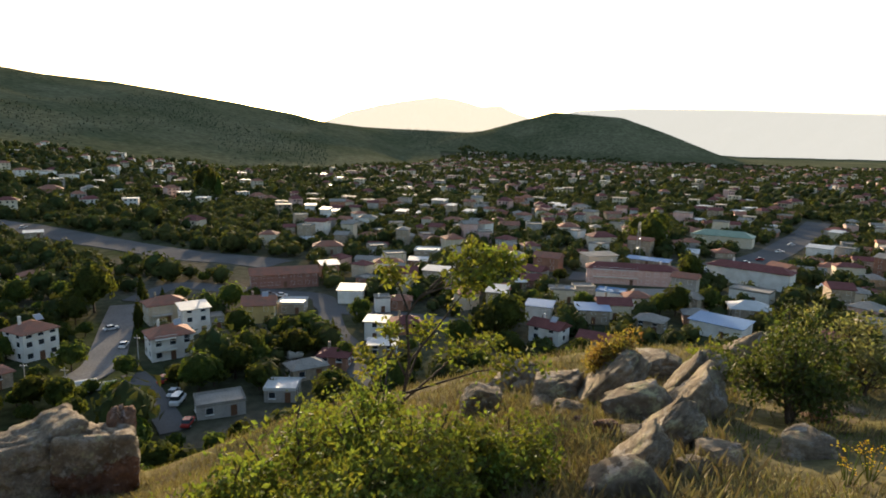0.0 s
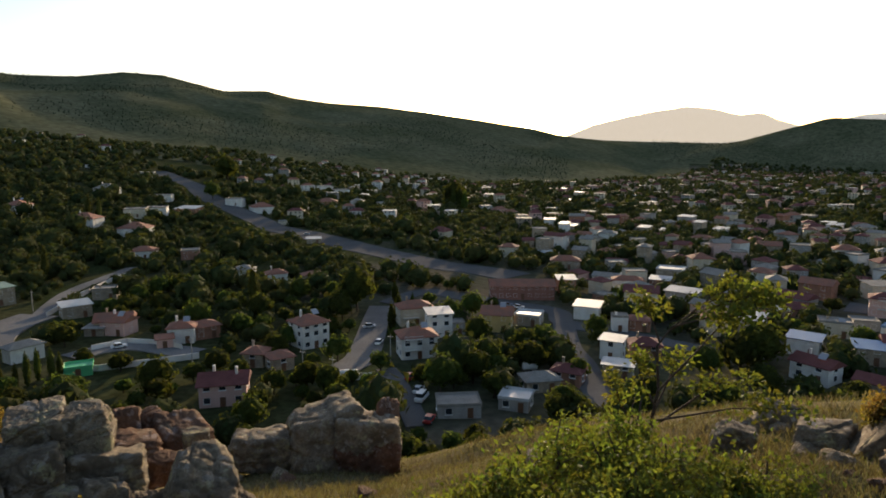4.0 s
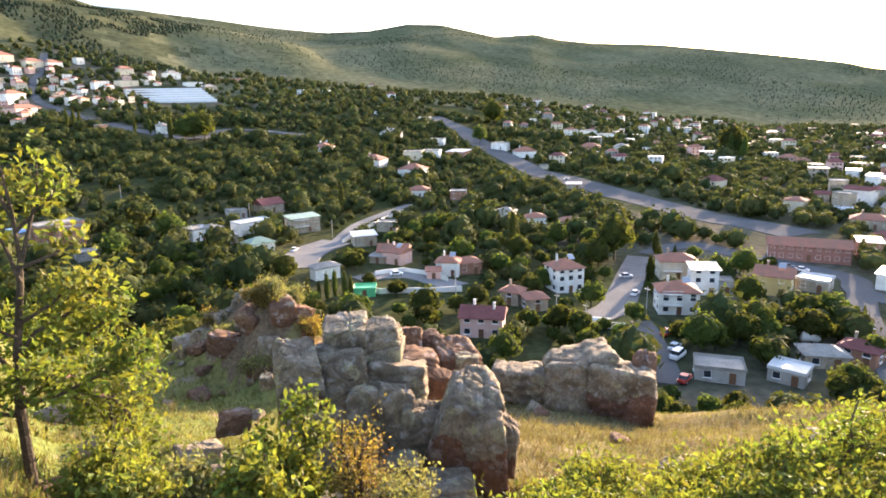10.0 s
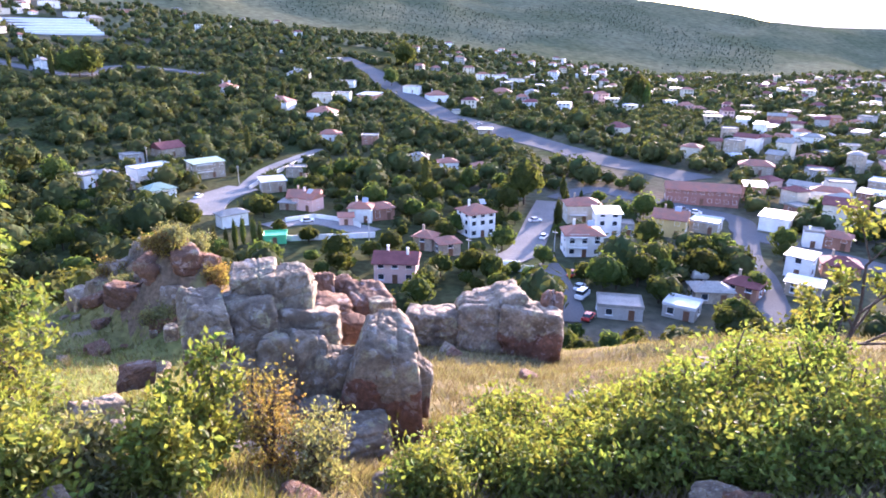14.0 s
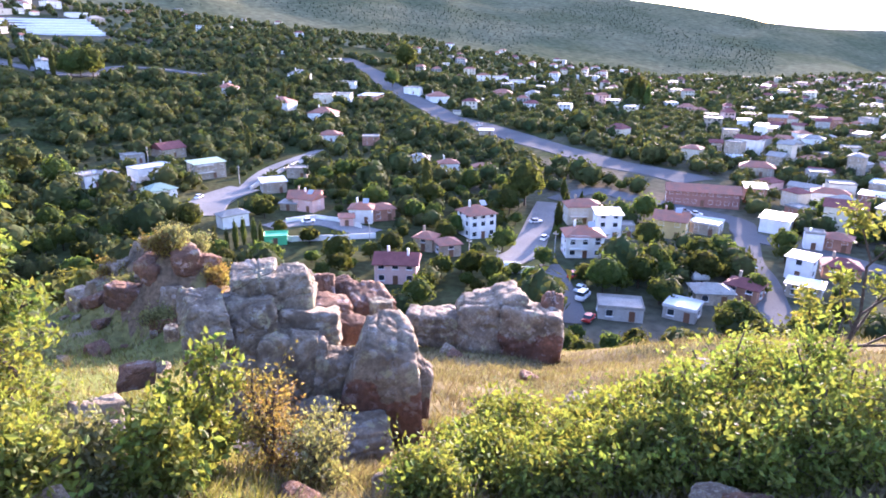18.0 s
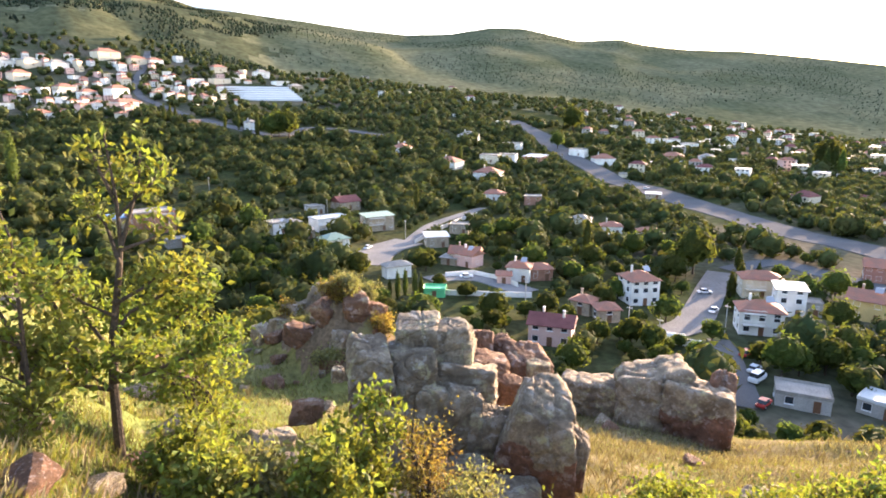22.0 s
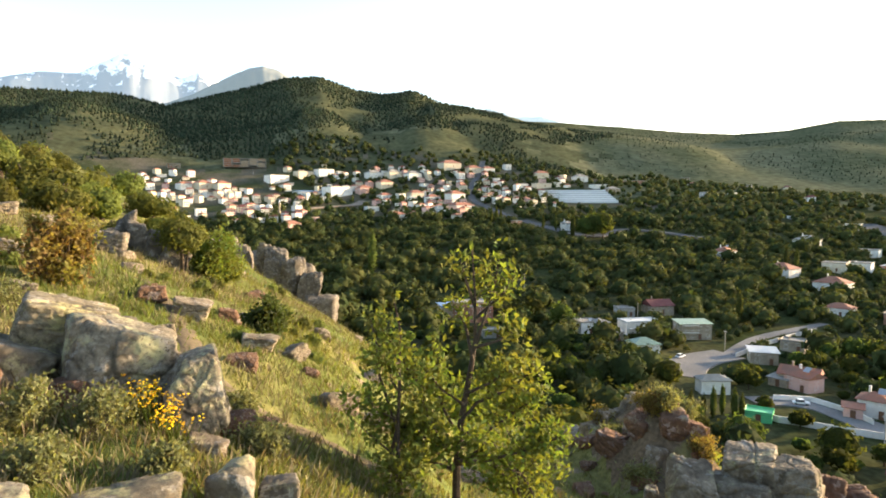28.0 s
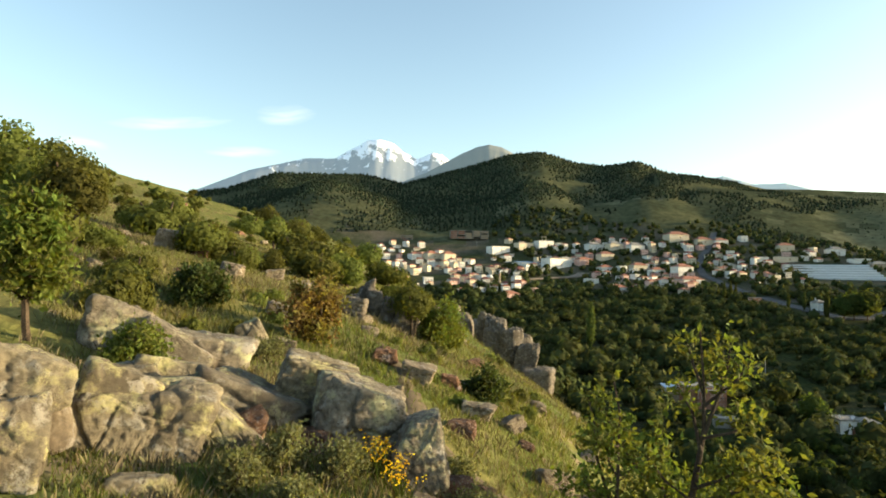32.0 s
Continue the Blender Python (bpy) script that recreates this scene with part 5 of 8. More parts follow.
plant(1, 31.0, 169.0, 1.71)
plant(0, 25.8, 164.6, 1.68)
plant(1, 114.8, 232.5, 1.42)
plant(1, 88.3, 187.0, 1.27)
plant(1, 100.1, 188.1, 1.05)
plant(1, 129.2, 320.0, 2.08)
plant(1, 128.7, 305.4, 2.00)
plant(1, 145.4, 339.1, 2.00)
plant(0, 83.3, 186.7, 1.30)
plant(0, 100.6, 206.3, 1.29)
plant(4, -77.0, 211.8, 0.69)
plant(3, -130.0, 192.4, 1.33)
plant(3, -402.8, 59.1, 2.58)
plant(3, -504.2, 250.2, 1.77)
plant(1, -505.5, 271.0, 2.47)
plant(1, -500.3, 277.7, 2.74)
plant(1, -506.0, 264.0, 2.46)
plant(3, -616.5, 214.3, 1.55)
plant(3, -608.8, 217.3, 1.63)
plant(3, -614.0, 223.7, 1.46)
plant(3, -554.2, 244.6, 1.27)
plant(3, -550.8, 256.0, 1.45)
near_rng = random.Random(5)
near_planted = []
for k in range(3400):
    bearing, r = near_rng.uniform(-20, 80), near_rng.uniform(78, 250)
    x, y = -r * math.sin(radians(bearing)), r * math.cos(radians(bearing))
    if len(near_planted) > 290:
        break
    if r > float(np.interp(bearing, BEARING, BROW)) + 48 and all((x - a) ** 2 + (y - b) ** 2 > (c + 2.7) ** 2 for a, b, c in HOUSES) and not near_road(x, y, 2.0):
        near_planted.append(plant(near_rng.choice((0, 0, 1, 2, 2)), x, y, near_rng.uniform(0.6, 1.15)))


def stuff_trees(name, label, category, mat, xy, radius, variants, lift):
    """Woods, too many to count, as one mesh of whole trees."""
    vs, fs, base = [], [], 0
    z = terrain(xy[:, 0], xy[:, 1])
    turn = tree_rng.uniform(0, math.tau, len(xy))
    pick = tree_rng.integers(0, len(variants), len(xy))
    for k, (v, f) in enumerate(variants):
        who = np.flatnonzero(pick == k)
        c, s = np.cos(turn[who])[:, None], np.sin(turn[who])[:, None]
        r = radius[who][:, None]
        p = np.stack([c * v[:, 0] - s * v[:, 1], s * v[:, 0] + c * v[:, 1], v[:, 2] + 0 * c], -1) * r[..., None]
        p = p + np.stack([xy[who, 0], xy[who, 1], z[who] + radius[who] * lift], -1)[:, None]
        vs.append(p.reshape(-1, 3))
        fs.append((f[None] + (np.arange(len(who)) * len(v))[:, None, None] + base).reshape(-1, 3))
        base += len(who) * len(v)
    v, f = np.concatenate(vs), np.concatenate(fs)
    me = bpy.data.meshes.new(name)
    me.vertices.add(len(v))
    me.vertices.foreach_set("co", v.astype(np.float32).ravel())
    me.loops.add(f.size)
    me.loops.foreach_set("vertex_index", f.astype(np.int32).ravel())
    me.polygons.add(len(f))
    me.polygons.foreach_set("loop_start", np.arange(0, f.size, 3, dtype=np.int32))
    me.update(calc_edges=True)
    me.materials.append(mat)
    return tagged(new(name, me), label, category, kind="stuff")


def scatter(step_, x0, x1, y0, y1):
    gx_, gy_ = np.meshgrid(np.arange(x0, x1, step_), np.arange(y0, y1, step_))
    p = np.stack([gx_.ravel(), gy_.ravel()], -1) + tree_rng.uniform(-0.5, 0.5, (gx_.size, 2)) * step_
    return p, np.hypot(p[:, 0], p[:, 1]), np.degrees(np.arctan2(-p[:, 0], p[:, 1]))


def clear(p, margin):
    """Which points keep off houses, trees and roads."""
    ok = np.ones(len(p), bool)
    for x, y, r in HOUSES:
        ok &= (p[:, 0] - x) ** 2 + (p[:, 1] - y) ** 2 > (r + margin) ** 2
    for line, width in ROADS:
        for x, y in line:
            r = math.hypot(x, y)
            # the verge on the lower side of the wide roads is kept open
            for s in (0, 9, 18, 27) if width > 7 and r > 150 else (0,):
                ok &= (p[:, 0] - x * (1 - s / r)) ** 2 + (p[:, 1] - y * (1 - s / r)) ** 2 > (width / 2 + margin) ** 2
    return ok


def below_brow(r, az, extra):
    return r > np.interp(az, BEARING, BROW) + extra


small = [crown_arrays(s, 84, 0.19, st, False, core=0.84) for s, st in ((21, 0.9), (22, 1.05), (23, 0.8), (24, 1.1))]
p, r, az = scatter(6.4, -720, 40, -110, 660)
keep = (az > 14) & (az < 99) & (r > 55) & (r < 700) & below_brow(r, az, 26) & (tree_rng.random(len(p)) < 0.88 - 0.35 * (vnoise(p[:, 0] / 45, p[:, 1] / 45, 4) > 0.35))
p = p[keep]
p = p[clear(p, 3.2)]
size = tree_rng.uniform(1.3, 2.6, len(p)) * (1 + tree_rng.random(len(p)) ** 3 * 2.0) * (1 + 0.3 * vnoise(p[:, 0] / 25, p[:, 1] / 25, 61))
near_by = np.hypot(p[:, 0], p[:, 1]) < 210
fine_crowns = [crown_arrays(s, 170, 0.13, st, False, core=0.84) for s, st in ((25, 0.9), (26, 1.05), (27, 0.8), (28, 1.1))]
stuff_trees("valley_woods", "dense dark green orchards and woods of the valley", "woods", M["leaf_stuff"], p[near_by], size[near_by], fine_crowns, 0.75)
stuff_trees("valley_woods", "dense dark green orchards and woods of the valley", "woods", M["leaf_stuff"], p[~near_by], size[~near_by], small, 0.75)
p, r, az = scatter(7.6, -250, 480, 60, 640)
keep = (az > -48) & (az < 16) & (r > 75) & (r < 640) & below_brow(r, az, 30) & (tree_rng.random(len(p)) < 0.92)
p = p[keep]
p = p[clear(p, 1.3)]
stuff_trees("garden_trees", "green garden trees between the town houses", "trees", M["leaf_stuff"], p, tree_rng.uniform(2.4, 4.4, len(p)), small, 0.8)
tiny = [crown_arrays(s, 14, 0.45, st, False, level=1, core=0.9) for s, st in ((31, 0.8), (32, 1.0), (33, 0.9))]
p, r, az = scatter(13.5, -1200, 1450, 0, 1950)
keep = (az > -48) & (az < 104) & (r > np.where(az < 16, 560, 690)) & (r < np.interp(az, (-6, -2, 5), (1900, 1450, 1120)) + 60 * vnoise(p[:, 0] / 70, p[:, 1] / 70, 18)) & (tree_rng.random(len(p)) < np.where(az < 58, 0.8, 0.7)) & (vnoise(p[:, 0] / 110, p[:, 1] / 110, 8) > -0.6)
p = p[keep]
p = p[clear(p, 1)]
stuff_trees("far_trees", "distant trees between the houses of the plain", "trees", M["leaf_stuff"], p, tree_rng.uniform(3.0, 5.6, len(p)), tiny, 0.75)


def pine_arrays():
    v = [(0, 0, 2.6)]
    for k in range(7):
        q = k * math.tau / 7
        v.append((math.cos(q) * (0.8 + 0.3 * (k % 2)), math.sin(q) * (0.8 + 0.3 * (k % 2)), 0.1 + 0.3 * (k % 2)))
    f = [(0, 1 + k, 1 + (k + 1) % 7) for k in range(7)]
    return np.array(v), np.array(f)


p, r, az = scatter(8.5, -1850, -200, -800, 1100)
cover = vnoise(p[:, 0] / 160, p[:, 1] / 160, 12) + 0.5 * vnoise(p[:, 0] / 50, p[:, 1] / 50, 13)
keep = (az > 62 + 9 * cover) & (az < 120) & (r > 1060 + 60 * cover) & (r < 1760) & (cover > -0.75 + 0.5 * tree_rng.random(len(p)))
p = p[keep]
p = p[clear(p, 9)]
stuff_trees("pine_forest", "dark pine forest on the hill above the village", "forest", M["pine"], p, tree_rng.uniform(1.5, 3.0, len(p)), [pine_arrays()], 0.1)
p, r, az = scatter(13, -1900, 700, 300, 2350)
cover = vnoise(p[:, 0] / 200, p[:, 1] / 200, 15) + 0.4 * vnoise(p[:, 0] / 60, p[:, 1] / 60, 16)
keep = ((az > 6) & (az < 62) & (r > 1200) & (r < 2160) & (cover > 0.6 * tree_rng.random(len(p)) - 0.2)) | ((az > -30) & (az < -1) & (r > 1900) & (r < 2320) & (cover > -0.3))
p = p[keep]
stuff_trees("ridge_scrub", "scattered scrub and oaks on the far ridges", "scrub", M["pine"], p, tree_rng.uniform(0.6, 1.5, len(p)), [pine_arrays()], 0.1)

# ---- rocks of the hillside ----
ROCKS = []


def rock_mesh(name, seed, mat, level, cuts=6, strata=0.0, round_=0.0, split=(), planes=(), size=(1.0, 1.0, 1.0), fresh=None):
    """A boulder of those half-sizes: a block hewn by planes, then joints, broken facets and pitted relief in metres.
    fresh: the height (-1 to 1) under which the second material, broken rock, shows."""
    rng = np.random.default_rng(seed)
    bm = bmesh.new()
    bmesh.ops.create_icosphere(bm, subdivisions=level, radius=1.0)
    v = np.array([q.co[:] for q in bm.verts])
    n = rng.normal(size=(cuts, 3)) * (1, 1, 0.8)
    n /= np.linalg.norm(n, axis=1)[:, None]
    box = np.concatenate([np.eye(3), -np.eye(3)]) + rng.normal(size=(6, 3)) * 0.10
    box /= np.linalg.norm(box, axis=1)[:, None]
    own = np.array([q[:3] for q in planes]).reshape(-1, 3)
    n = np.concatenate([n, box, own])
    away = np.concatenate([rng.uniform(0.86, 1.15, cuts), rng.uniform(0.82, 0.95, 6), [q[3] for q in planes]])
    dots = np.maximum(v @ n.T, 0) / away
    sharp = 24.0 - 17.0 * round_
    v = v / ((dots**sharp).sum(1) ** (1 / sharp))[:, None]
    k = seed * 3.7
    mean = float(np.mean(size))
    joints = [(1, 0, 0.1, o) for o in split] + [(*q, rng.uniform(-0.5, 0.5)) for q in rng.normal(size=(2, 3))]
    deep = np.zeros(len(v))
    for i, (a, b, c, o) in enumerate(joints):
        long = math.sqrt(a * a + b * b + c * c)
        dist = (v @ np.array((a, b, c))) / long - o + 0.07 * fbm(v[:, 0] * 1.7 + v[:, 2] * 1.3 + i, v[:, 1] * 1.7 - v[:, 2] + k, seed + i, 3)
        deep += 0.025 * np.sign(dist) * rng.uniform(-1, 1) - (0.20 if i < len(split) else 0.10) * np.exp(-(dist / 0.035) ** 2)
    if strata:
        layer = v[:, 2] * strata + 0.5 * fbm(v[:, 0] * 1.3, v[:, 1] * 1.3, seed)
        tone = np.sin(np.floor(layer) * 12.9898 + seed) * 0.06 - 0.07 * np.exp(-(((layer % 1.0) - 0.5) / 0.12) ** 2)
        v[:, :2] *= (1 + tone)[:, None]
    shift = Vector((k, 0.3 * k, -k))
    for q, p, g in zip(bm.verts, v, deep):
        w = Vector(p)
        c = Vector((p[0] * size[0], p[1] * size[1], p[2] * size[2])) / mean + shift
        c += 0.16 * noise.noise_vector(c * 1.9)
        away_, cells = noise.voronoi(c * 1.25)
        d = g + 0.05 * (noise.cell(cells[0] * 7.3) - 0.5) - 0.06 * max(0.0, 1 - (away_[1] - away_[0]) / 0.07)
        d += 0.05 * noise.fractal(c * 0.9, 1.0, 2.0, 2) + 0.035 * (0.5 - abs(noise.fractal(c * 3.2, 0.8, 2.1, 3)))
        d += 0.030 * noise.fractal(c * 9.0, 0.5, 2.1, 4)
        w = w * (1 + d)
        q.co = (w.x * size[0], w.y * size[1], w.z * size[2])
    for f in bm.faces:
        f.smooth = level > 4
        if fresh is not None:
            m = f.calc_center_median()
            f.material_index = int(m.z / size[2] + 0.45 * noise.fractal(m / mean * 1.6 + shift, 0.9, 2.0, 3) < fresh)
    me = bpy.data.meshes.new(name)
    bm.to_mesh(me)
    bm.free()
    me.materials.append(mat)
    if fresh is not None:
        me.materials.append(M["fresh_rock"])
    return me


def rock(x, y, z, w, d, h, turn, seed, mat="rock", lean=0.0, tilt=0.0, level=5, strata=0.0, cuts=4, round_=0.0, split=(), planes=(), fresh=None, name="boulder", label="", group="boulders of the hillside"):
    """One boulder, its middle at x, y, z and of that width, depth and height."""
    ob = new(name, rock_mesh(name, seed, M[mat], level, cuts, strata, round_, split, planes, (w * 0.525, d * 0.525, h * 0.525), fresh))
    ob.matrix_world = pose(x, y, z, tilt, lean, turn)
    ROCKS.append((x, y, 0.42 * max(w, d)))
    text = label or {"rock": "weathered grey-brown boulder with yellow lichen in dry grass", "grey_rock": "grey boulder blotched with pale lichen beside the path", "pale_rock": "large cracked boulder crusted with bright yellow lichen", "red_rock": "reddish weathered boulder on the grassy slope", "crag": "tall grey crag at the cliff edge"}[mat]
    return tagged(ob, text, "rock", group)


# boulders: place, size, bearing, seed, rock
rock(-3.11, -2.28, 58.97, 0.36, 0.29, 0.24, 121, 170, "pale_rock", round_=0.75)
rock(-2.98, -1.90, 58.88, 0.33, 0.27, 0.21, 116, 171, "pale_rock", round_=0.75)
rock(-2.67, -2.05, 58.96, 0.30, 0.24, 0.17, 121, 172, "pale_rock", round_=0.75)
rock(-3.03, -1.53, 58.82, 0.25, 0.20, 0.16, 110, 173, "grey_rock", round_=0.75)
rock(-3.44, -0.33, 58.57, 0.23, 0.18, 0.16, 90, 174, "grey_rock", round_=0.75)
rock(-8.69, 4.33, 55.59, 0.39, 0.34, 0.31, 172, 300, "red_rock", lean=-17, level=5)
rock(-11.10, 8.76, 53.50, 0.25, 0.22, 0.19, 211, 301, "rock", lean=12, level=4)
rock(-12.59, 7.19, 55.22, 0.44, 0.36, 0.37, 1, 302, "rock", lean=24, level=5)
rock(-9.47, 5.86, 56.30, 0.51, 0.51, 0.40, 11, 303, "red_rock", lean=10, level=5)
rock(-9.90, 5.66, 55.85, 0.35, 0.33, 0.34, 107, 304, "red_rock", lean=12, level=5)
rock(-11.63, 6.02, 55.33, 0.55, 0.54, 0.46, 295, 305, "rock", lean=-4, level=5)
rock(-11.68, 6.64, 55.76, 0.17, 0.14, 0.16, 173, 306, "rock", lean=-18, level=4)
rock(-11.30, 6.98, 56.10, 0.59, 0.54, 0.37, 144, 307, "rock", lean=6, level=5)
rock(-8.83, 6.38, 56.38, 0.38, 0.40, 0.33, 74, 308, "red_rock", lean=18, level=5)
rock(-8.60, 6.78, 55.59, 0.30, 0.30, 0.24, 284, 309, "rock", lean=-22, level=4)
rock(-9.91, 5.50, 55.73, 0.16, 0.12, 0.09, 107, 310, "rock", lean=-0, level=4)
rock(-12.02, 7.24, 55.14, 0.47, 0.43, 0.28, 254, 311, "rock", lean=-22, level=5)
rock(-11.10, 7.46, 55.04, 0.35, 0.34, 0.29, 188, 312, "rock", lean=3, level=5)
rock(-9.14, 4.97, 55.29, 0.13, 0.13, 0.10, 142, 313, "red_rock", lean=-24, level=4)
rock(-10.42, 6.94, 55.36, 0.44, 0.46, 0.30, 141, 314, "red_rock", lean=-8, level=5)
rock(-9.44, 7.18, 55.47, 0.14, 0.13, 0.11, 268, 315, "rock", lean=22, level=4)
rock(-12.27, 5.93, 55.01, 0.56, 0.45, 0.51, 174, 316, "rock", lean=-8, level=5)
rock(-9.11, 6.63, 56.32, 0.18, 0.13, 0.14, 159, 317, "red_rock", lean=-6, level=4)
rock(-11.21, 7.57, 54.77, 0.18, 0.15, 0.13, 240, 318, "rock", lean=-8, level=4)
rock(-8.83, 6.38, 56.38, 0.15, 0.13, 0.09, 81, 319, "red_rock", lean=2, level=4)
rock(-12.56, 6.86, 55.24, 0.28, 0.30, 0.23, 360, 320, "rock", lean=-18, level=4)
rock(-10.57, 6.50, 55.63, 0.15, 0.15, 0.12, 338, 321, "red_rock", lean=2, level=4)
rock(-7.86, 6.39, 55.51, 0.18, 0.18, 0.17, 146, 322, "red_rock", lean=-12, level=4)
rock(-11.26, 7.30, 55.61, 0.24, 0.21, 0.21, 282, 323, "rock", lean=1, level=4)
rock(-8.79, 5.68, 56.04, 0.46, 0.32, 0.36, 123, 324, "rock", lean=13, level=5)
rock(-11.40, 6.22, 55.76, 0.41, 0.39, 0.38, 197, 325, "rock", lean=3, level=5)
rock(-11.35, 5.96, 55.52, 0.41, 0.41, 0.33, 173, 326, "rock", lean=-24, level=5)
rock(-10.36, 7.47, 55.15, 0.36, 0.31, 0.30, 259, 327, "red_rock", lean=-21, level=5)
rock(-12.21, 6.77, 55.31, 0.73, 0.54, 0.41, 322, 328, "rock", lean=-5, level=5)
rock(-9.25, 6.18, 56.77, 0.33, 0.32, 0.19, 259, 329, "red_rock", lean=-24, level=4)
rock(-11.78, 7.44, 55.19, 0.28, 0.23, 0.22, 319, 330, "rock", lean=-14, level=4)
rock(-10.67, 6.15, 55.46, 0.35, 0.26, 0.33, 225, 331, "rock", lean=20, level=4)
rock(-8.83, 6.47, 56.29, 0.36, 0.34, 0.31, 241, 332, "red_rock", lean=-7, level=5)
rock(-11.29, 5.91, 55.52, 0.43, 0.35, 0.32, 156, 333, "rock", lean=21, level=5)
rock(-8.86, 6.04, 56.49, 0.45, 0.36, 0.45, 71, 334, "red_rock", lean=5, level=5)
rock(-10.34, 6.30, 55.81, 0.54, 0.55, 0.40, 328, 335, "rock", lean=-0, level=5)
rock(-10.77, 7.28, 55.15, 0.17, 0.18, 0.13, 8, 336, "rock", lean=8, level=4)
rock(-9.51, 6.36, 56.44, 0.14, 0.13, 0.13, 138, 337, "rock", lean=0, level=4)
rock(-12.28, 5.58, 54.79, 0.17, 0.18, 0.10, 178, 338, "rock", lean=8, level=4)
rock(-11.74, 6.82, 55.37, 0.48, 0.38, 0.37, 67, 339, "rock", lean=25, level=5)
rock(-7.84, 6.51, 55.46, 0.43, 0.37, 0.26, 119, 340, "red_rock", lean=-2, level=5)
rock(-10.13, 5.90, 55.82, 0.15, 0.16, 0.14, 120, 341, "red_rock", lean=11, level=4)
rock(-8.09, 5.15, 55.78, 0.30, 0.23, 0.24, 144, 342, "rock", lean=6, level=4)
rock(-8.13, 5.59, 55.84, 0.19, 0.18, 0.12, 17, 343, "red_rock", lean=-13, level=4)
rock(-9.44, 6.12, 56.62, 0.39, 0.38, 0.31, 106, 344, "rock", lean=-9, level=5)
rock(-8.64, 5.50, 55.77, 0.28, 0.23, 0.24, 289, 345, "red_rock", lean=23, level=4)
rock(-8.49, 5.27, 55.72, 0.36, 0.35, 0.27, 274, 346, "red_rock", lean=-22, level=5)
rock(-12.60, 7.27, 55.23, 0.28, 0.23, 0.21, 211, 347, "rock", lean=-15, level=4)
rock(-10.53, 6.61, 55.50, 0.28, 0.30, 0.26, 44, 348, "red_rock", lean=-14, level=4)
rock(-11.58, 6.20, 55.45, 0.17, 0.17, 0.09, 7, 349, "rock", lean=-22, level=4)
rock(-12.57, 7.03, 55.21, 0.26, 0.27, 0.15, 284, 350, "rock", lean=8, level=4)
rock(-10.58, 6.27, 55.43, 0.65, 0.48, 0.50, 214, 351, "red_rock", lean=12, level=5)
rock(-11.29, 5.32, 55.10, 0.20, 0.16, 0.14, 134, 352, "rock", lean=-12, level=4)
rock(-12.10, 6.51, 55.28, 0.19, 0.17, 0.17, 123, 353, "rock", lean=24, level=4)
rock(-12.15, 7.73, 54.83, 0.19, 0.17, 0.14, 125, 354, "rock", lean=5, level=4)
rock(-11.12, 7.32, 55.45, 0.19, 0.14, 0.16, 23, 355, "rock", lean=-22, level=4)
rock(-8.47, 6.13, 56.12, 0.18, 0.14, 0.13, 16, 356, "red_rock", lean=-16, level=4)
rock(-12.09, 7.14, 55.24, 0.28, 0.27, 0.17, 253, 357, "rock", lean=-6, level=4)
rock(-10.40, 6.53, 55.41, 0.32, 0.34, 0.25, 342, 358, "red_rock", lean=-22, level=4)
rock(-9.74, 6.57, 55.99, 0.21, 0.19, 0.19, 31, 359, "rock", lean=16, level=4)
rock(-11.13, 5.70, 55.41, 0.49, 0.50, 0.25, 17, 360, "red_rock", lean=-18, level=5)
rock(-10.26, 7.07, 55.43, 0.33, 0.32, 0.17, 125, 361, "red_rock", lean=-15, level=4)
rock(-7.95, 5.77, 55.77, 0.46, 0.49, 0.24, 252, 362, "red_rock", lean=-11, level=5)
rock(-10.90, 7.65, 54.61, 0.29, 0.31, 0.19, 312, 363, "rock", lean=13, level=4)
rock(-9.93, 5.58, 55.81, 0.61, 0.47, 0.42, 39, 364, "red_rock", lean=11, level=5)
rock(-8.41, 5.05, 55.69, 0.12, 0.13, 0.10, 140, 365, "rock", lean=-6, level=4)
rock(-9.79, 6.81, 56.22, 0.45, 0.32, 0.25, 85, 366, "red_rock", lean=12, level=5)
rock(-12.73, 6.08, 54.90, 0.18, 0.19, 0.12, 182, 367, "rock", lean=-8, level=4)
rock(-11.56, 7.76, 54.68, 0.18, 0.13, 0.13, 65, 368, "rock", lean=2, level=4)
rock(-9.14, 6.30, 56.66, 0.19, 0.15, 0.11, 24, 369, "rock", lean=25, level=4)
rock(-8.84, 6.03, 56.46, 0.23, 0.17, 0.11, 14, 370, "rock", lean=23, level=4)
rock(-10.45, 6.53, 55.45, 0.57, 0.54, 0.49, 23, 371, "red_rock", lean=-24, level=5)
rock(-11.95, 7.48, 55.16, 0.50, 0.51, 0.38, 230, 372, "rock", lean=24, level=5)
rock(-10.05, 7.39, 55.13, 0.49, 0.43, 0.39, 233, 373, "red_rock", lean=-15, level=5)
rock(-10.15, 6.09, 55.89, 0.19, 0.19, 0.12, 315, 374, "red_rock", lean=17, level=4)
rock(-11.60, 5.76, 55.13, 0.16, 0.14, 0.15, 247, 375, "rock", lean=-19, level=4)
rock(-11.54, 7.01, 55.82, 0.69, 0.63, 0.59, 235, 376, "rock", lean=-14, level=5)
rock(-10.29, 6.86, 55.70, 0.19, 0.16, 0.12, 23, 377, "red_rock", lean=-24, level=4)
rock(-7.03, 13.57, 53.03, 2.22, 1.78, 1.57, 28, 73, "rock", strata=2, round_=0.8, lean=-5, label='long layered rock with a rounded back in dry grass')
rock(-6.04, 13.71, 52.84, 1.60, 1.44, 1.71, 24, 74, "rock", round_=0.6, fresh=0.2, lean=4)
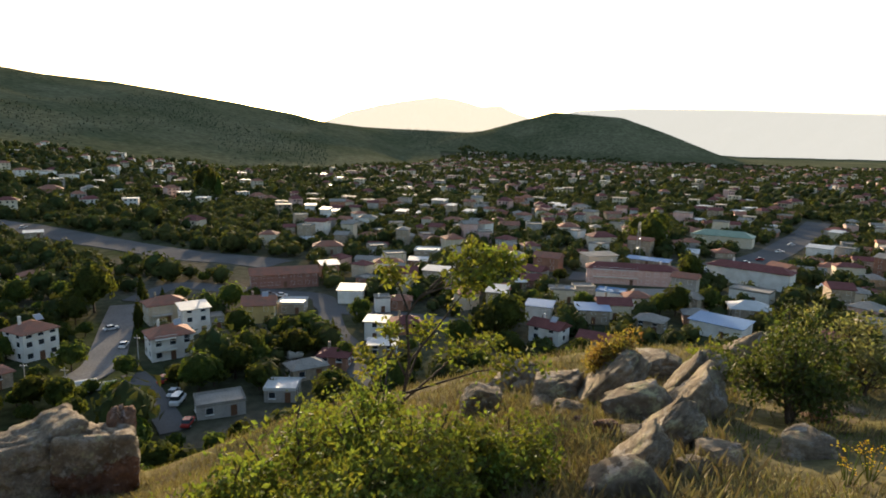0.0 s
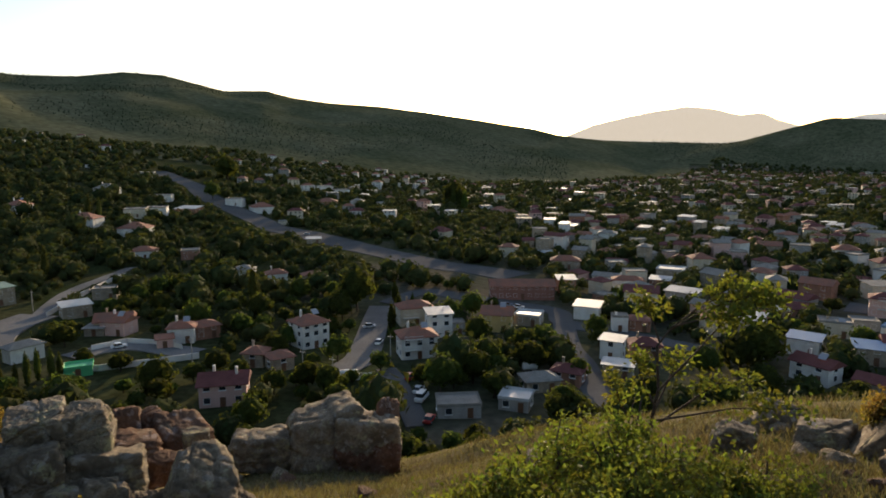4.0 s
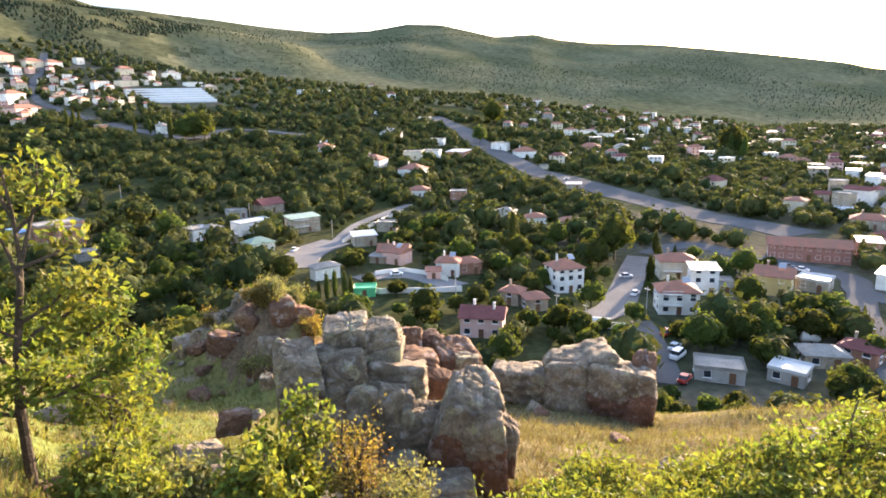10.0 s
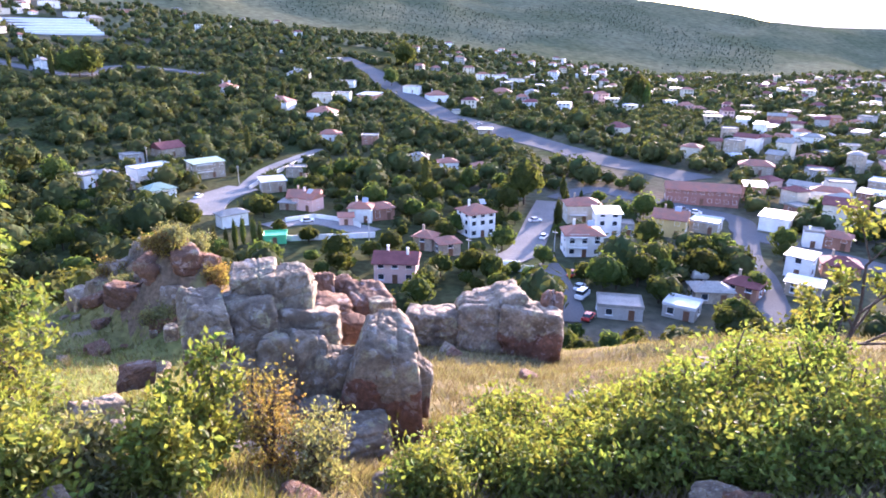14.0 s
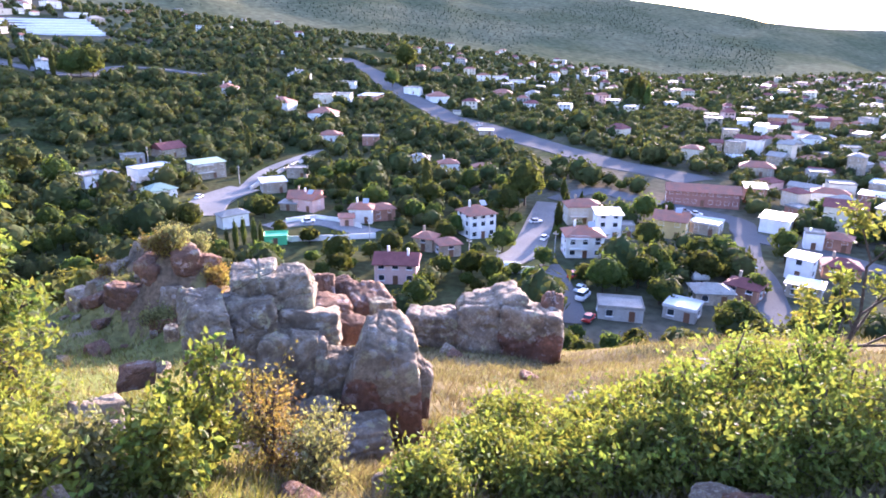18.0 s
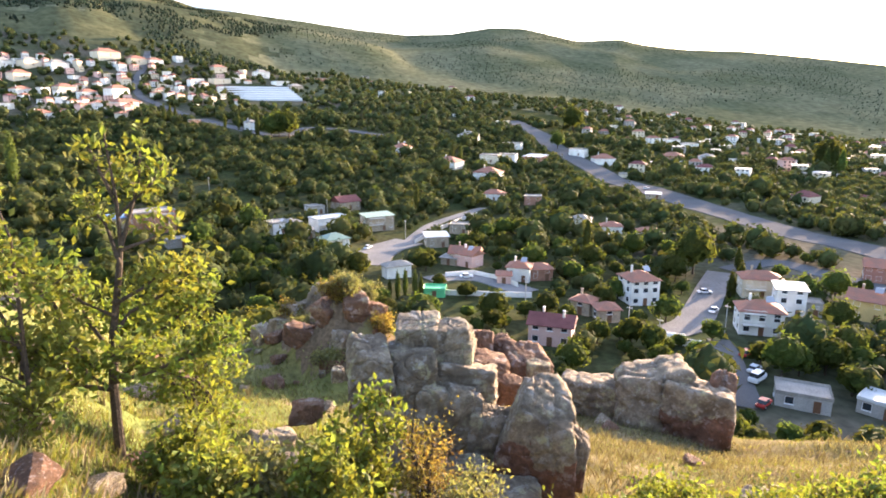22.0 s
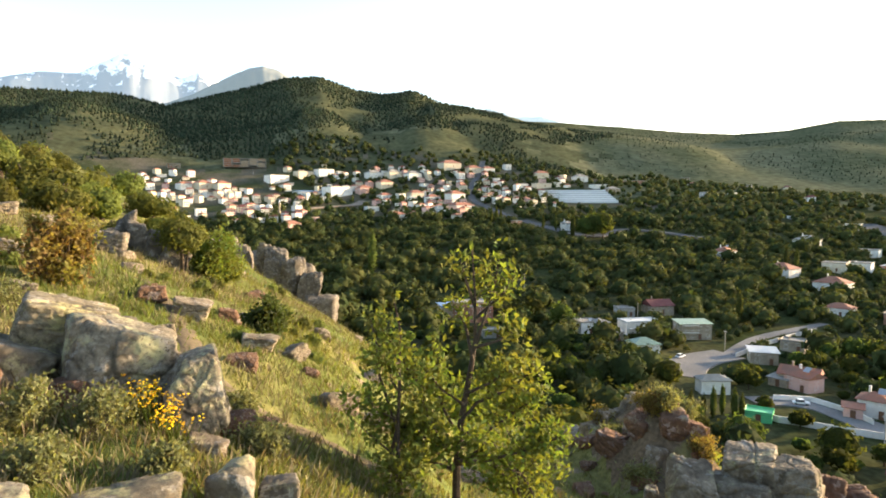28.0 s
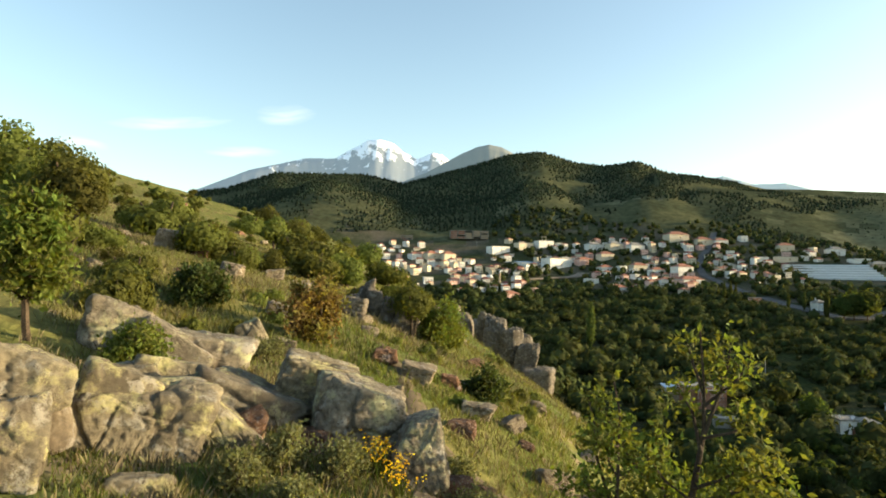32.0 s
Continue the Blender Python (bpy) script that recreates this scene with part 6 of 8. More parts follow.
rock(-8.48, 12.94, 52.74, 1.73, 1.21, 0.99, 34, 75, "rock", strata=2, lean=3, round_=0.4)
rock(-8.02, 13.58, 52.57, 1.62, 1.14, 1.27, 31, 76, "rock", strata=2, lean=-8, round_=0.4)
rock(-5.79, 14.25, 53.01, 0.65, 0.58, 1.74, 22, 77, "red_rock", lean=6, round_=0.5)
rock(-4.83, -1.41, 59.09, 0.83, 0.75, 0.66, 102, 102, "grey_rock", level=6, round_=0.25, planes=((0.42, 0, 0.91, 0.66), (-0.3, -0.8, 0.3, 0.85)), label='big dark boulder with a sunlit sloping top')
rock(-5.14, -1.84, 59.27, 0.76, 0.61, 0.51, 106, 103, "pale_rock", level=6, planes=((0.3, 0, 0.95, 0.7),), lean=4)
rock(-4.46, -0.88, 58.84, 0.43, 0.39, 0.68, 97, 104, "grey_rock", level=6, round_=0.2, planes=((-0.6, 0, 0.8, 0.75),), lean=-9, label='dark boulder with a sheer face beside the path')
rock(-4.85, -2.24, 59.06, 0.84, 0.59, 0.58, 111, 167, "pale_rock", level=6, lean=18, planes=((0.2, 0, 0.98, 0.7),))
rock(-4.76, -0.90, 58.99, 0.29, 0.26, 0.26, 96, 168, "grey_rock")
rock(-3.33, -0.58, 58.66, 0.28, 0.23, 0.23, 94, 119, "pale_rock", round_=0.75)
rock(-3.07, -1.05, 58.73, 0.58, 0.40, 0.21, 102, 120, "pale_rock", round_=0.75)
rock(-4.13, -0.71, 58.55, 0.12, 0.09, 0.15, 95, 121, "rock", round_=0.75)
rock(-2.76, -2.73, 59.33, 0.35, 0.28, 0.44, 129, 117, "pale_rock", round_=0.3)
rock(-3.04, -2.95, 59.60, 0.55, 0.44, 0.37, 129, 118, "pale_rock", round_=0.2, planes=((0.5, 0, 0.86, 0.8),))
rock(-4.07, -2.85, 59.32, 0.94, 0.56, 0.29, 120, 169, "pale_rock", strata=2)
rock(-5.60, 4.01, 56.95, 0.58, 0.70, 0.79, 55, 60, "rock", level=6, fresh=-0.45, label='grey split boulder over a dark red broken underside', split=())
rock(-5.30, 4.42, 56.90, 0.62, 0.74, 0.75, 51, 61, "rock", level=6, planes=((0.5, 0, -0.86, 0.6),), fresh=-0.75)
rock(-5.58, 4.70, 57.26, 0.59, 0.65, 0.45, 51, 62, "rock", level=6, round_=0.3, lean=-4)
rock(-5.26, 4.99, 57.16, 0.59, 0.59, 0.59, 47, 63, "rock", level=6, round_=0.6)
rock(-5.39, 4.13, 56.11, 0.85, 0.77, 1.43, 53, 64, "rock", level=6, round_=0.2)
rock(-4.92, 4.55, 56.26, 0.79, 0.63, 1.39, 48, 65, "rock", level=6, round_=0.5, lean=4)
rock(-5.06, 4.98, 56.68, 0.87, 0.69, 0.60, 46, 66, "rock", strata=3, lean=8)
rock(-4.51, 4.83, 56.13, 0.50, 0.45, 1.04, 44, 67, "rock", level=6, round_=0.5, lean=8)
rock(-4.04, 5.11, 56.29, 0.87, 0.83, 1.63, 39, 68, "rock", level=6, round_=0.45, planes=((-0.8, 0, 0.6, 0.74), (0.3, -0.2, 0.93, 0.86)), fresh=-0.05, label='tall rounded boulder, grey over a red-brown broken foot')
rock(-3.62, 5.30, 56.18, 0.29, 0.34, 0.77, 35, 69, "rock", round_=0.3, lean=6, fresh=0.0)
rock(-3.80, 4.39, 55.95, 0.85, 0.60, 0.46, 42, 70, "rock", round_=0.3, lean=4, fresh=-0.3)
rock(-3.85, 3.27, 56.29, 0.93, 0.83, 0.39, 51, 71, "rock", strata=2, lean=-3)
rock(-4.27, 4.29, 56.10, 0.49, 0.39, 0.43, 46, 72, "rock")
rock(-5.77, 6.05, 56.61, 0.38, 0.42, 0.65, 44, 151, "red_rock")
rock(-5.71, 6.37, 56.53, 0.34, 0.38, 0.53, 42, 152, "red_rock", lean=-5)
rock(-5.17, 6.32, 56.41, 0.73, 0.59, 0.67, 40, 153, "red_rock", lean=8)
rock(-5.32, 5.65, 56.53, 0.69, 0.62, 0.54, 44, 154, "red_rock", strata=3)
rock(-4.92, 6.26, 56.49, 0.35, 0.35, 0.42, 39, 155, "rock", fresh=-0.2)
rock(-4.90, 5.63, 56.48, 0.43, 0.43, 0.36, 42, 156, "red_rock")
rock(-1.73, 5.42, 56.43, 0.46, 0.37, 0.45, 18, 162, "rock")
rock(-1.41, 4.89, 56.49, 0.35, 0.32, 0.33, 17, 163, "rock")
rock(-4.42, 2.16, 57.22, 0.36, 0.29, 0.31, 65, 164, "rock")
rock(-4.02, 2.08, 57.20, 0.35, 0.32, 0.27, 64, 165, "rock")
rock(-5.78, 3.25, 56.68, 0.38, 0.34, 0.24, 61, 166, "red_rock")
rock(-1.80, 5.84, 56.12, 0.61, 0.55, 0.48, 18, 83, "rock")
rock(2.96, 8.08, 56.75, 1.28, 0.90, 0.44, -20, 87, "rock", lean=-52, strata=3)
rock(2.91, 6.94, 57.02, 0.71, 0.42, 0.44, -23, 88, "rock", lean=-25)
rock(4.16, 9.43, 56.50, 0.83, 0.66, 0.46, -24, 89, "rock", lean=-12, strata=3)
rock(3.96, 8.03, 56.76, 1.11, 0.67, 0.41, -27, 90, "rock", lean=-56, strata=3)
rock(3.66, 6.93, 57.08, 0.34, 0.27, 0.52, -28, 91, "rock", lean=-6)
rock(3.43, 6.87, 57.04, 0.88, 0.53, 0.34, -27, 92, "rock", lean=-50)
rock(2.78, 6.03, 57.14, 0.87, 0.52, 0.28, -25, 93, "rock", lean=-48, strata=3)
rock(2.20, 5.22, 57.28, 0.72, 0.43, 0.26, -23, 94, "rock", lean=-48, strata=3)
rock(1.87, 4.59, 57.46, 0.50, 0.30, 0.31, -22, 95, "rock", lean=-30)
rock(1.52, 9.11, 56.14, 0.57, 0.46, 0.49, -8, 96, "rock", lean=10)
rock(2.47, 8.54, 56.51, 0.66, 0.53, 0.42, -16, 97, "rock", lean=-8)
rock(2.43, 10.58, 55.94, 0.67, 0.53, 0.48, -12, 98, "rock", lean=8)
rock(6.64, 11.11, 56.16, 1.00, 0.50, 0.53, -31, 99, "rock", lean=-40, strata=3)
rock(3.88, 5.55, 57.23, 0.46, 0.37, 0.27, -37, 100, "rock", level=4)
rock(2.96, 5.36, 57.25, 0.39, 0.31, 0.22, -30, 101, "rock", level=4)
rock(-3.74, -2.67, 59.18, 0.88, 0.70, 0.65, 121, 105, "pale_rock", round_=0.7, lean=14, level=6)
rock(-4.00, -2.23, 59.12, 0.75, 0.38, 0.30, 115, 106, "pale_rock", lean=43, level=6)
rock(-4.58, -2.25, 59.14, 0.96, 0.48, 0.39, 112, 107, "grey_rock", lean=20)
rock(-4.47, -3.19, 59.35, 0.63, 0.44, 0.27, 122, 108, "pale_rock", lean=4)
rock(-4.70, -3.00, 59.33, 0.64, 0.45, 0.36, 119, 109, "pale_rock", lean=10)
rock(-5.57, -4.00, 59.61, 0.67, 0.54, 0.65, 123, 110, "grey_rock", round_=0.7, lean=12)
rock(-5.71, -3.54, 59.47, 0.85, 0.51, 0.41, 119, 111, "grey_rock", lean=42)
rock(-5.98, -3.27, 59.38, 0.93, 0.65, 0.45, 116, 112, "grey_rock", lean=14)
rock(-7.45, -3.36, 59.42, 0.35, 0.28, 0.39, 112, 113, "pale_rock", lean=-25)
rock(-7.53, -2.98, 59.27, 0.30, 0.27, 0.27, 109, 114, "rock", lean=8)
rock(-9.08, -3.29, 59.42, 0.32, 0.29, 0.32, 108, 115, "red_rock", lean=14)
rock(-9.82, -3.88, 59.59, 0.40, 0.36, 0.28, 110, 116, "rock", lean=14)
rock(-4.05, -0.76, 58.62, 0.25, 0.20, 0.15, 96, 122, "rock")
rock(-3.20, -3.08, 59.39, 0.59, 0.41, 0.59, 129, 123, "rock", round_=0.7, lean=-6)
rock(-3.64, -2.78, 59.32, 0.54, 0.38, 0.50, 122, 124, "pale_rock", lean=20)
rock(-9.22, -4.95, 59.91, 0.54, 0.48, 0.46, 116, 125, "rock", lean=8)
rock(-16.90, -9.58, 61.07, 0.76, 0.68, 0.69, 118, 126, "rock", lean=14)
rock(-14.87, -6.84, 60.25, 0.61, 0.55, 0.39, 113, 127, "rock", lean=10, level=4)
rock(-16.99, -6.53, 60.15, 0.55, 0.50, 0.36, 110, 128, "rock", level=4)
rock(-9.12, -1.97, 58.98, 0.40, 0.36, 0.25, 100, 129, "red_rock", level=4)
rock(-8.96, -1.45, 58.77, 0.49, 0.44, 0.30, 97, 130, "rock", lean=12, level=4)
rock(-9.47, -1.01, 58.57, 0.29, 0.26, 0.25, 94, 131, "red_rock", level=4)
rock(-7.81, -0.55, 58.50, 0.43, 0.39, 0.22, 92, 132, "rock", lean=10, level=4)
rock(-15.18, -3.57, 59.55, 0.39, 0.35, 0.98, 102, 133, "crag", round_=0.7, lean=6, strata=2.5)
rock(-14.93, -3.23, 59.46, 0.38, 0.35, 0.82, 101, 134, "crag", round_=0.7, lean=-5, strata=2.5)
rock(-14.88, -2.93, 59.35, 0.38, 0.34, 0.71, 100, 135, "crag", round_=0.7, lean=10, strata=2.5)
rock(-14.75, -2.52, 59.01, 0.60, 0.48, 0.65, 98, 136, "crag", round_=0.7, lean=24, strata=2.5)
rock(-15.52, -3.91, 59.44, 0.43, 0.39, 0.67, 103, 137, "crag", round_=0.7, lean=12, strata=2.5)
rock(-13.61, -3.51, 59.46, 0.69, 0.55, 0.44, 103, 138, "crag", round_=0.7, strata=2.5)
rock(-14.25, -3.75, 59.50, 0.53, 0.42, 0.40, 103, 139, "crag", round_=0.7, level=4, strata=2.5)
rock(-49.79, -4.37, 54.05, 2.47, 2.26, 8.45, 95, 140, "crag", round_=0.7, lean=4, strata=2.5)
rock(-48.76, -2.78, 52.96, 2.12, 1.94, 9.63, 93, 141, "crag", round_=0.7, lean=-3, strata=2.5)
rock(-47.74, -1.49, 52.87, 1.78, 1.63, 9.21, 91, 142, "crag", round_=0.7, lean=3, strata=2.5)
rock(-46.71, -0.42, 52.94, 1.65, 1.50, 8.16, 90, 143, "crag", round_=0.7, lean=-2, strata=2.5)
rock(-45.71, 0.61, 52.90, 1.71, 1.56, 8.34, 89, 144, "crag", round_=0.7, lean=5, strata=2.5)
rock(-44.59, 1.43, 52.74, 1.58, 1.44, 6.72, 88, 145, "crag", round_=0.7, lean=12, strata=2.5)
rock(-43.54, 2.33, 52.43, 2.45, 2.55, 3.55, 86, 146, "crag", round_=0.7, lean=8, strata=2.5)
rock(-41.60, -0.61, 52.81, 2.08, 2.17, 3.39, 90, 147, "crag", round_=0.7, strata=2.5)
rock(-54.06, -3.82, 50.87, 7.23, 5.66, 12.01, 94, 148, "crag", round_=0.7, strata=2.5)
rock(-49.93, 0.02, 50.98, 5.67, 4.44, 9.98, 90, 149, "crag", round_=0.7, lean=4, strata=2.5)
rock(-51.72, -5.73, 53.38, 3.21, 3.35, 6.42, 96, 150, "crag", round_=0.7, strata=2.5)
FOOTPATH = [(-11.4, -2.9), (-10.0, -2.1), (-9.23, -1.8), (-8.33, -1.51), (-6.26, -1.09), (-5.61, -0.71), (-5.47, -0.14), (-5.37, 0.36), (-5.27, 0.85)]
# the trodden path along the slope
def trodden_path(points, width):
    """A ragged strip of bare earth worn into the grass, hugging the ground."""
    p = [Vector(q) for q in points]
    fine = []
    for k in range(len(p) - 1):
        a, b, c, d = p[max(k - 1, 0)], p[k], p[k + 1], p[min(k + 2, len(p) - 1)]
        for i in range(10):
            t = i / 10
            fine.append(0.5 * (2 * b + (c - a) * t + (2 * a - 5 * b + 4 * c - d) * t * t + (3 * b - a - 3 * c + d) * t**3))
    ROADS.append((np.array(fine), width))
    v = []
    for k, q in enumerate(fine):
        t = (fine[min(k + 1, len(fine) - 1)] - fine[max(k - 1, 0)]).normalized()
        wide = width * (0.75 + 0.45 * float(vnoise(k * 0.7, 3.1, 7)))
        for c, up in ((-0.6, -0.03), (-0.35, 0.008), (0.0, 0.012), (0.35, 0.008), (0.6, -0.03)):
            x, y = q.x + t.y * wide * c, q.y - t.x * wide * c
            v.append((x, y, ground_at(x, y) + up))
    f = [(k * 5 + c, k * 5 + c + 1, k * 5 + c + 6, k * 5 + c + 5) for k in range(len(fine) - 1) for c in range(4)]
    return tagged(mesh_object("footpath", v, f, M["dirt"], smooth=True), "narrow trodden earth path across the grass", "path", kind="structure")


trodden_path(FOOTPATH, 0.3)
# loose stones in the grass
stone_rng = random.Random(23)
stone_shapes = [rock_mesh("stone", 200 + k, M["rock" if k % 3 else "red_rock"], 3, 6) for k in range(6)]
for k in range(330):
    bearing, r = stone_rng.uniform(-42, 126), 2.6 + 45 * stone_rng.random() ** 2.2
    if k % 2 and bearing > 80:
        r *= 1.8
    x, y = -r * math.sin(radians(bearing)), r * math.cos(radians(bearing))
    if r < float(np.interp(bearing, BEARING, BROW)) + 1:
        s = stone_rng.uniform(0.05, 0.16) * (1 + r / 30)
        ob = new("stone", stone_shapes[k % 6])
        ob.matrix_world = pose(x, y, ground_at(x, y) + 0.15 * s, stone_rng.uniform(-20, 20), stone_rng.uniform(-20, 20), stone_rng.uniform(0, 360)) @ Matrix.Diagonal((s * 1.2, s, s * 0.7, 1))
        tagged(ob, "small weathered stone lying in dry grass", "stone", "loose stones")

# ---- plants near the path ----


def leaf_quads(rng, centres, spread, count, size):
    """Folded leaves in clusters round the given points."""
    c = np.repeat(centres, count, axis=0)
    n = len(c)
    c = c + rng.normal(size=(n, 3)) * spread
    a = rng.normal(size=(n, 3)) + (0, 0, 0.25)
    a /= np.linalg.norm(a, axis=1)[:, None]
    b = np.cross(a, rng.normal(size=(n, 3)))
    b /= np.linalg.norm(b, axis=1)[:, None]
    u = np.cross(a, b)
    s = size * rng.uniform(0.6, 1.25, (n, 1))
    v = np.stack([c, c + s * (0.55 * a + 0.30 * b + 0.10 * u), c + s * 1.15 * a, c + s * (0.55 * a - 0.30 * b + 0.10 * u)], 1).reshape(-1, 3)
    return v, np.arange(4 * n).reshape(-1, 4)


def oak(x, y, height, width, seed, stems=1, leaf=0.055, clusters=9, mat="leaf_near", lean=(0.0, 0.0), girth=0.035, spray=0.05, name="oak_shrub", label="", category="shrub", low=0.12):
    """A small oak: stems that fork into boughs and twigs, with clusters of folded leaves at the twigs."""
    rng = np.random.default_rng(seed)
    root = new(name)
    root.location = (x, y, ground_at(x, y) - 0.04)
    bm = bmesh.new()
    tips = []
    for s in range(stems):
        q = s * math.tau / max(stems, 1) + rng.uniform(0, 1.5)
        out = width * 0.3 * (0.25 if stems == 1 else rng.uniform(0.5, 1.1))
        end = np.array([math.cos(q) * out + lean[0], math.sin(q) * out + lean[1], height * (1.0 if s == 0 else rng.uniform(0.62, 0.95))])
        n = 7
        line = [end * (k / n) ** np.array([1.3, 1.3, 1.0]) + rng.normal(size=3) * 0.022 * height * (k > 0) * np.array([1, 1, 0.3]) for k in range(n + 1)]
        g = girth * (1 if stems == 1 else 0.6)
        tube(bm, line, [g * (1 - 0.85 * k / n) + 0.003 for k in range(n + 1)], 6)
        boughs = 11 if stems == 1 else 6
        for b in range(boughs):
            f = low + (0.97 - low) * (b + rng.uniform(0, 0.6)) / boughs
            base = line[min(int(f * n), n)]
            ang = b * 2.4 + rng.uniform(-0.5, 0.5)
            reach = width * 0.5 * (1.12 - 0.85 * f) * rng.uniform(0.65, 1.1)
            tip = base + np.array([math.cos(ang) * reach, math.sin(ang) * reach, reach * rng.uniform(0.35, 0.95)])
            mid = (base + tip) / 2 + rng.normal(size=3) * 0.05 * reach + (0, 0, -0.05 * reach)
            r0 = g * 0.42 * (1 - 0.6 * f)
            tube(bm, [base, mid, tip], [r0 + 0.002, r0 * 0.6 + 0.002, 0.0022], 5)
            for w in range(max(2, round(clusters * (1.5 - 1.15 * f)))):
                h = rng.uniform(0.3, 1.0)
                p0 = base + (tip - base) * h
                p1 = p0 + rng.normal(size=3) * reach * 0.26 + (0, 0, 0.05)
                tube(bm, [p0, p1], [0.0028, 0.0012], 4)
                tips.append(p1)
                tips.append((p0 + p1) / 2)
        tips.append(line[-1])
        tips.append(line[-2])
    part("trunk", bm, M["bark"], root)
    v, f = leaf_quads(rng, np.array(tips), spray, 10, leaf)
    mesh_object("foliage", v, f, M[mat], root)
    return tagged(root, label or "leafy young oak shrub on the grassy slope", category, "shrubs of the hillside")


def drawn_oak(name, label, x, y, turn, trunk, limbs, girth, leaf, spray, mat, seed, lift=0.05):
    """A young oak with its own trunk line and boughs; each bough goes out from the trunk at a bearing, as (out, up) points."""
    rng = np.random.default_rng(seed)
    root = new(name)
    root.matrix_world = pose(x, y, ground_at(x, y) - lift, 0, 0, turn)
    line = [np.array((a, 0.03 * math.sin(7 * k), b)) for k, (a, b) in enumerate(trunk)]
    bm = bmesh.new()
    tube(bm, line, [girth * (1 - 0.86 * k / (len(line) - 1)) for k in range(len(line))], 8)
    part("trunk", bm, M["bark"], root)
    for bearing, points, clusters in limbs:
        q = radians(bearing)
        foot = np.interp(points[0][1], [b for a, b in trunk], [a for a, b in trunk])
        bough = [np.array((foot + math.cos(q) * a, math.sin(q) * a, b)) + rng.normal(size=3) * 0.012 * (k > 0) for k, (a, b) in enumerate(points)]
        bm, fine, tips = bmesh.new(), bmesh.new(), []
        thick = girth * 0.5 * (1 - 0.3 * points[0][1] / trunk[-1][1])
        tube(bm, bough, [thick * (1 - 0.8 * k / (len(bough) - 1)) + 0.002 for k in range(len(bough))], 6)
        for k in range(clusters):
            f = (len(bough) - 1) * (0.38 + 0.62 * rng.random() ** 0.7)
            e = min(int(f), len(bough) - 2)
            p0 = bough[e] + (bough[e + 1] - bough[e]) * (f - e)
            p1 = p0 + rng.normal(size=3) * (0.085, 0.085, 0.05) + (0, 0, 0.055)
            tube(fine, [p0, (p0 + p1) / 2 + rng.normal(size=3) * 0.012, p1], [0.0032, 0.0024, 0.0014], 4)
            tips += [p1, p1 * 0.6 + p0 * 0.4]
        tips.append(bough[-1])
        twig = part("bough", bm, M["bark"], root)
        tagged(part("twig_spray", fine, M["bark"], twig), kind="stuff")
        v, f = leaf_quads(rng, np.array(tips), spray, 7, leaf)
        mesh_object("foliage", v, f, M[mat], twig)
    return tagged(root, label, "tree", "shrubs of the hillside")


drawn_oak("young_oak", "young oak with a thin forked trunk and open yellow-green crown", -4.97, 1.15, 78,
          ((0, 0), (0.01, 0.65), (0.05, 1.05), (0.14, 1.55), (0.17, 1.75), (0.17, 2.1), (0.14, 2.55)),
          ((180, ((0, 0.62), (0.15, 0.78), (0.22, 1.0), (0.31, 1.35), (0.42, 1.55), (0.58, 1.8), (0.66, 1.95)), 26),
           (200, ((0, 0.8), (0.2, 0.9), (0.45, 1.05), (0.62, 1.2)), 26), (165, ((0, 0.62), (0.3, 0.7), (0.54, 0.78)), 22),
           (0, ((0, 1.05), (0.15, 1.22), (0.42, 1.33), (0.57, 1.48)), 26), (15, ((0, 0.95), (0.22, 0.95), (0.5, 1.08), (0.76, 1.23)), 30),
           (-15, ((0, 0.68), (0.3, 0.75), (0.62, 0.85), (0.88, 1.0)), 30), (75, ((0, 0.75), (0.3, 0.9), (0.55, 1.15)), 22),
           (-70, ((0, 0.7), (0.3, 0.85), (0.5, 1.05)), 24), (120, ((0, 0.9), (0.25, 1.1), (0.42, 1.35)), 18),
           (-120, ((0, 0.8), (0.3, 0.95), (0.5, 1.2)), 22), (-30, ((0, 1.3), (0.25, 1.45), (0.4, 1.6)), 16), (190, ((0, 1.2), (0.2, 1.35), (0.34, 1.55)), 12),
           (150, ((0, 1.6), (0.1, 1.9), (0.2, 2.08)), 8), (10, ((0, 1.7), (0.2, 1.75), (0.34, 1.82)), 7),
           (180, ((0, 2.05), (0.08, 2.3), (0.14, 2.42)), 6), (0, ((0, 1.7), (0.1, 1.97), (0.18, 2.2), (0.22, 2.47)), 11), (0, ((0, 1.95), (0.22, 2.18), (0.36, 2.32)), 8)),
          0.04, 0.06, 0.055, "leaf_near", 1)
drawn_oak("leaning_oak", "leaning young oak with a small crown high over the shrubs", 0.32, 7.90, 0,
          ((0, 0), (0.02, 0.3), (0.08, 0.67), (0.16, 1.2), (0.12, 1.75), (0.27, 2.0), (0.75, 2.4)),
          ((0, ((0, 1.95), (0.4, 2.25), (0.85, 2.42), (1.2, 2.38)), 26), (10, ((0, 1.2), (0.4, 1.7), (0.75, 2.1), (0.98, 2.3)), 16), (-20, ((0, 2.0), (0.4, 2.2), (0.8, 2.25)), 18),
           (20, ((0, 2.1), (0.3, 2.35), (0.6, 2.5)), 14), (170, ((0, 1.8), (0.1, 2.1), (0.2, 2.3)), 14), (0, ((0, 0.7), (0.4, 1.05), (0.7, 1.35), (1.1, 1.38)), 16),
           (180, ((0, 1.0), (0.2, 1.4), (0.24, 1.62)), 10), (190, ((0, 0.65), (0.35, 1.0), (0.45, 1.3)), 10), (-10, ((0, 0.8), (0.9, 1.1), (1.6, 1.25)), 16), (60, ((0, 0.9), (0.4, 1.3), (0.6, 1.5)), 10)),
          0.032, 0.075, 0.055, "leaf_near", 10)


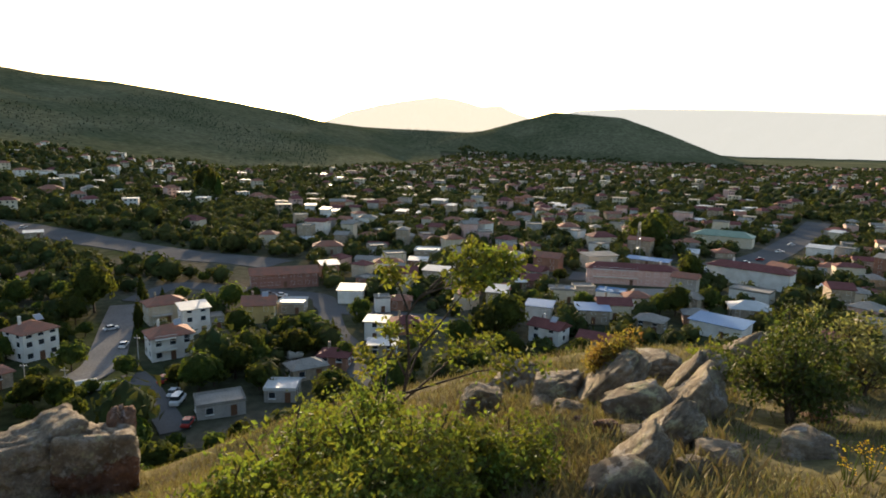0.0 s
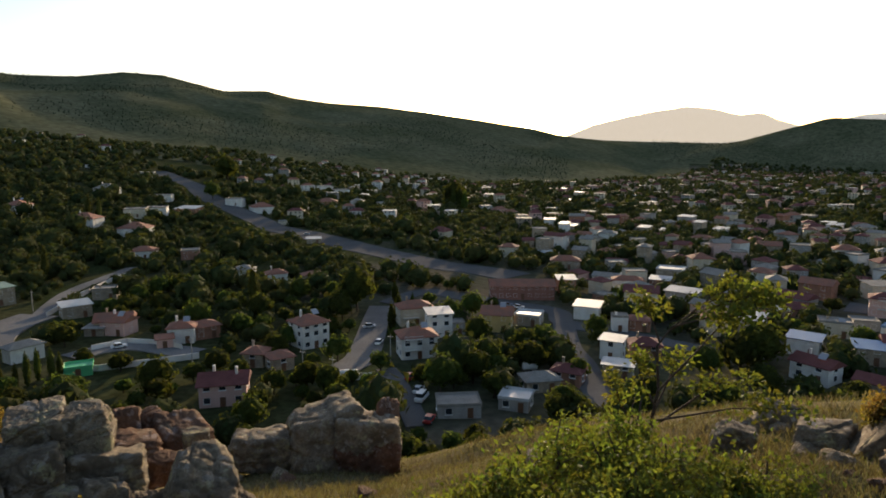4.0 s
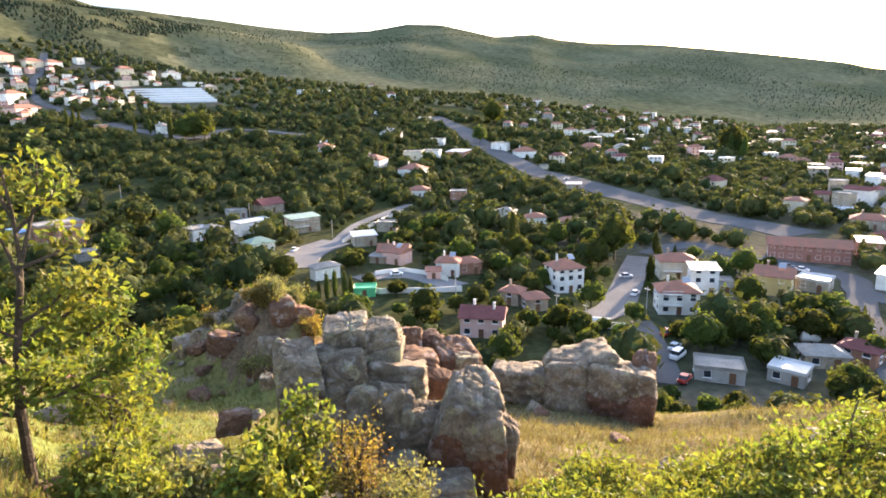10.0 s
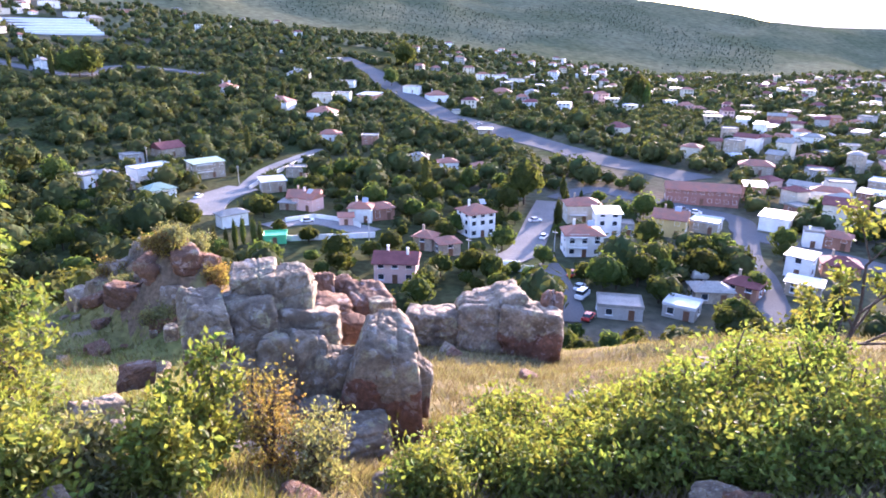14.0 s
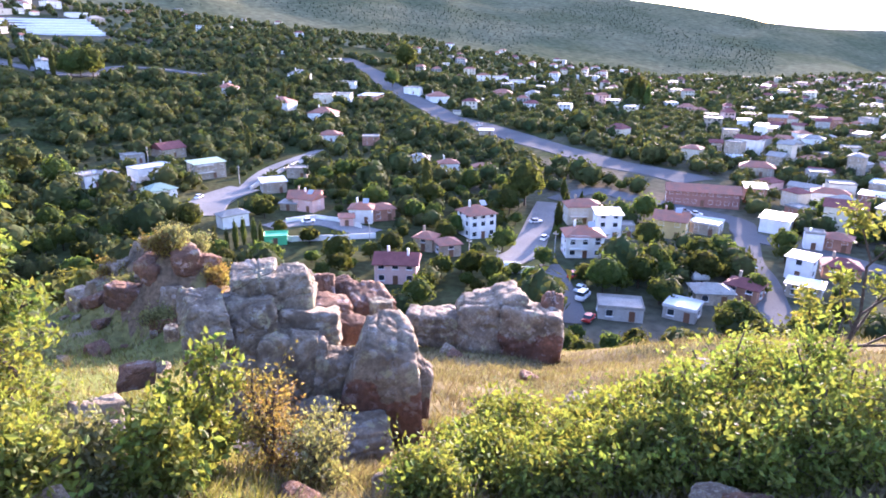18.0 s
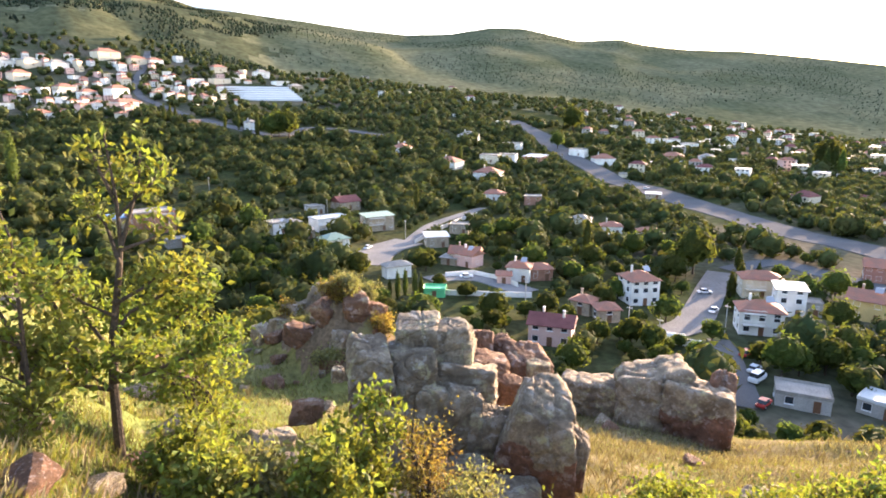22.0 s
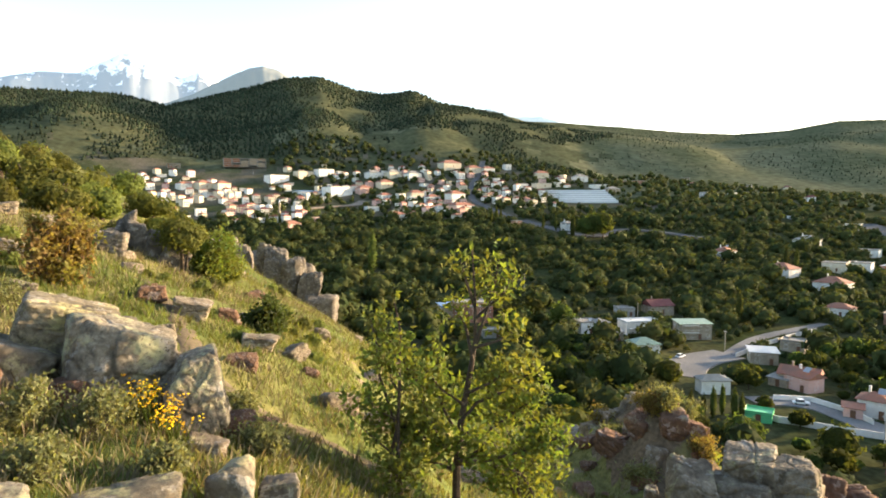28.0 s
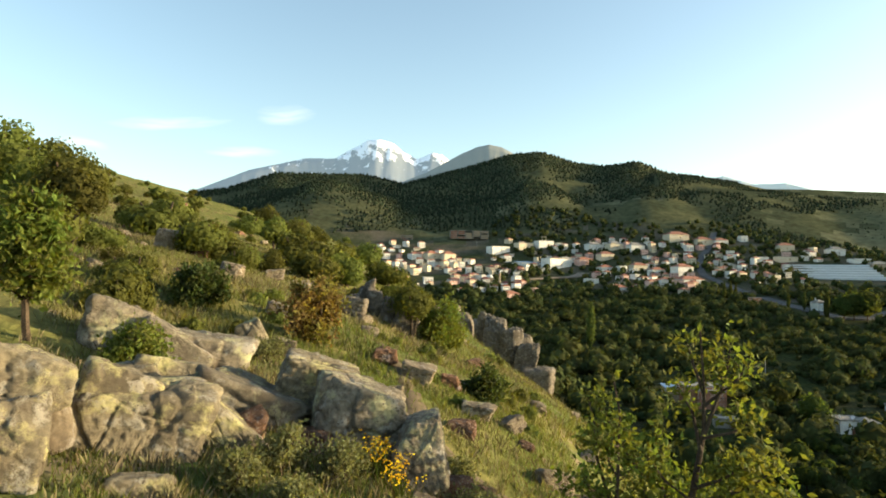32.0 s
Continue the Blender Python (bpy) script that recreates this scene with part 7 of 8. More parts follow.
# shrubs, young oaks and weeds
oak(-0.56, 3.96, 0.62, 0.95, 130, stems=5, clusters=6, leaf=0.046, spray=0.05, girth=0.026)
oak(0.08, 4.30, 0.80, 1.00, 131, stems=5, clusters=6, leaf=0.046, spray=0.05, girth=0.026)
oak(-1.40, 4.07, 0.50, 0.80, 132, stems=5, clusters=6, leaf=0.046, spray=0.05, girth=0.026)
oak(-1.86, 3.65, 0.40, 0.70, 133, stems=5, clusters=6, leaf=0.046, spray=0.05, girth=0.026)
oak(0.40, 4.58, 0.85, 1.00, 134, stems=5, clusters=6, leaf=0.046, spray=0.05, girth=0.026)
oak(-0.00, 5.80, 1.25, 1.10, 135, stems=5, clusters=6, leaf=0.046, spray=0.05, girth=0.026)
oak(-2.02, 3.10, 0.35, 0.60, 136, stems=5, clusters=6, leaf=0.046, spray=0.05, girth=0.026)
oak(-9.73, 6.87, 0.35, 0.50, 60, stems=4, clusters=6, leaf=0.04, spray=0.05, mat="leaf_pale", label="dry brownish shrub among the rocks")
oak(-9.31, 5.89, 0.33, 0.64, 61, stems=4, clusters=6, leaf=0.04, spray=0.05, mat="leaf_brown", label="dry brownish shrub among the rocks")
oak(-10.53, 5.97, 0.36, 0.65, 62, stems=4, clusters=6, leaf=0.04, spray=0.05, mat="leaf_pale", label="dry brownish shrub among the rocks")
oak(-9.75, 6.76, 0.23, 0.55, 63, stems=4, clusters=6, leaf=0.04, spray=0.05, mat="leaf_pale", label="dry brownish shrub among the rocks")
oak(-8.47, 6.33, 0.23, 0.52, 64, stems=4, clusters=6, leaf=0.04, spray=0.05, mat="leaf_brown", label="dry brownish shrub among the rocks")
oak(-9.18, 6.09, 0.28, 0.50, 65, stems=4, clusters=6, leaf=0.04, spray=0.05, mat="leaf_pale", label="dry brownish shrub among the rocks")
oak(-10.88, 6.08, 0.22, 0.49, 66, stems=4, clusters=6, leaf=0.04, spray=0.05, mat="leaf_pale", label="dry brownish shrub among the rocks")
oak(-11.46, 6.16, 0.34, 0.63, 67, stems=4, clusters=6, leaf=0.04, spray=0.05, mat="leaf_brown", label="dry brownish shrub among the rocks")
oak(-8.57, 5.27, 0.26, 0.56, 68, stems=4, clusters=6, leaf=0.04, spray=0.05, mat="leaf_pale", label="dry brownish shrub among the rocks")
oak(-3.83, -1.72, 0.3, 0.35, 110, stems=4, clusters=5, leaf=0.028, spray=0.03, girth=0.012, mat="leaf_pale", name="weed_clump", label="leafy weed clump among lichened boulders")
oak(-4.03, -1.35, 0.3, 0.4, 111, stems=4, clusters=5, leaf=0.028, spray=0.03, girth=0.012, mat="leaf_pale", name="weed_clump", label="leafy weed clump among lichened boulders")
oak(-3.46, -1.85, 0.25, 0.3, 114, stems=4, clusters=5, leaf=0.028, spray=0.03, girth=0.012, mat="leaf_pale", name="weed_clump", label="leafy weed clump among lichened boulders")
oak(-4.35, -0.43, 0.25, 0.4, 116, stems=4, clusters=5, leaf=0.028, spray=0.03, girth=0.012, mat="leaf_pale", name="weed_clump", label="leafy weed clump among lichened boulders")
oak(-5.16, -0.63, 0.2, 0.3, 117, stems=4, clusters=5, leaf=0.028, spray=0.03, girth=0.012, mat="leaf_pale", name="weed_clump", label="leafy weed clump among lichened boulders")
oak(-3.40, -1.51, 0.2, 0.3, 118, stems=4, clusters=5, leaf=0.028, spray=0.03, girth=0.012, mat="leaf_pale", name="weed_clump", label="leafy weed clump among lichened boulders")
oak(-7.07, -3.00, 0.25, 0.5, 119, stems=4, clusters=5, leaf=0.028, spray=0.03, girth=0.012, mat="leaf_pale", name="weed_clump", label="leafy weed clump among lichened boulders")
oak(-3.53, -0.94, 0.2, 0.3, 120, stems=4, clusters=5, leaf=0.028, spray=0.03, girth=0.012, mat="leaf_pale", name="weed_clump", label="leafy weed clump among lichened boulders")
oak(-0.43, 4.88, 1.15, 1.20, 4, stems=5, clusters=7, leaf=0.048, spray=0.05, girth=0.03)
oak(0.14, 5.20, 1.20, 1.20, 5, stems=5, clusters=7, leaf=0.048, spray=0.05, girth=0.03)
oak(-0.82, 4.42, 0.95, 1.00, 6, stems=5, clusters=7, leaf=0.048, spray=0.05, girth=0.03)
oak(-1.35, 4.71, 0.72, 0.80, 7, stems=5, clusters=7, leaf=0.048, spray=0.05, girth=0.03)
oak(-2.11, 4.53, 0.72, 0.85, 8, stems=5, clusters=7, leaf=0.048, spray=0.05, girth=0.03)
oak(0.63, 5.16, 0.80, 1.00, 9, stems=5, clusters=7, leaf=0.048, spray=0.05, girth=0.03)
oak(-0.32, 6.19, 1.00, 1.20, 17, stems=5, clusters=7, leaf=0.048, spray=0.05, girth=0.03)
oak(-2.28, 4.11, 0.50, 0.60, 18, stems=5, clusters=7, leaf=0.048, spray=0.05, girth=0.03)
oak(-0.94, 3.78, 0.55, 0.80, 37, stems=5, clusters=7, leaf=0.048, spray=0.05, girth=0.03)
oak(-0.14, 4.10, 0.62, 0.90, 39, stems=5, clusters=7, leaf=0.048, spray=0.05, girth=0.03)
oak(1.10, 5.18, 0.60, 0.90, 40, stems=5, clusters=7, leaf=0.048, spray=0.05, girth=0.03)
oak(-1.36, 3.55, 0.40, 0.60, 38, stems=5, clusters=7, leaf=0.048, spray=0.05, girth=0.03)
oak(-3.40, 1.24, 0.5, 0.6, 44, stems=3, clusters=8, leaf=0.05, mat="leaf_near")
oak(-3.49, 1.57, 0.45, 0.5, 45, stems=3, clusters=8, leaf=0.05, mat="leaf_pale")
oak(-4.20, 1.38, 0.6, 0.7, 46, stems=3, clusters=8, leaf=0.05, mat="leaf_near")
oak(-4.75, 0.62, 1.67, 0.97, 2, stems=2, clusters=8, leaf=0.055, lean=(-0.05, -0.1), mat="leaf_near")
oak(-5.35, 1.90, 1.67, 1.23, 3, stems=3, clusters=8, mat="leaf_near")
oak(3.10, 8.32, 0.88, 0.70, 12, stems=4, clusters=9, mat="leaf_brown")
oak(4.42, 6.66, 1.12, 1.32, 13, stems=5, clusters=10, mat="leaf_dark", label="dense dark green juniper bush in the grass")
oak(5.75, 8.42, 1.04, 1.16, 14, stems=4, clusters=7, mat="leaf_pale", label="pale grey-green olive-like shrub")
oak(6.23, 7.87, 0.92, 1.31, 15, stems=4, clusters=7, mat="leaf_pale", label="pale grey-green olive-like shrub")
oak(5.01, 9.33, 0.44, 0.65, 16, stems=4, clusters=6)
oak(-3.51, 2.39, 1.02, 0.61, 19, stems=2, clusters=10, leaf=0.06)
oak(-3.14, 2.71, 1.03, 0.56, 20, stems=3, clusters=8, leaf=0.03, mat="leaf_brown", label="dry brownish shrub before the boulders")
oak(-2.88, 2.92, 0.64, 0.61, 21, stems=3, clusters=8, leaf=0.035, mat="leaf_pale")
oak(-3.09, 1.85, 0.65, 0.53, 22, stems=3, clusters=8)
oak(-4.89, -4.35, 1.33, 0.80, 27, stems=1, clusters=16, leaf=0.07, spray=0.06, name="young_oak", label="young oak with bright yellow-green leaves", category="tree", low=0.35)
oak(-8.88, -3.00, 1.02, 1.02, 28, stems=3, clusters=9, leaf=0.07, mat="leaf_brown", label="thin leaning small oak with sparse leaves")
oak(-9.94, -0.47, 0.61, 0.74, 29, stems=4, clusters=8, leaf=0.07, mat="leaf_dark")
oak(-8.68, -4.63, 0.62, 0.84, 30, stems=4, clusters=9, leaf=0.08, mat="leaf_dark")
oak(-15.37, -1.64, 1.13, 1.26, 31, stems=4, clusters=9, leaf=0.1, spray=0.1)
oak(-5.14, -3.51, 0.45, 0.56, 33, stems=3, clusters=8, leaf=0.05)

# bushes and small oaks farther along the slope


def bush_proto(name, label, seed, mat, leaves, size, stretch, trunk_h):
    root = new(name)
    bm = bmesh.new()
    for k in range(3):
        q = k * 2.1 + seed
        tube(bm, [(0, 0, -0.3), (0.2 * math.cos(q), 0.2 * math.sin(q), trunk_h + 0.2), (0.5 * math.cos(q), 0.5 * math.sin(q), trunk_h + 0.8)], [0.09, 0.06, 0.02], 5)
    part("trunk", bm, M["bark"], root)
    rng = np.random.default_rng(seed)
    vs, fs, base = [], [], 0
    for k in range(8):
        r = rng.uniform(0.34, 0.6)
        q = k * 2.4 + rng.uniform(-0.5, 0.5)
        o = (1 - r) * (0.25 + 0.85 * rng.random())
        v, f = crown_arrays(seed * 10 + k, leaves // 8, size / r, stretch * rng.uniform(0.8, 1.25), False, level=1, core=0.5)
        vs.append(v * r + (o * math.cos(q), o * math.sin(q), trunk_h + stretch * (0.4 * r + rng.uniform(0.15, 0.75) * (1.1 - o))))
        fs.append(f + base)
        base += len(v)
    mesh_object("crown", np.concatenate(vs), np.concatenate(fs), M[mat], root)
    return tagged(root, label, "bush", "bushes of the hillside")


BUSH = [
    bush_proto("bush", "rounded green bush on the dry slope", 51, "leaf_bush", 900, 0.11, 0.85, 0.1),
    bush_proto("bush", "spreading olive-green oak bush on the slope", 52, "leaf_bush", 900, 0.115, 0.75, 0.1),
    bush_proto("small_oak", "small oak tree with an open crown", 53, "leaf_bush", 1000, 0.11, 0.95, 0.9),
    bush_proto("bush", "rounded green bush on the dry slope", 54, "leaf_bush", 3200, 0.05, 0.85, 0.1),
    bush_proto("bush", "spreading olive-green oak bush on the slope", 55, "leaf_bush", 3200, 0.05, 0.75, 0.1),
    bush_proto("small_oak", "small oak tree with an open crown", 56, "leaf_bush", 3600, 0.048, 0.95, 0.9),
]
BUSH_USED = set()


def bush(kind, x, y, scale):
    m = pose(x, y, ground_at(x, y) - 0.08, 0, 0, (x * 53 + y * 17) % 360) @ Matrix.Diagonal((scale, scale, scale, 1))
    if kind not in BUSH_USED:
        BUSH_USED.add(kind)
        BUSH[kind].matrix_world = m
        return BUSH[kind]
    ob = copy_thing(BUSH[kind], m)
    ob.scale = (scale, scale, scale)
    return ob


# bushes of the upper slope
bush(3, -10.2, -8.6, 0.75)
bush(3, -13.3, -10.7, 1.30)
bush(5, -12.3, -9.3, 0.97)
bush(4, -21.2, -17.6, 1.86)
bush(3, -31.6, -24.0, 2.33)
bush(4, -25.5, -18.1, 1.41)
bush(3, -38.3, -32.5, 2.73)
bush(4, -9.9, -8.2, 0.86)
bush(5, -11.6, -8.7, 0.78)
bush(3, -10.9, -9.5, 0.78)
bush(4, -12.0, -8.5, 0.59)
bush(4, -20.6, -11.9, 1.39)
bush(3, -6.6, -4.6, 0.51)
bush(4, -9.0, -5.9, 0.53)
bush(3, -9.1, -4.8, 0.40)
bush(4, -16.3, -7.3, 0.68)
bush(3, -18.8, -7.3, 0.64)
bush(4, -20.2, -6.4, 1.05)
bush(3, -26.2, -7.0, 1.10)
bush(4, -54.6, -11.7, 2.01)
bush(5, -14.6, -2.3, 0.64)
bush(3, -15.7, -1.6, 0.61)
bush(4, -17.3, -3.1, 0.56)
bush(3, -78.8, -30.2, 2.28)
bush(4, -64.5, -21.6, 1.84)
bush(3, -66.1, -19.7, 1.55)
bush(4, -19.3, -10.3, 0.59)
bush(3, -22.3, -10.5, 0.67)
bush(4, -14.1, -3.9, 0.40)
bush(3, -10.5, -0.5, 0.37)
bush(4, -11.7, -0.3, 0.33)
bush(4, -17.4, -4.1, 0.65)
bush(3, -10.7, -7.3, 0.35)
bush(4, -11.4, -5.0, 0.28)
bush(3, -8.5, -5.6, 0.41)
bush(4, -17.0, -8.8, 1.03)
bush(3, -17.5, -8.3, 0.78)
bush(4, -17.7, -7.8, 0.69)
bush(3, -24.5, -8.3, 1.28)
bush(4, -24.5, -7.2, 1.26)
bush(3, -21.9, -5.7, 1.02)
bush(4, -27.3, -5.2, 1.13)
bush(3, -37.0, -20.4, 1.14)
bush(4, -45.4, -18.8, 1.54)
bush(3, -49.1, -18.3, 1.65)
bush(4, -70.7, -23.1, 2.01)
bush_rng = random.Random(77)
for k in range(170):
    bearing, r = bush_rng.uniform(94, 130), 22 + 190 * bush_rng.random() ** 1.3
    x, y = -r * math.sin(radians(bearing)), r * math.cos(radians(bearing))
    if vnoise(x / 22, y / 22, 44) > -0.1 and r < float(np.interp(bearing, BEARING, BROW)) * 0.95:
        bush(bush_rng.choice((0, 0, 1, 1, 2)), x, y, bush_rng.uniform(0.28, 0.62) * (1 + r / 180))
for k in range(260):
    bearing, r = bush_rng.uniform(88, 130), 7 + 60 * bush_rng.random() ** 1.2
    x, y = -r * math.sin(radians(bearing)), r * math.cos(radians(bearing))
    if vnoise(x / 6, y / 6, 48) > -0.05 and r < float(np.interp(bearing, BEARING, BROW)) * 0.95 and all((x - a) ** 2 + (y - b) ** 2 > c * c for a, b, c in ROCKS):
        bush(bush_rng.choice((0, 1)), x, y, bush_rng.uniform(0.07, 0.2) * (1 + r / 26))
for k in range(60):
    bearing = bush_rng.uniform(40, 84)
    r = float(np.interp(bearing, BEARING, BROW)) + bush_rng.uniform(1, 22)
    x, y = -r * math.sin(radians(bearing)), r * math.cos(radians(bearing))
    bush(bush_rng.choice((0, 1, 1)), x, y, bush_rng.uniform(0.5, 1.3))

# grass: tufts of bent blades, thick near the path, thin over stony ground
grass_rng = np.random.default_rng(9)


def grass(name, label, mat, count, height, seed, near, far_, az0, az1):
    az = grass_rng.uniform(az0, az1, count)
    r = near * (far_ / near) ** (grass_rng.random(count) ** 0.85)
    x, y = -r * np.sin(np.radians(az)), r * np.cos(np.radians(az))
    ok = (vnoise(x / 1.3, y / 1.3, seed) + 0.6 * vnoise(x / 5, y / 5, seed + 1) > -0.45) & (r < np.interp(az, BEARING, BROW) + 6)
    for a, b, c in ROCKS:
        ok &= (x - a) ** 2 + (y - b) ** 2 > (0.75 * c) ** 2
    line, width = ROADS[-1]
    for a, b in line:
        ok &= (x - a) ** 2 + (y - b) ** 2 > (width * 0.55) ** 2
    x, y, r = x[ok], y[ok], r[ok]
    z = terrain(x, y) - 0.01
    blades = 7
    n = len(x) * blades
    bx = np.repeat(x, blades) + grass_rng.normal(size=n) * 0.06 * (1 + np.repeat(r, blades) / 10)
    by = np.repeat(y, blades) + grass_rng.normal(size=n) * 0.06 * (1 + np.repeat(r, blades) / 10)
    bz = terrain(bx, by) - 0.01
    h = height * grass_rng.uniform(0.45, 1.3, n) * np.repeat(0.7 + 0.5 * (vnoise(x / 2.2, y / 2.2, seed + 3) + 1) / 2, blades)
    q = grass_rng.uniform(0, math.tau, n)
    bend = h * grass_rng.uniform(0.1, 0.65, n)
    w = 0.0019 * (1 + np.repeat(r, blades) / 6)
    base = np.stack([bx, by, bz], -1)
    side = np.stack([np.cos(q + 1.57) * w, np.sin(q + 1.57) * w, 0 * w], -1)
    ahead = np.stack([np.cos(q) * bend, np.sin(q) * bend, h], -1)
    v = np.stack([base - side, base + side, base + ahead * (0.4, 0.4, 0.62) + side * 0.7, base + ahead], 1).reshape(-1, 3)
    k = np.arange(n)[:, None] * 4
    f = np.concatenate([k + (0, 1, 2), k + (0, 2, 3)], 1).reshape(-1, 3)
    me = bpy.data.meshes.new(name)
    me.vertices.add(len(v))
    me.vertices.foreach_set("co", v.astype(np.float32).ravel())
    me.loops.add(f.size)
    me.loops.foreach_set("vertex_index", f.astype(np.int32).ravel())
    me.polygons.add(len(f))
    me.polygons.foreach_set("loop_start", np.arange(0, f.size, 3, dtype=np.int32))
    me.update(calc_edges=True)
    me.materials.append(mat)
    return tagged(new(name, me), label, "grass", kind="stuff")


for x_ in np.linspace(0, 1, 8):
    ROCKS.append((-8.3 - 0.978 * 4.4 * x_, 6.2 + 0.21 * 4.4 * x_, 1.6))
grass("grass", "short yellow-green grass of the slope", M["blades"], 9000, 0.07, 3, 1.7, 30, -45, 48)
grass("grass", "short yellow-green grass of the slope", M["blades"], 26000, 0.07, 4, 1.7, 34, 48, 132)
grass("straw", "dry straw-coloured grass stalks", M["straw"], 14000, 0.105, 8, 1.9, 30, -45, 50)
grass("straw", "dry straw-coloured grass stalks", M["straw"], 9000, 0.105, 9, 1.9, 38, 50, 132)
grass("straw_tufts", "clumps of longer straw on the slope below the boulders", M["straw"], 4000, 0.16, 19, 4, 17, -30, 52)
grass("hill_tufts", "clumps of longer green grass over the slope", M["blades"], 4000, 0.15, 17, 7, 45, 78, 130)
grass("hill_grass", "tall dry grass along the slope", M["straw"], 9000, 0.15, 13, 12, 120, 80, 132)
grass("grass", "short yellow-green grass of the slope", M["blades"], 3000, 0.06, 21, 0.5, 18, 132, 315)


def grass_tuft(x, y, height, count, mat, seed):
    """A tuft of long arching blades from one root."""
    rng = np.random.default_rng(seed)
    q, h = rng.uniform(0, math.tau, count), height * rng.uniform(0.5, 1.1, count)
    out = h * rng.uniform(0.15, 0.75, count)
    way, side = np.stack([np.cos(q), np.sin(q)], -1), np.stack([-np.sin(q), np.cos(q)], -1) * 0.0035
    foot = way * rng.uniform(0, 0.05, (count, 1)) * (height / 0.3)
    v, f = [], []
    for k in range(count):
        for t, wide in ((0, 1), (0.4, 0.9), (0.75, 0.6), (1, 0)):
            p = foot[k] + way[k] * out[k] * t**1.7
            z = h[k] * (t - 0.22 * t**3) - 0.02
            v += [(p[0] - side[k][0] * wide, p[1] - side[k][1] * wide, z), (p[0] + side[k][0] * wide, p[1] + side[k][1] * wide, z)]
        f += [(8 * k + 2 * j, 8 * k + 2 * j + 1, 8 * k + 2 * j + 3, 8 * k + 2 * j + 2) for j in range(3)]
    ob = mesh_object("grass_tuft", v, f, M[mat])
    ob.location = (x, y, ground_at(x, y))
    return tagged(ob, "tuft of long dry grass on the slope" if mat == "straw" else "tuft of long green grass on the slope", "grass", "grass tufts")


tuft_rng = random.Random(91)
for k in range(260):
    bearing, r = tuft_rng.uniform(-30, 128), 2.3 + 9 * tuft_rng.random() ** 1.3
    x, y = -r * math.sin(radians(bearing)), r * math.cos(radians(bearing))
    if all((x - a) ** 2 + (y - b) ** 2 > (0.9 * c) ** 2 for a, b, c in ROCKS):
        grass_tuft(x, y, tuft_rng.uniform(0.10, 0.26), 34, "straw" if tuft_rng.random() < (0.75 if bearing < 50 else 0.45) else "blades", k)


def flowering_plant(x, y, seed, height=0.28):
    """A clump of thin stalks with yellow flower heads."""
    rng = np.random.default_rng(seed)
    root = new("flowering_plant")
    root.location = (x, y, ground_at(x, y) - 0.02)
    bm, heads = bmesh.new(), bmesh.new()
    for k in range(11):
        q, o = rng.uniform(0, math.tau), rng.uniform(0.02, 0.15)
        tip = (math.cos(q) * o, math.sin(q) * o, height * rng.uniform(0.6, 1.1))
        tube(bm, [(tip[0] * 0.2, tip[1] * 0.2, 0), (tip[0] * 0.6, tip[1] * 0.6, tip[2] * 0.6), tip], [0.004, 0.003, 0.002], 4)
        for j in range(5):
            bmesh.ops.create_icosphere(heads, subdivisions=1, radius=rng.uniform(0.005, 0.010), matrix=Matrix.Translation(Vector(tip) + Vector(rng.normal(size=3) * 0.018)) @ Matrix.Diagonal((1, 1, 0.6, 1)))
    part("stem_clump", bm, M["leaf_near"], root)
    tagged(part("blossom", heads, M["flower"], root, "small yellow flower heads"), kind="stuff")
    return tagged(root, "clump of yellow wild flowers in dry grass", "flowers", "yellow wild flowers")


# wild flowers
flowering_plant(-4.22, -1.13, 1)
flowering_plant(-4.12, -1.02, 2)
flowering_plant(-4.25, -1.21, 3)
flowering_plant(3.85, 4.84, 4)
flowering_plant(3.67, 4.83, 5)
flowering_plant(-4.33, -1.14, 6)
flowering_plant(-3.99, -0.92, 7)
flowering_plant(-3.98, -0.94, 8)

# ---- the mosque, the building site, greenhouses, masts and cars ----


def minaret(x, y, height):
    root = new("minaret")
    root.location = (x, y, ground_at(x, y) - 0.3)
    bm = bmesh.new()
    tube(bm, [(0, 0, 0), (0, 0, height * 0.2), (0, 0, height * 0.22), (0, 0, height * 0.75)], [1.5, 1.5, 1.05, 0.95], 10)
    part("shaft", bm, M["stone"], root)
    bm = bmesh.new()
    tube(bm, [(0, 0, height * 0.6), (0, 0, height * 0.64), (0, 0, height * 0.69)], [1.0, 1.7, 1.75], 12)
    part("balcony", bm, M["stone"], root)
    bm = bmesh.new()
    tube(bm, [(0, 0, height * 0.75), (0, 0, height * 0.76), (0, 0, height)], [0.95, 1.2, 0.05], 12)
    part("spire", bm, M["metal"], root, "grey lead-covered spire")
    return tagged(root, "slender stone minaret rising over the village roofs", "minaret")


def mosque(x, y, turn, w):
    root = new("mosque")
    root.matrix_world = pose(x, y, ground_at(x, y) - 0.5, 0, 0, turn)
    part("wall", box_bm(w, w, -1, 6.0), M["stone"], root)
    bm = bmesh.new()
    bmesh.ops.create_uvsphere(bm, u_segments=20, v_segments=10, radius=w * 0.4, matrix=Matrix.Translation((0, 0, 6.6)) @ Matrix.Diagonal((1, 1, 0.85, 1)))
    part("dome", bm, M["sheet"], root, "pale metal dome")
    part("cornice", box_bm(w + 0.6, w + 0.6, 6.0, 6.5), M["stone"], root)
    for k in range(3):
        link("window", window_mesh(1.3, 1.25), root, pose((k - 1) * w * 0.3, -w / 2 - 0.01, 3.4))
    return tagged(root, "small domed stone mosque in the village", "mosque")


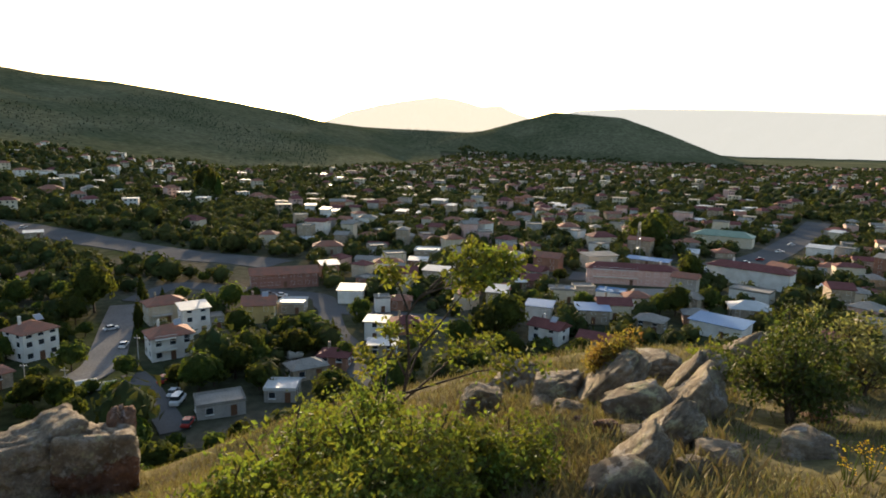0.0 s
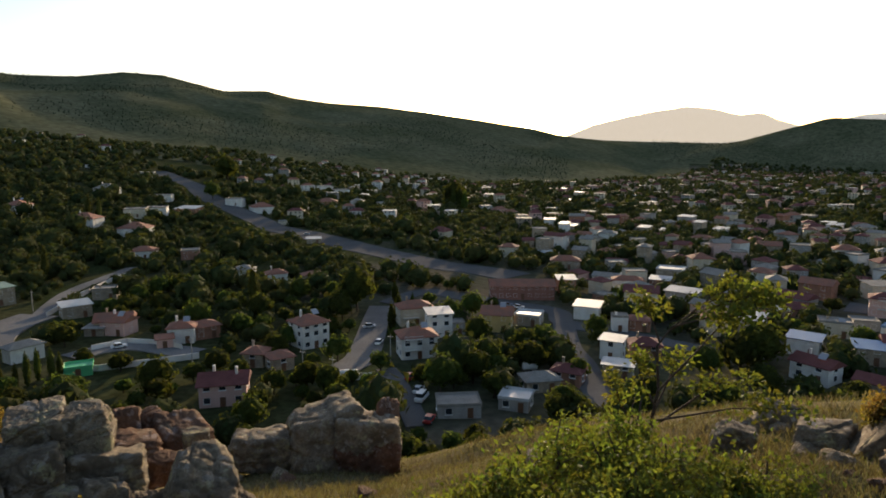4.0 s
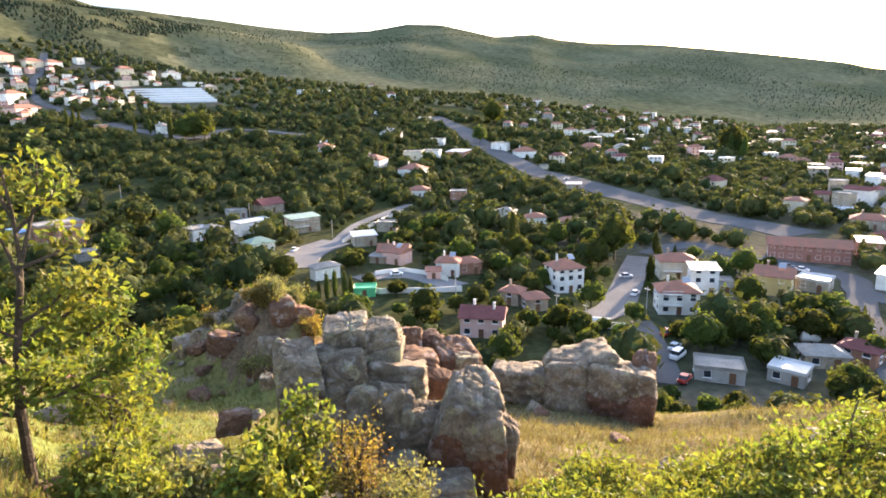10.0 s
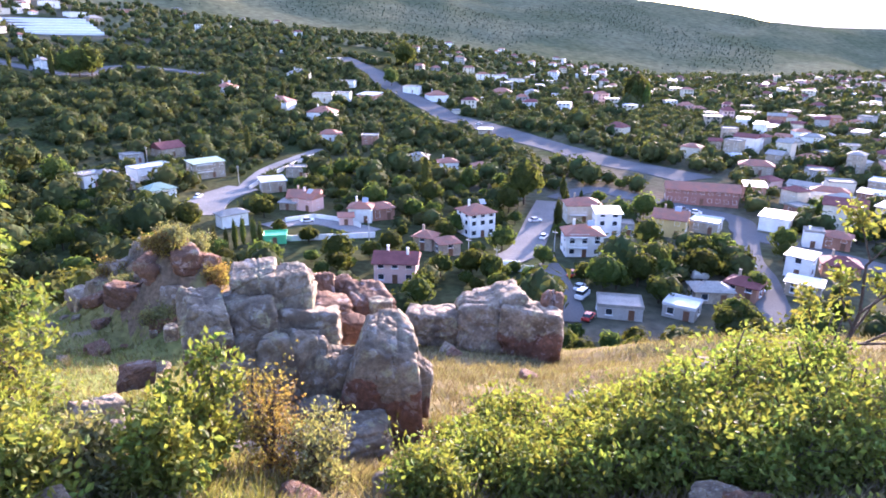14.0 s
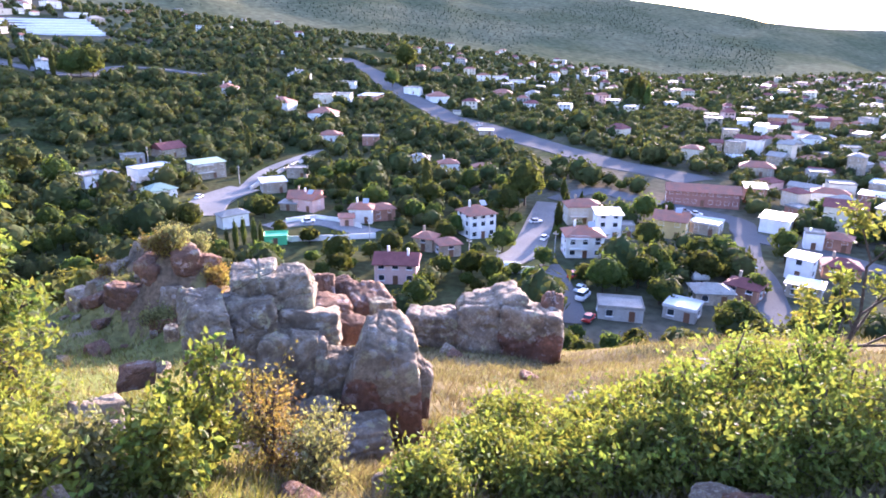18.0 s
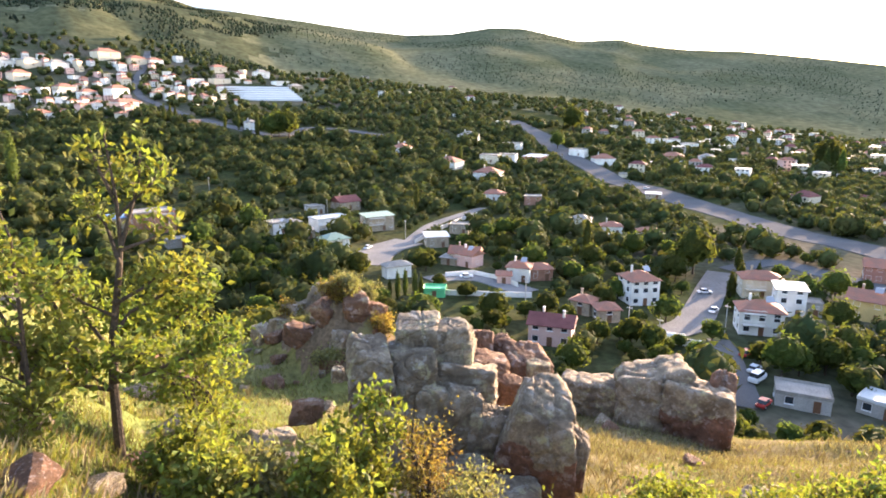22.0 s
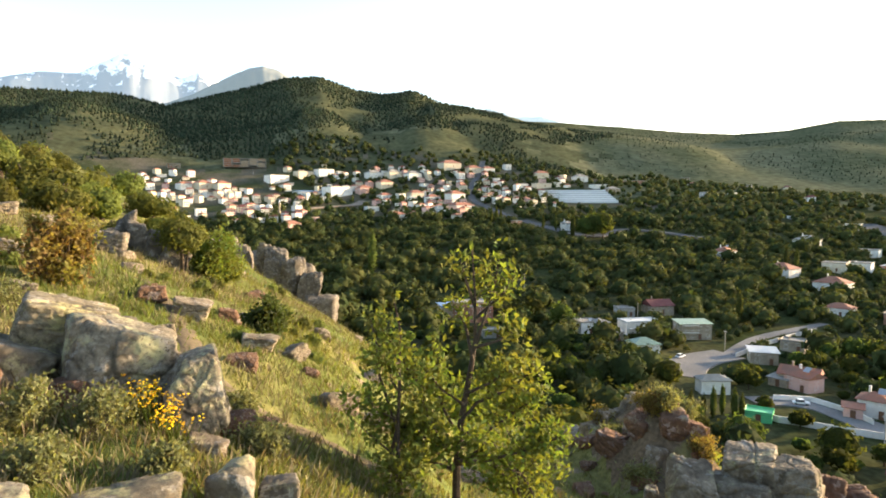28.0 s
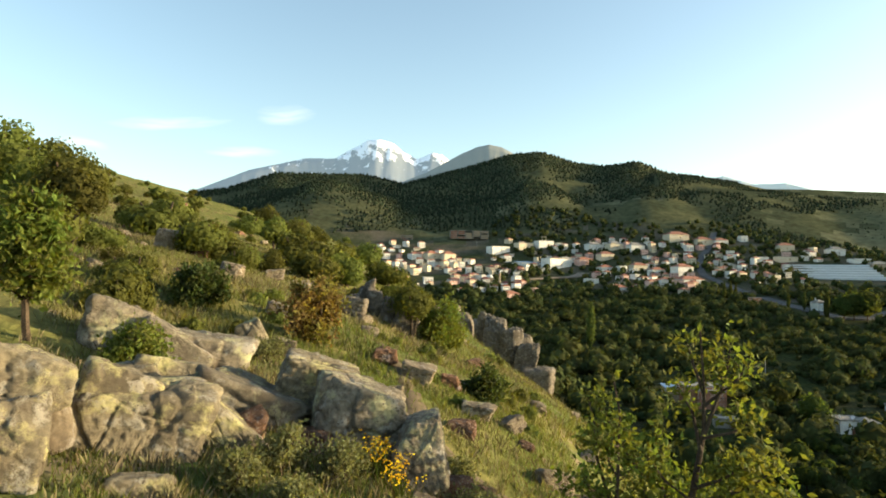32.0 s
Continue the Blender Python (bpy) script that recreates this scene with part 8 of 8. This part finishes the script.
def frame_building(x, y, turn, w, d, storeys):
    """An unfinished block: floor slabs on columns with brick infill."""
    root = new("unfinished_building")
    root.matrix_world = pose(x, y, ground_at(x, y) - 1.0, 0, 0, turn)
    for s in range(storeys + 1):
        part("floor_slab", box_bm(w, d, 3.2 * s, 3.2 * s + 0.35), M["concrete"], root)
    for s in range(storeys):
        for a in np.linspace(-w / 2 + 0.4, w / 2 - 0.4, 6):
            part("column", box_bm(0.6, 0.6, 3.2 * s + 0.35, 3.2 * s + 3.2, None, float(a), -d / 2 + 0.4), M["concrete"], root)
        for k in range(5):
            if (k + 2 * s) % 5 != 3:
                part("brick_infill", box_bm(w / 5 - 2.2, d - 2.5, 3.2 * s + 0.35, 3.2 * s + 3.2, None, (k - 2) * (w - 1) / 5, 0), M["stone" if k > 1 else "brick"], root)
    return tagged(root, "unfinished concrete building with bare brick infill", "building")


def greenhouse(x, y, turn, long, wide):
    root = new("greenhouse")
    root.matrix_world = pose(x, y, ground_at(x, y) - 0.8, 0, 0, turn)
    bm = bmesh.new()
    ring = [(wide / 2 * math.cos(a), 2.6 * math.sin(a) + 1.2) for a in np.linspace(0, math.pi, 9)]
    ring = [(wide / 2, 0)] + ring + [(-wide / 2, 0)]
    rows = [[bm.verts.new((u, p, q)) for p, q in ring] for u in np.linspace(-long / 2, long / 2, 13)]
    for r0, r1 in zip(rows, rows[1:]):
        for k in range(len(ring) - 1):
            bm.faces.new((r0[k], r0[k + 1], r1[k + 1], r1[k]))
    bm.faces.new(rows[0])
    bm.faces.new(rows[-1][::-1])
    part("cover", bm, M["sheet"], root)
    part("base_kerb", box_bm(long + 0.4, wide + 0.4, 0, 0.5), M["concrete"], root)
    return tagged(root, "long low pale plastic-covered greenhouse", "greenhouse", "rows of greenhouses")


def mast(x, y, height):
    root = new("lattice_mast")
    root.location = (x, y, ground_at(x, y) - 0.3)
    for k in range(4):
        a, b = (1 if k in (0, 1) else -1), (1 if k in (1, 2) else -1)
        bm = bmesh.new()
        tube(bm, [(a * 0.9, b * 0.9, 0), (a * 0.35, b * 0.35, height)], [0.09, 0.07], 5)
        part("leg", bm, M["metal"], root)
    bm = bmesh.new()
    for k in range(10):
        z0, z1 = height * k / 10, height * (k + 1) / 10
        r0, r1 = 0.9 - 0.55 * k / 10, 0.9 - 0.55 * (k + 1) / 10
        s = 1 if k % 2 else -1
        for a, b, c, d in ((-s * r0, -r0, s * r1, -r1), (-s * r0, r0, s * r1, r1), (-r0, -s * r0, -r1, s * r1), (r0, -s * r0, r1, s * r1)):
            tube(bm, [(a, b, z0), (c, d, z1)], [0.05, 0.05], 4)
    part("bracing", bm, M["metal"], root)
    return tagged(root, "tall steel lattice mast in the town", "mast")


def pole(x, y, height=8.0):
    root = new("utility_pole")
    root.location = (x, y, ground_at(x, y) - 0.3)
    bm = bmesh.new()
    tube(bm, [(0, 0, 0), (0, 0, height * 0.5), (0, 0, height)], [0.16, 0.13, 0.09], 7)
    part("post", bm, M["concrete"], root)
    part("crossarm", box_bm(1.6, 0.12, height - 0.8, height - 0.66), M["metal"], root)
    for k in (-0.6, 0.0, 0.6):
        bm = bmesh.new()
        tube(bm, [(k, 0, height - 0.66), (k, 0, height - 0.55), (k, 0, height - 0.45)], [0.05, 0.07, 0.03], 6)
        part("insulator", bm, M["white"], root)
    return tagged(root, "grey concrete utility pole with a crossarm", "pole", "utility poles")


CARS = {}


def car(x, y, turn, paint, van=False):
    """A parked car: shaped body, glazed cabin and four wheels."""
    key = (paint, van)
    m = pose(x, y, ground_at(x, y) + 0.26, 0, 0, turn)
    if key in CARS:
        return copy_thing(CARS[key], m)
    root = new("van" if van else "car")
    long, wide = (4.9, 1.9) if van else (4.2, 1.7)
    bm = box_bm(long, wide, 0.25, 1.25 if van else 0.85)
    bmesh.ops.bevel(bm, geom=list(bm.edges), offset=0.16, segments=2, affect="EDGES")
    part("body", bm, M[paint], root)
    bm = box_bm(long * (0.72 if van else 0.55), wide * 0.94, 1.2 if van else 0.8, 2.05 if van else 1.42, None, -0.2 if van else -0.25)
    for q in bm.verts:
        if q.co.z > 1.3:
            q.co.x = (q.co.x + 0.25) * (0.88 if van else 0.72) - 0.25
            q.co.y *= 0.86
    bmesh.ops.bevel(bm, geom=list(bm.edges), offset=0.06, segments=1, affect="EDGES")
    part("windows_band", bm, M["glass"], root)
    part("roof", box_bm(long * (0.6 if van else 0.36), wide * 0.78, 2.04 if van else 1.41, 2.1 if van else 1.47, None, -0.25), M[paint], root)
    for a in (-1, 1):
        for b in (-1, 1):
            bm = bmesh.new()
            bmesh.ops.create_cone(bm, cap_ends=True, segments=14, radius1=0.32, radius2=0.32, depth=0.2, matrix=Matrix.Translation((a * long * 0.31, b * wide * 0.46, 0.32)) @ Matrix.Rotation(radians(90), 4, "X"))
            wheel = part("wheel", bm, M["rubber"], root)
            bm = bmesh.new()
            bmesh.ops.create_cone(bm, cap_ends=True, segments=10, radius1=0.19, radius2=0.17, depth=0.03, matrix=Matrix.Translation((a * long * 0.31, b * (wide * 0.46 + 0.11), 0.32)) @ Matrix.Rotation(radians(90 * -b), 4, "X"))
            part("rim", bm, M["metal"], wheel, "grey metal wheel rim")
    root.matrix_world = m
    colour = paint.split("_")[1]
    CARS[key] = tagged(root, f"{colour} {'van' if van else 'car'} parked on the street", "van" if van else "car", "parked cars")
    return root


def garden_wall(points, height=1.6):
    root = new("garden_wall")
    v, f = [], []
    for k, (x, y) in enumerate(points):
        a, b = points[max(k - 1, 0)], points[min(k + 1, len(points) - 1)]
        t = Vector((b[0] - a[0], b[1] - a[1])).normalized()
        z = ground_at(x, y)
        for o in (-0.14, 0.14):
            for zz in (-0.8, height):
                v.append((x + t.y * o, y - t.x * o, z + zz))
    for k in range(len(points) - 1):
        a, b = 4 * k, 4 * k + 4
        f += [(a, b, b + 1, a + 1), (a + 1, b + 1, b + 3, a + 3), (a + 3, b + 3, b + 2, a + 2)]
    f += [(0, 1, 3, 2), (len(v) - 4, len(v) - 2, len(v) - 1, len(v) - 3)]
    mesh_object("wall_body", v, f, M["white"], root)
    return tagged(root, "pale rendered garden wall beside the lane", "wall", "garden walls")


def tank(x, y, turn, r, long):
    root = new("water_tank")
    root.matrix_world = pose(x, y, ground_at(x, y), 0, 0, turn)
    bm = bmesh.new()
    tube(bm, [(-long / 2, 0, r + 0.6), (-long / 2 + 0.3, 0, r + 0.6), (long / 2 - 0.3, 0, r + 0.6), (long / 2, 0, r + 0.6)], [r * 0.7, r, r, r * 0.7], 14)
    part("barrel", bm, M["white"], root)
    for s in (-1, 1):
        part("saddle", box_bm(0.3, r * 1.6, -0.6, 0.9, None, s * long * 0.3), M["concrete"], root)
    return tagged(root, "white cylindrical water tank on concrete saddles", "tank")


# landmarks and small things of the valley
minaret(-730.5, 3.5, 16.4)
mosque(-734.0, -8.2, 91, 10.5)
frame_building(-1027.2, -45.6, 93, 62.8, 25.1, 4)
frame_building(-1023.7, -147.3, 98, 18.6, 7.4, 2)
greenhouse(-811.5, 405.1, 63, 85.4, 5.2)
greenhouse(-797.4, 401.8, 63, 84.0, 5.2)
greenhouse(-775.9, 394.7, 63, 81.9, 5.2)
greenhouse(-756.6, 388.5, 63, 80.0, 5.2)
greenhouse(-740.8, 383.9, 63, 78.5, 5.2)
greenhouse(-724.2, 378.8, 62, 76.9, 5.2)
mast(113.0, 282.4, 18.8)
pole(-76.2, 131.1)
pole(-61.4, 151.3)
pole(-202.3, 164.5)
pole(31.2, 165.5)
pole(-265.7, 166.4)
pole(-340.8, 138.8)
pole(-66.3, 127.6)
pole(-108.2, 130.7)
pole(-990.7, -31.8)
car(-43.7, 125.7, 89, "car_white", van=True)
car(-46.1, 130.4, 89, "car_white")
car(-80.7, 181.2, 44, "car_white")
car(-70.9, 165.9, 98, "car_white")
car(-71.1, 137.2, -3, "car_grey")
car(-193.9, 139.0, 114, "car_white")
car(-16.6, 168.9, 21, "car_white", van=True)
car(-12.5, 157.4, 25, "car_grey")
car(-11.2, 151.8, 74, "car_white")
car(-38.4, 115.2, 90, "car_red")
car(-51.1, 138.7, 86, "car_red")
car(-136.8, 135.9, 55, "car_white")
car(-209.5, 370.4, 69, "car_white")
car(117.5, 249.3, -15, "car_white")
car(126.1, 252.1, -17, "car_grey")
car(133.2, 256.3, -17, "car_white")
car(164.8, 280.7, 10, "car_white")
car(177.1, 289.8, 9, "car_red")
car(147.9, 264.8, -14, "car_white", van=True)
car(88.8, 236.3, -21, "car_white")
car(80.7, 239.3, -14, "car_grey")
car(-43.2, 218.0, 11, "car_grey")
car(-38.7, 215.8, 10, "car_white")
car(200.6, 311.4, 7, "car_white")
car(220.6, 332.8, 6, "car_white")
garden_wall([(-133.4, 116.7), (-126.3, 118.8), (-121.1, 124.8), (-116.0, 131.3), (-110.9, 136.8)])
garden_wall([(-142.2, 131.8), (-139.1, 141.3), (-128.6, 143.2), (-120.2, 141.4)])
garden_wall([(-71.6, 131.6), (-66.1, 133.1), (-60.6, 137.3)])
garden_wall([(-217.1, 222.4), (-210.9, 200.9), (-201.6, 178.6), (-192.0, 160.9)])
tank(-24.5, 152.9, 29, 1.4, 4.2)
tank(-66.0, 134.3, 26, 1.0, 5.0)
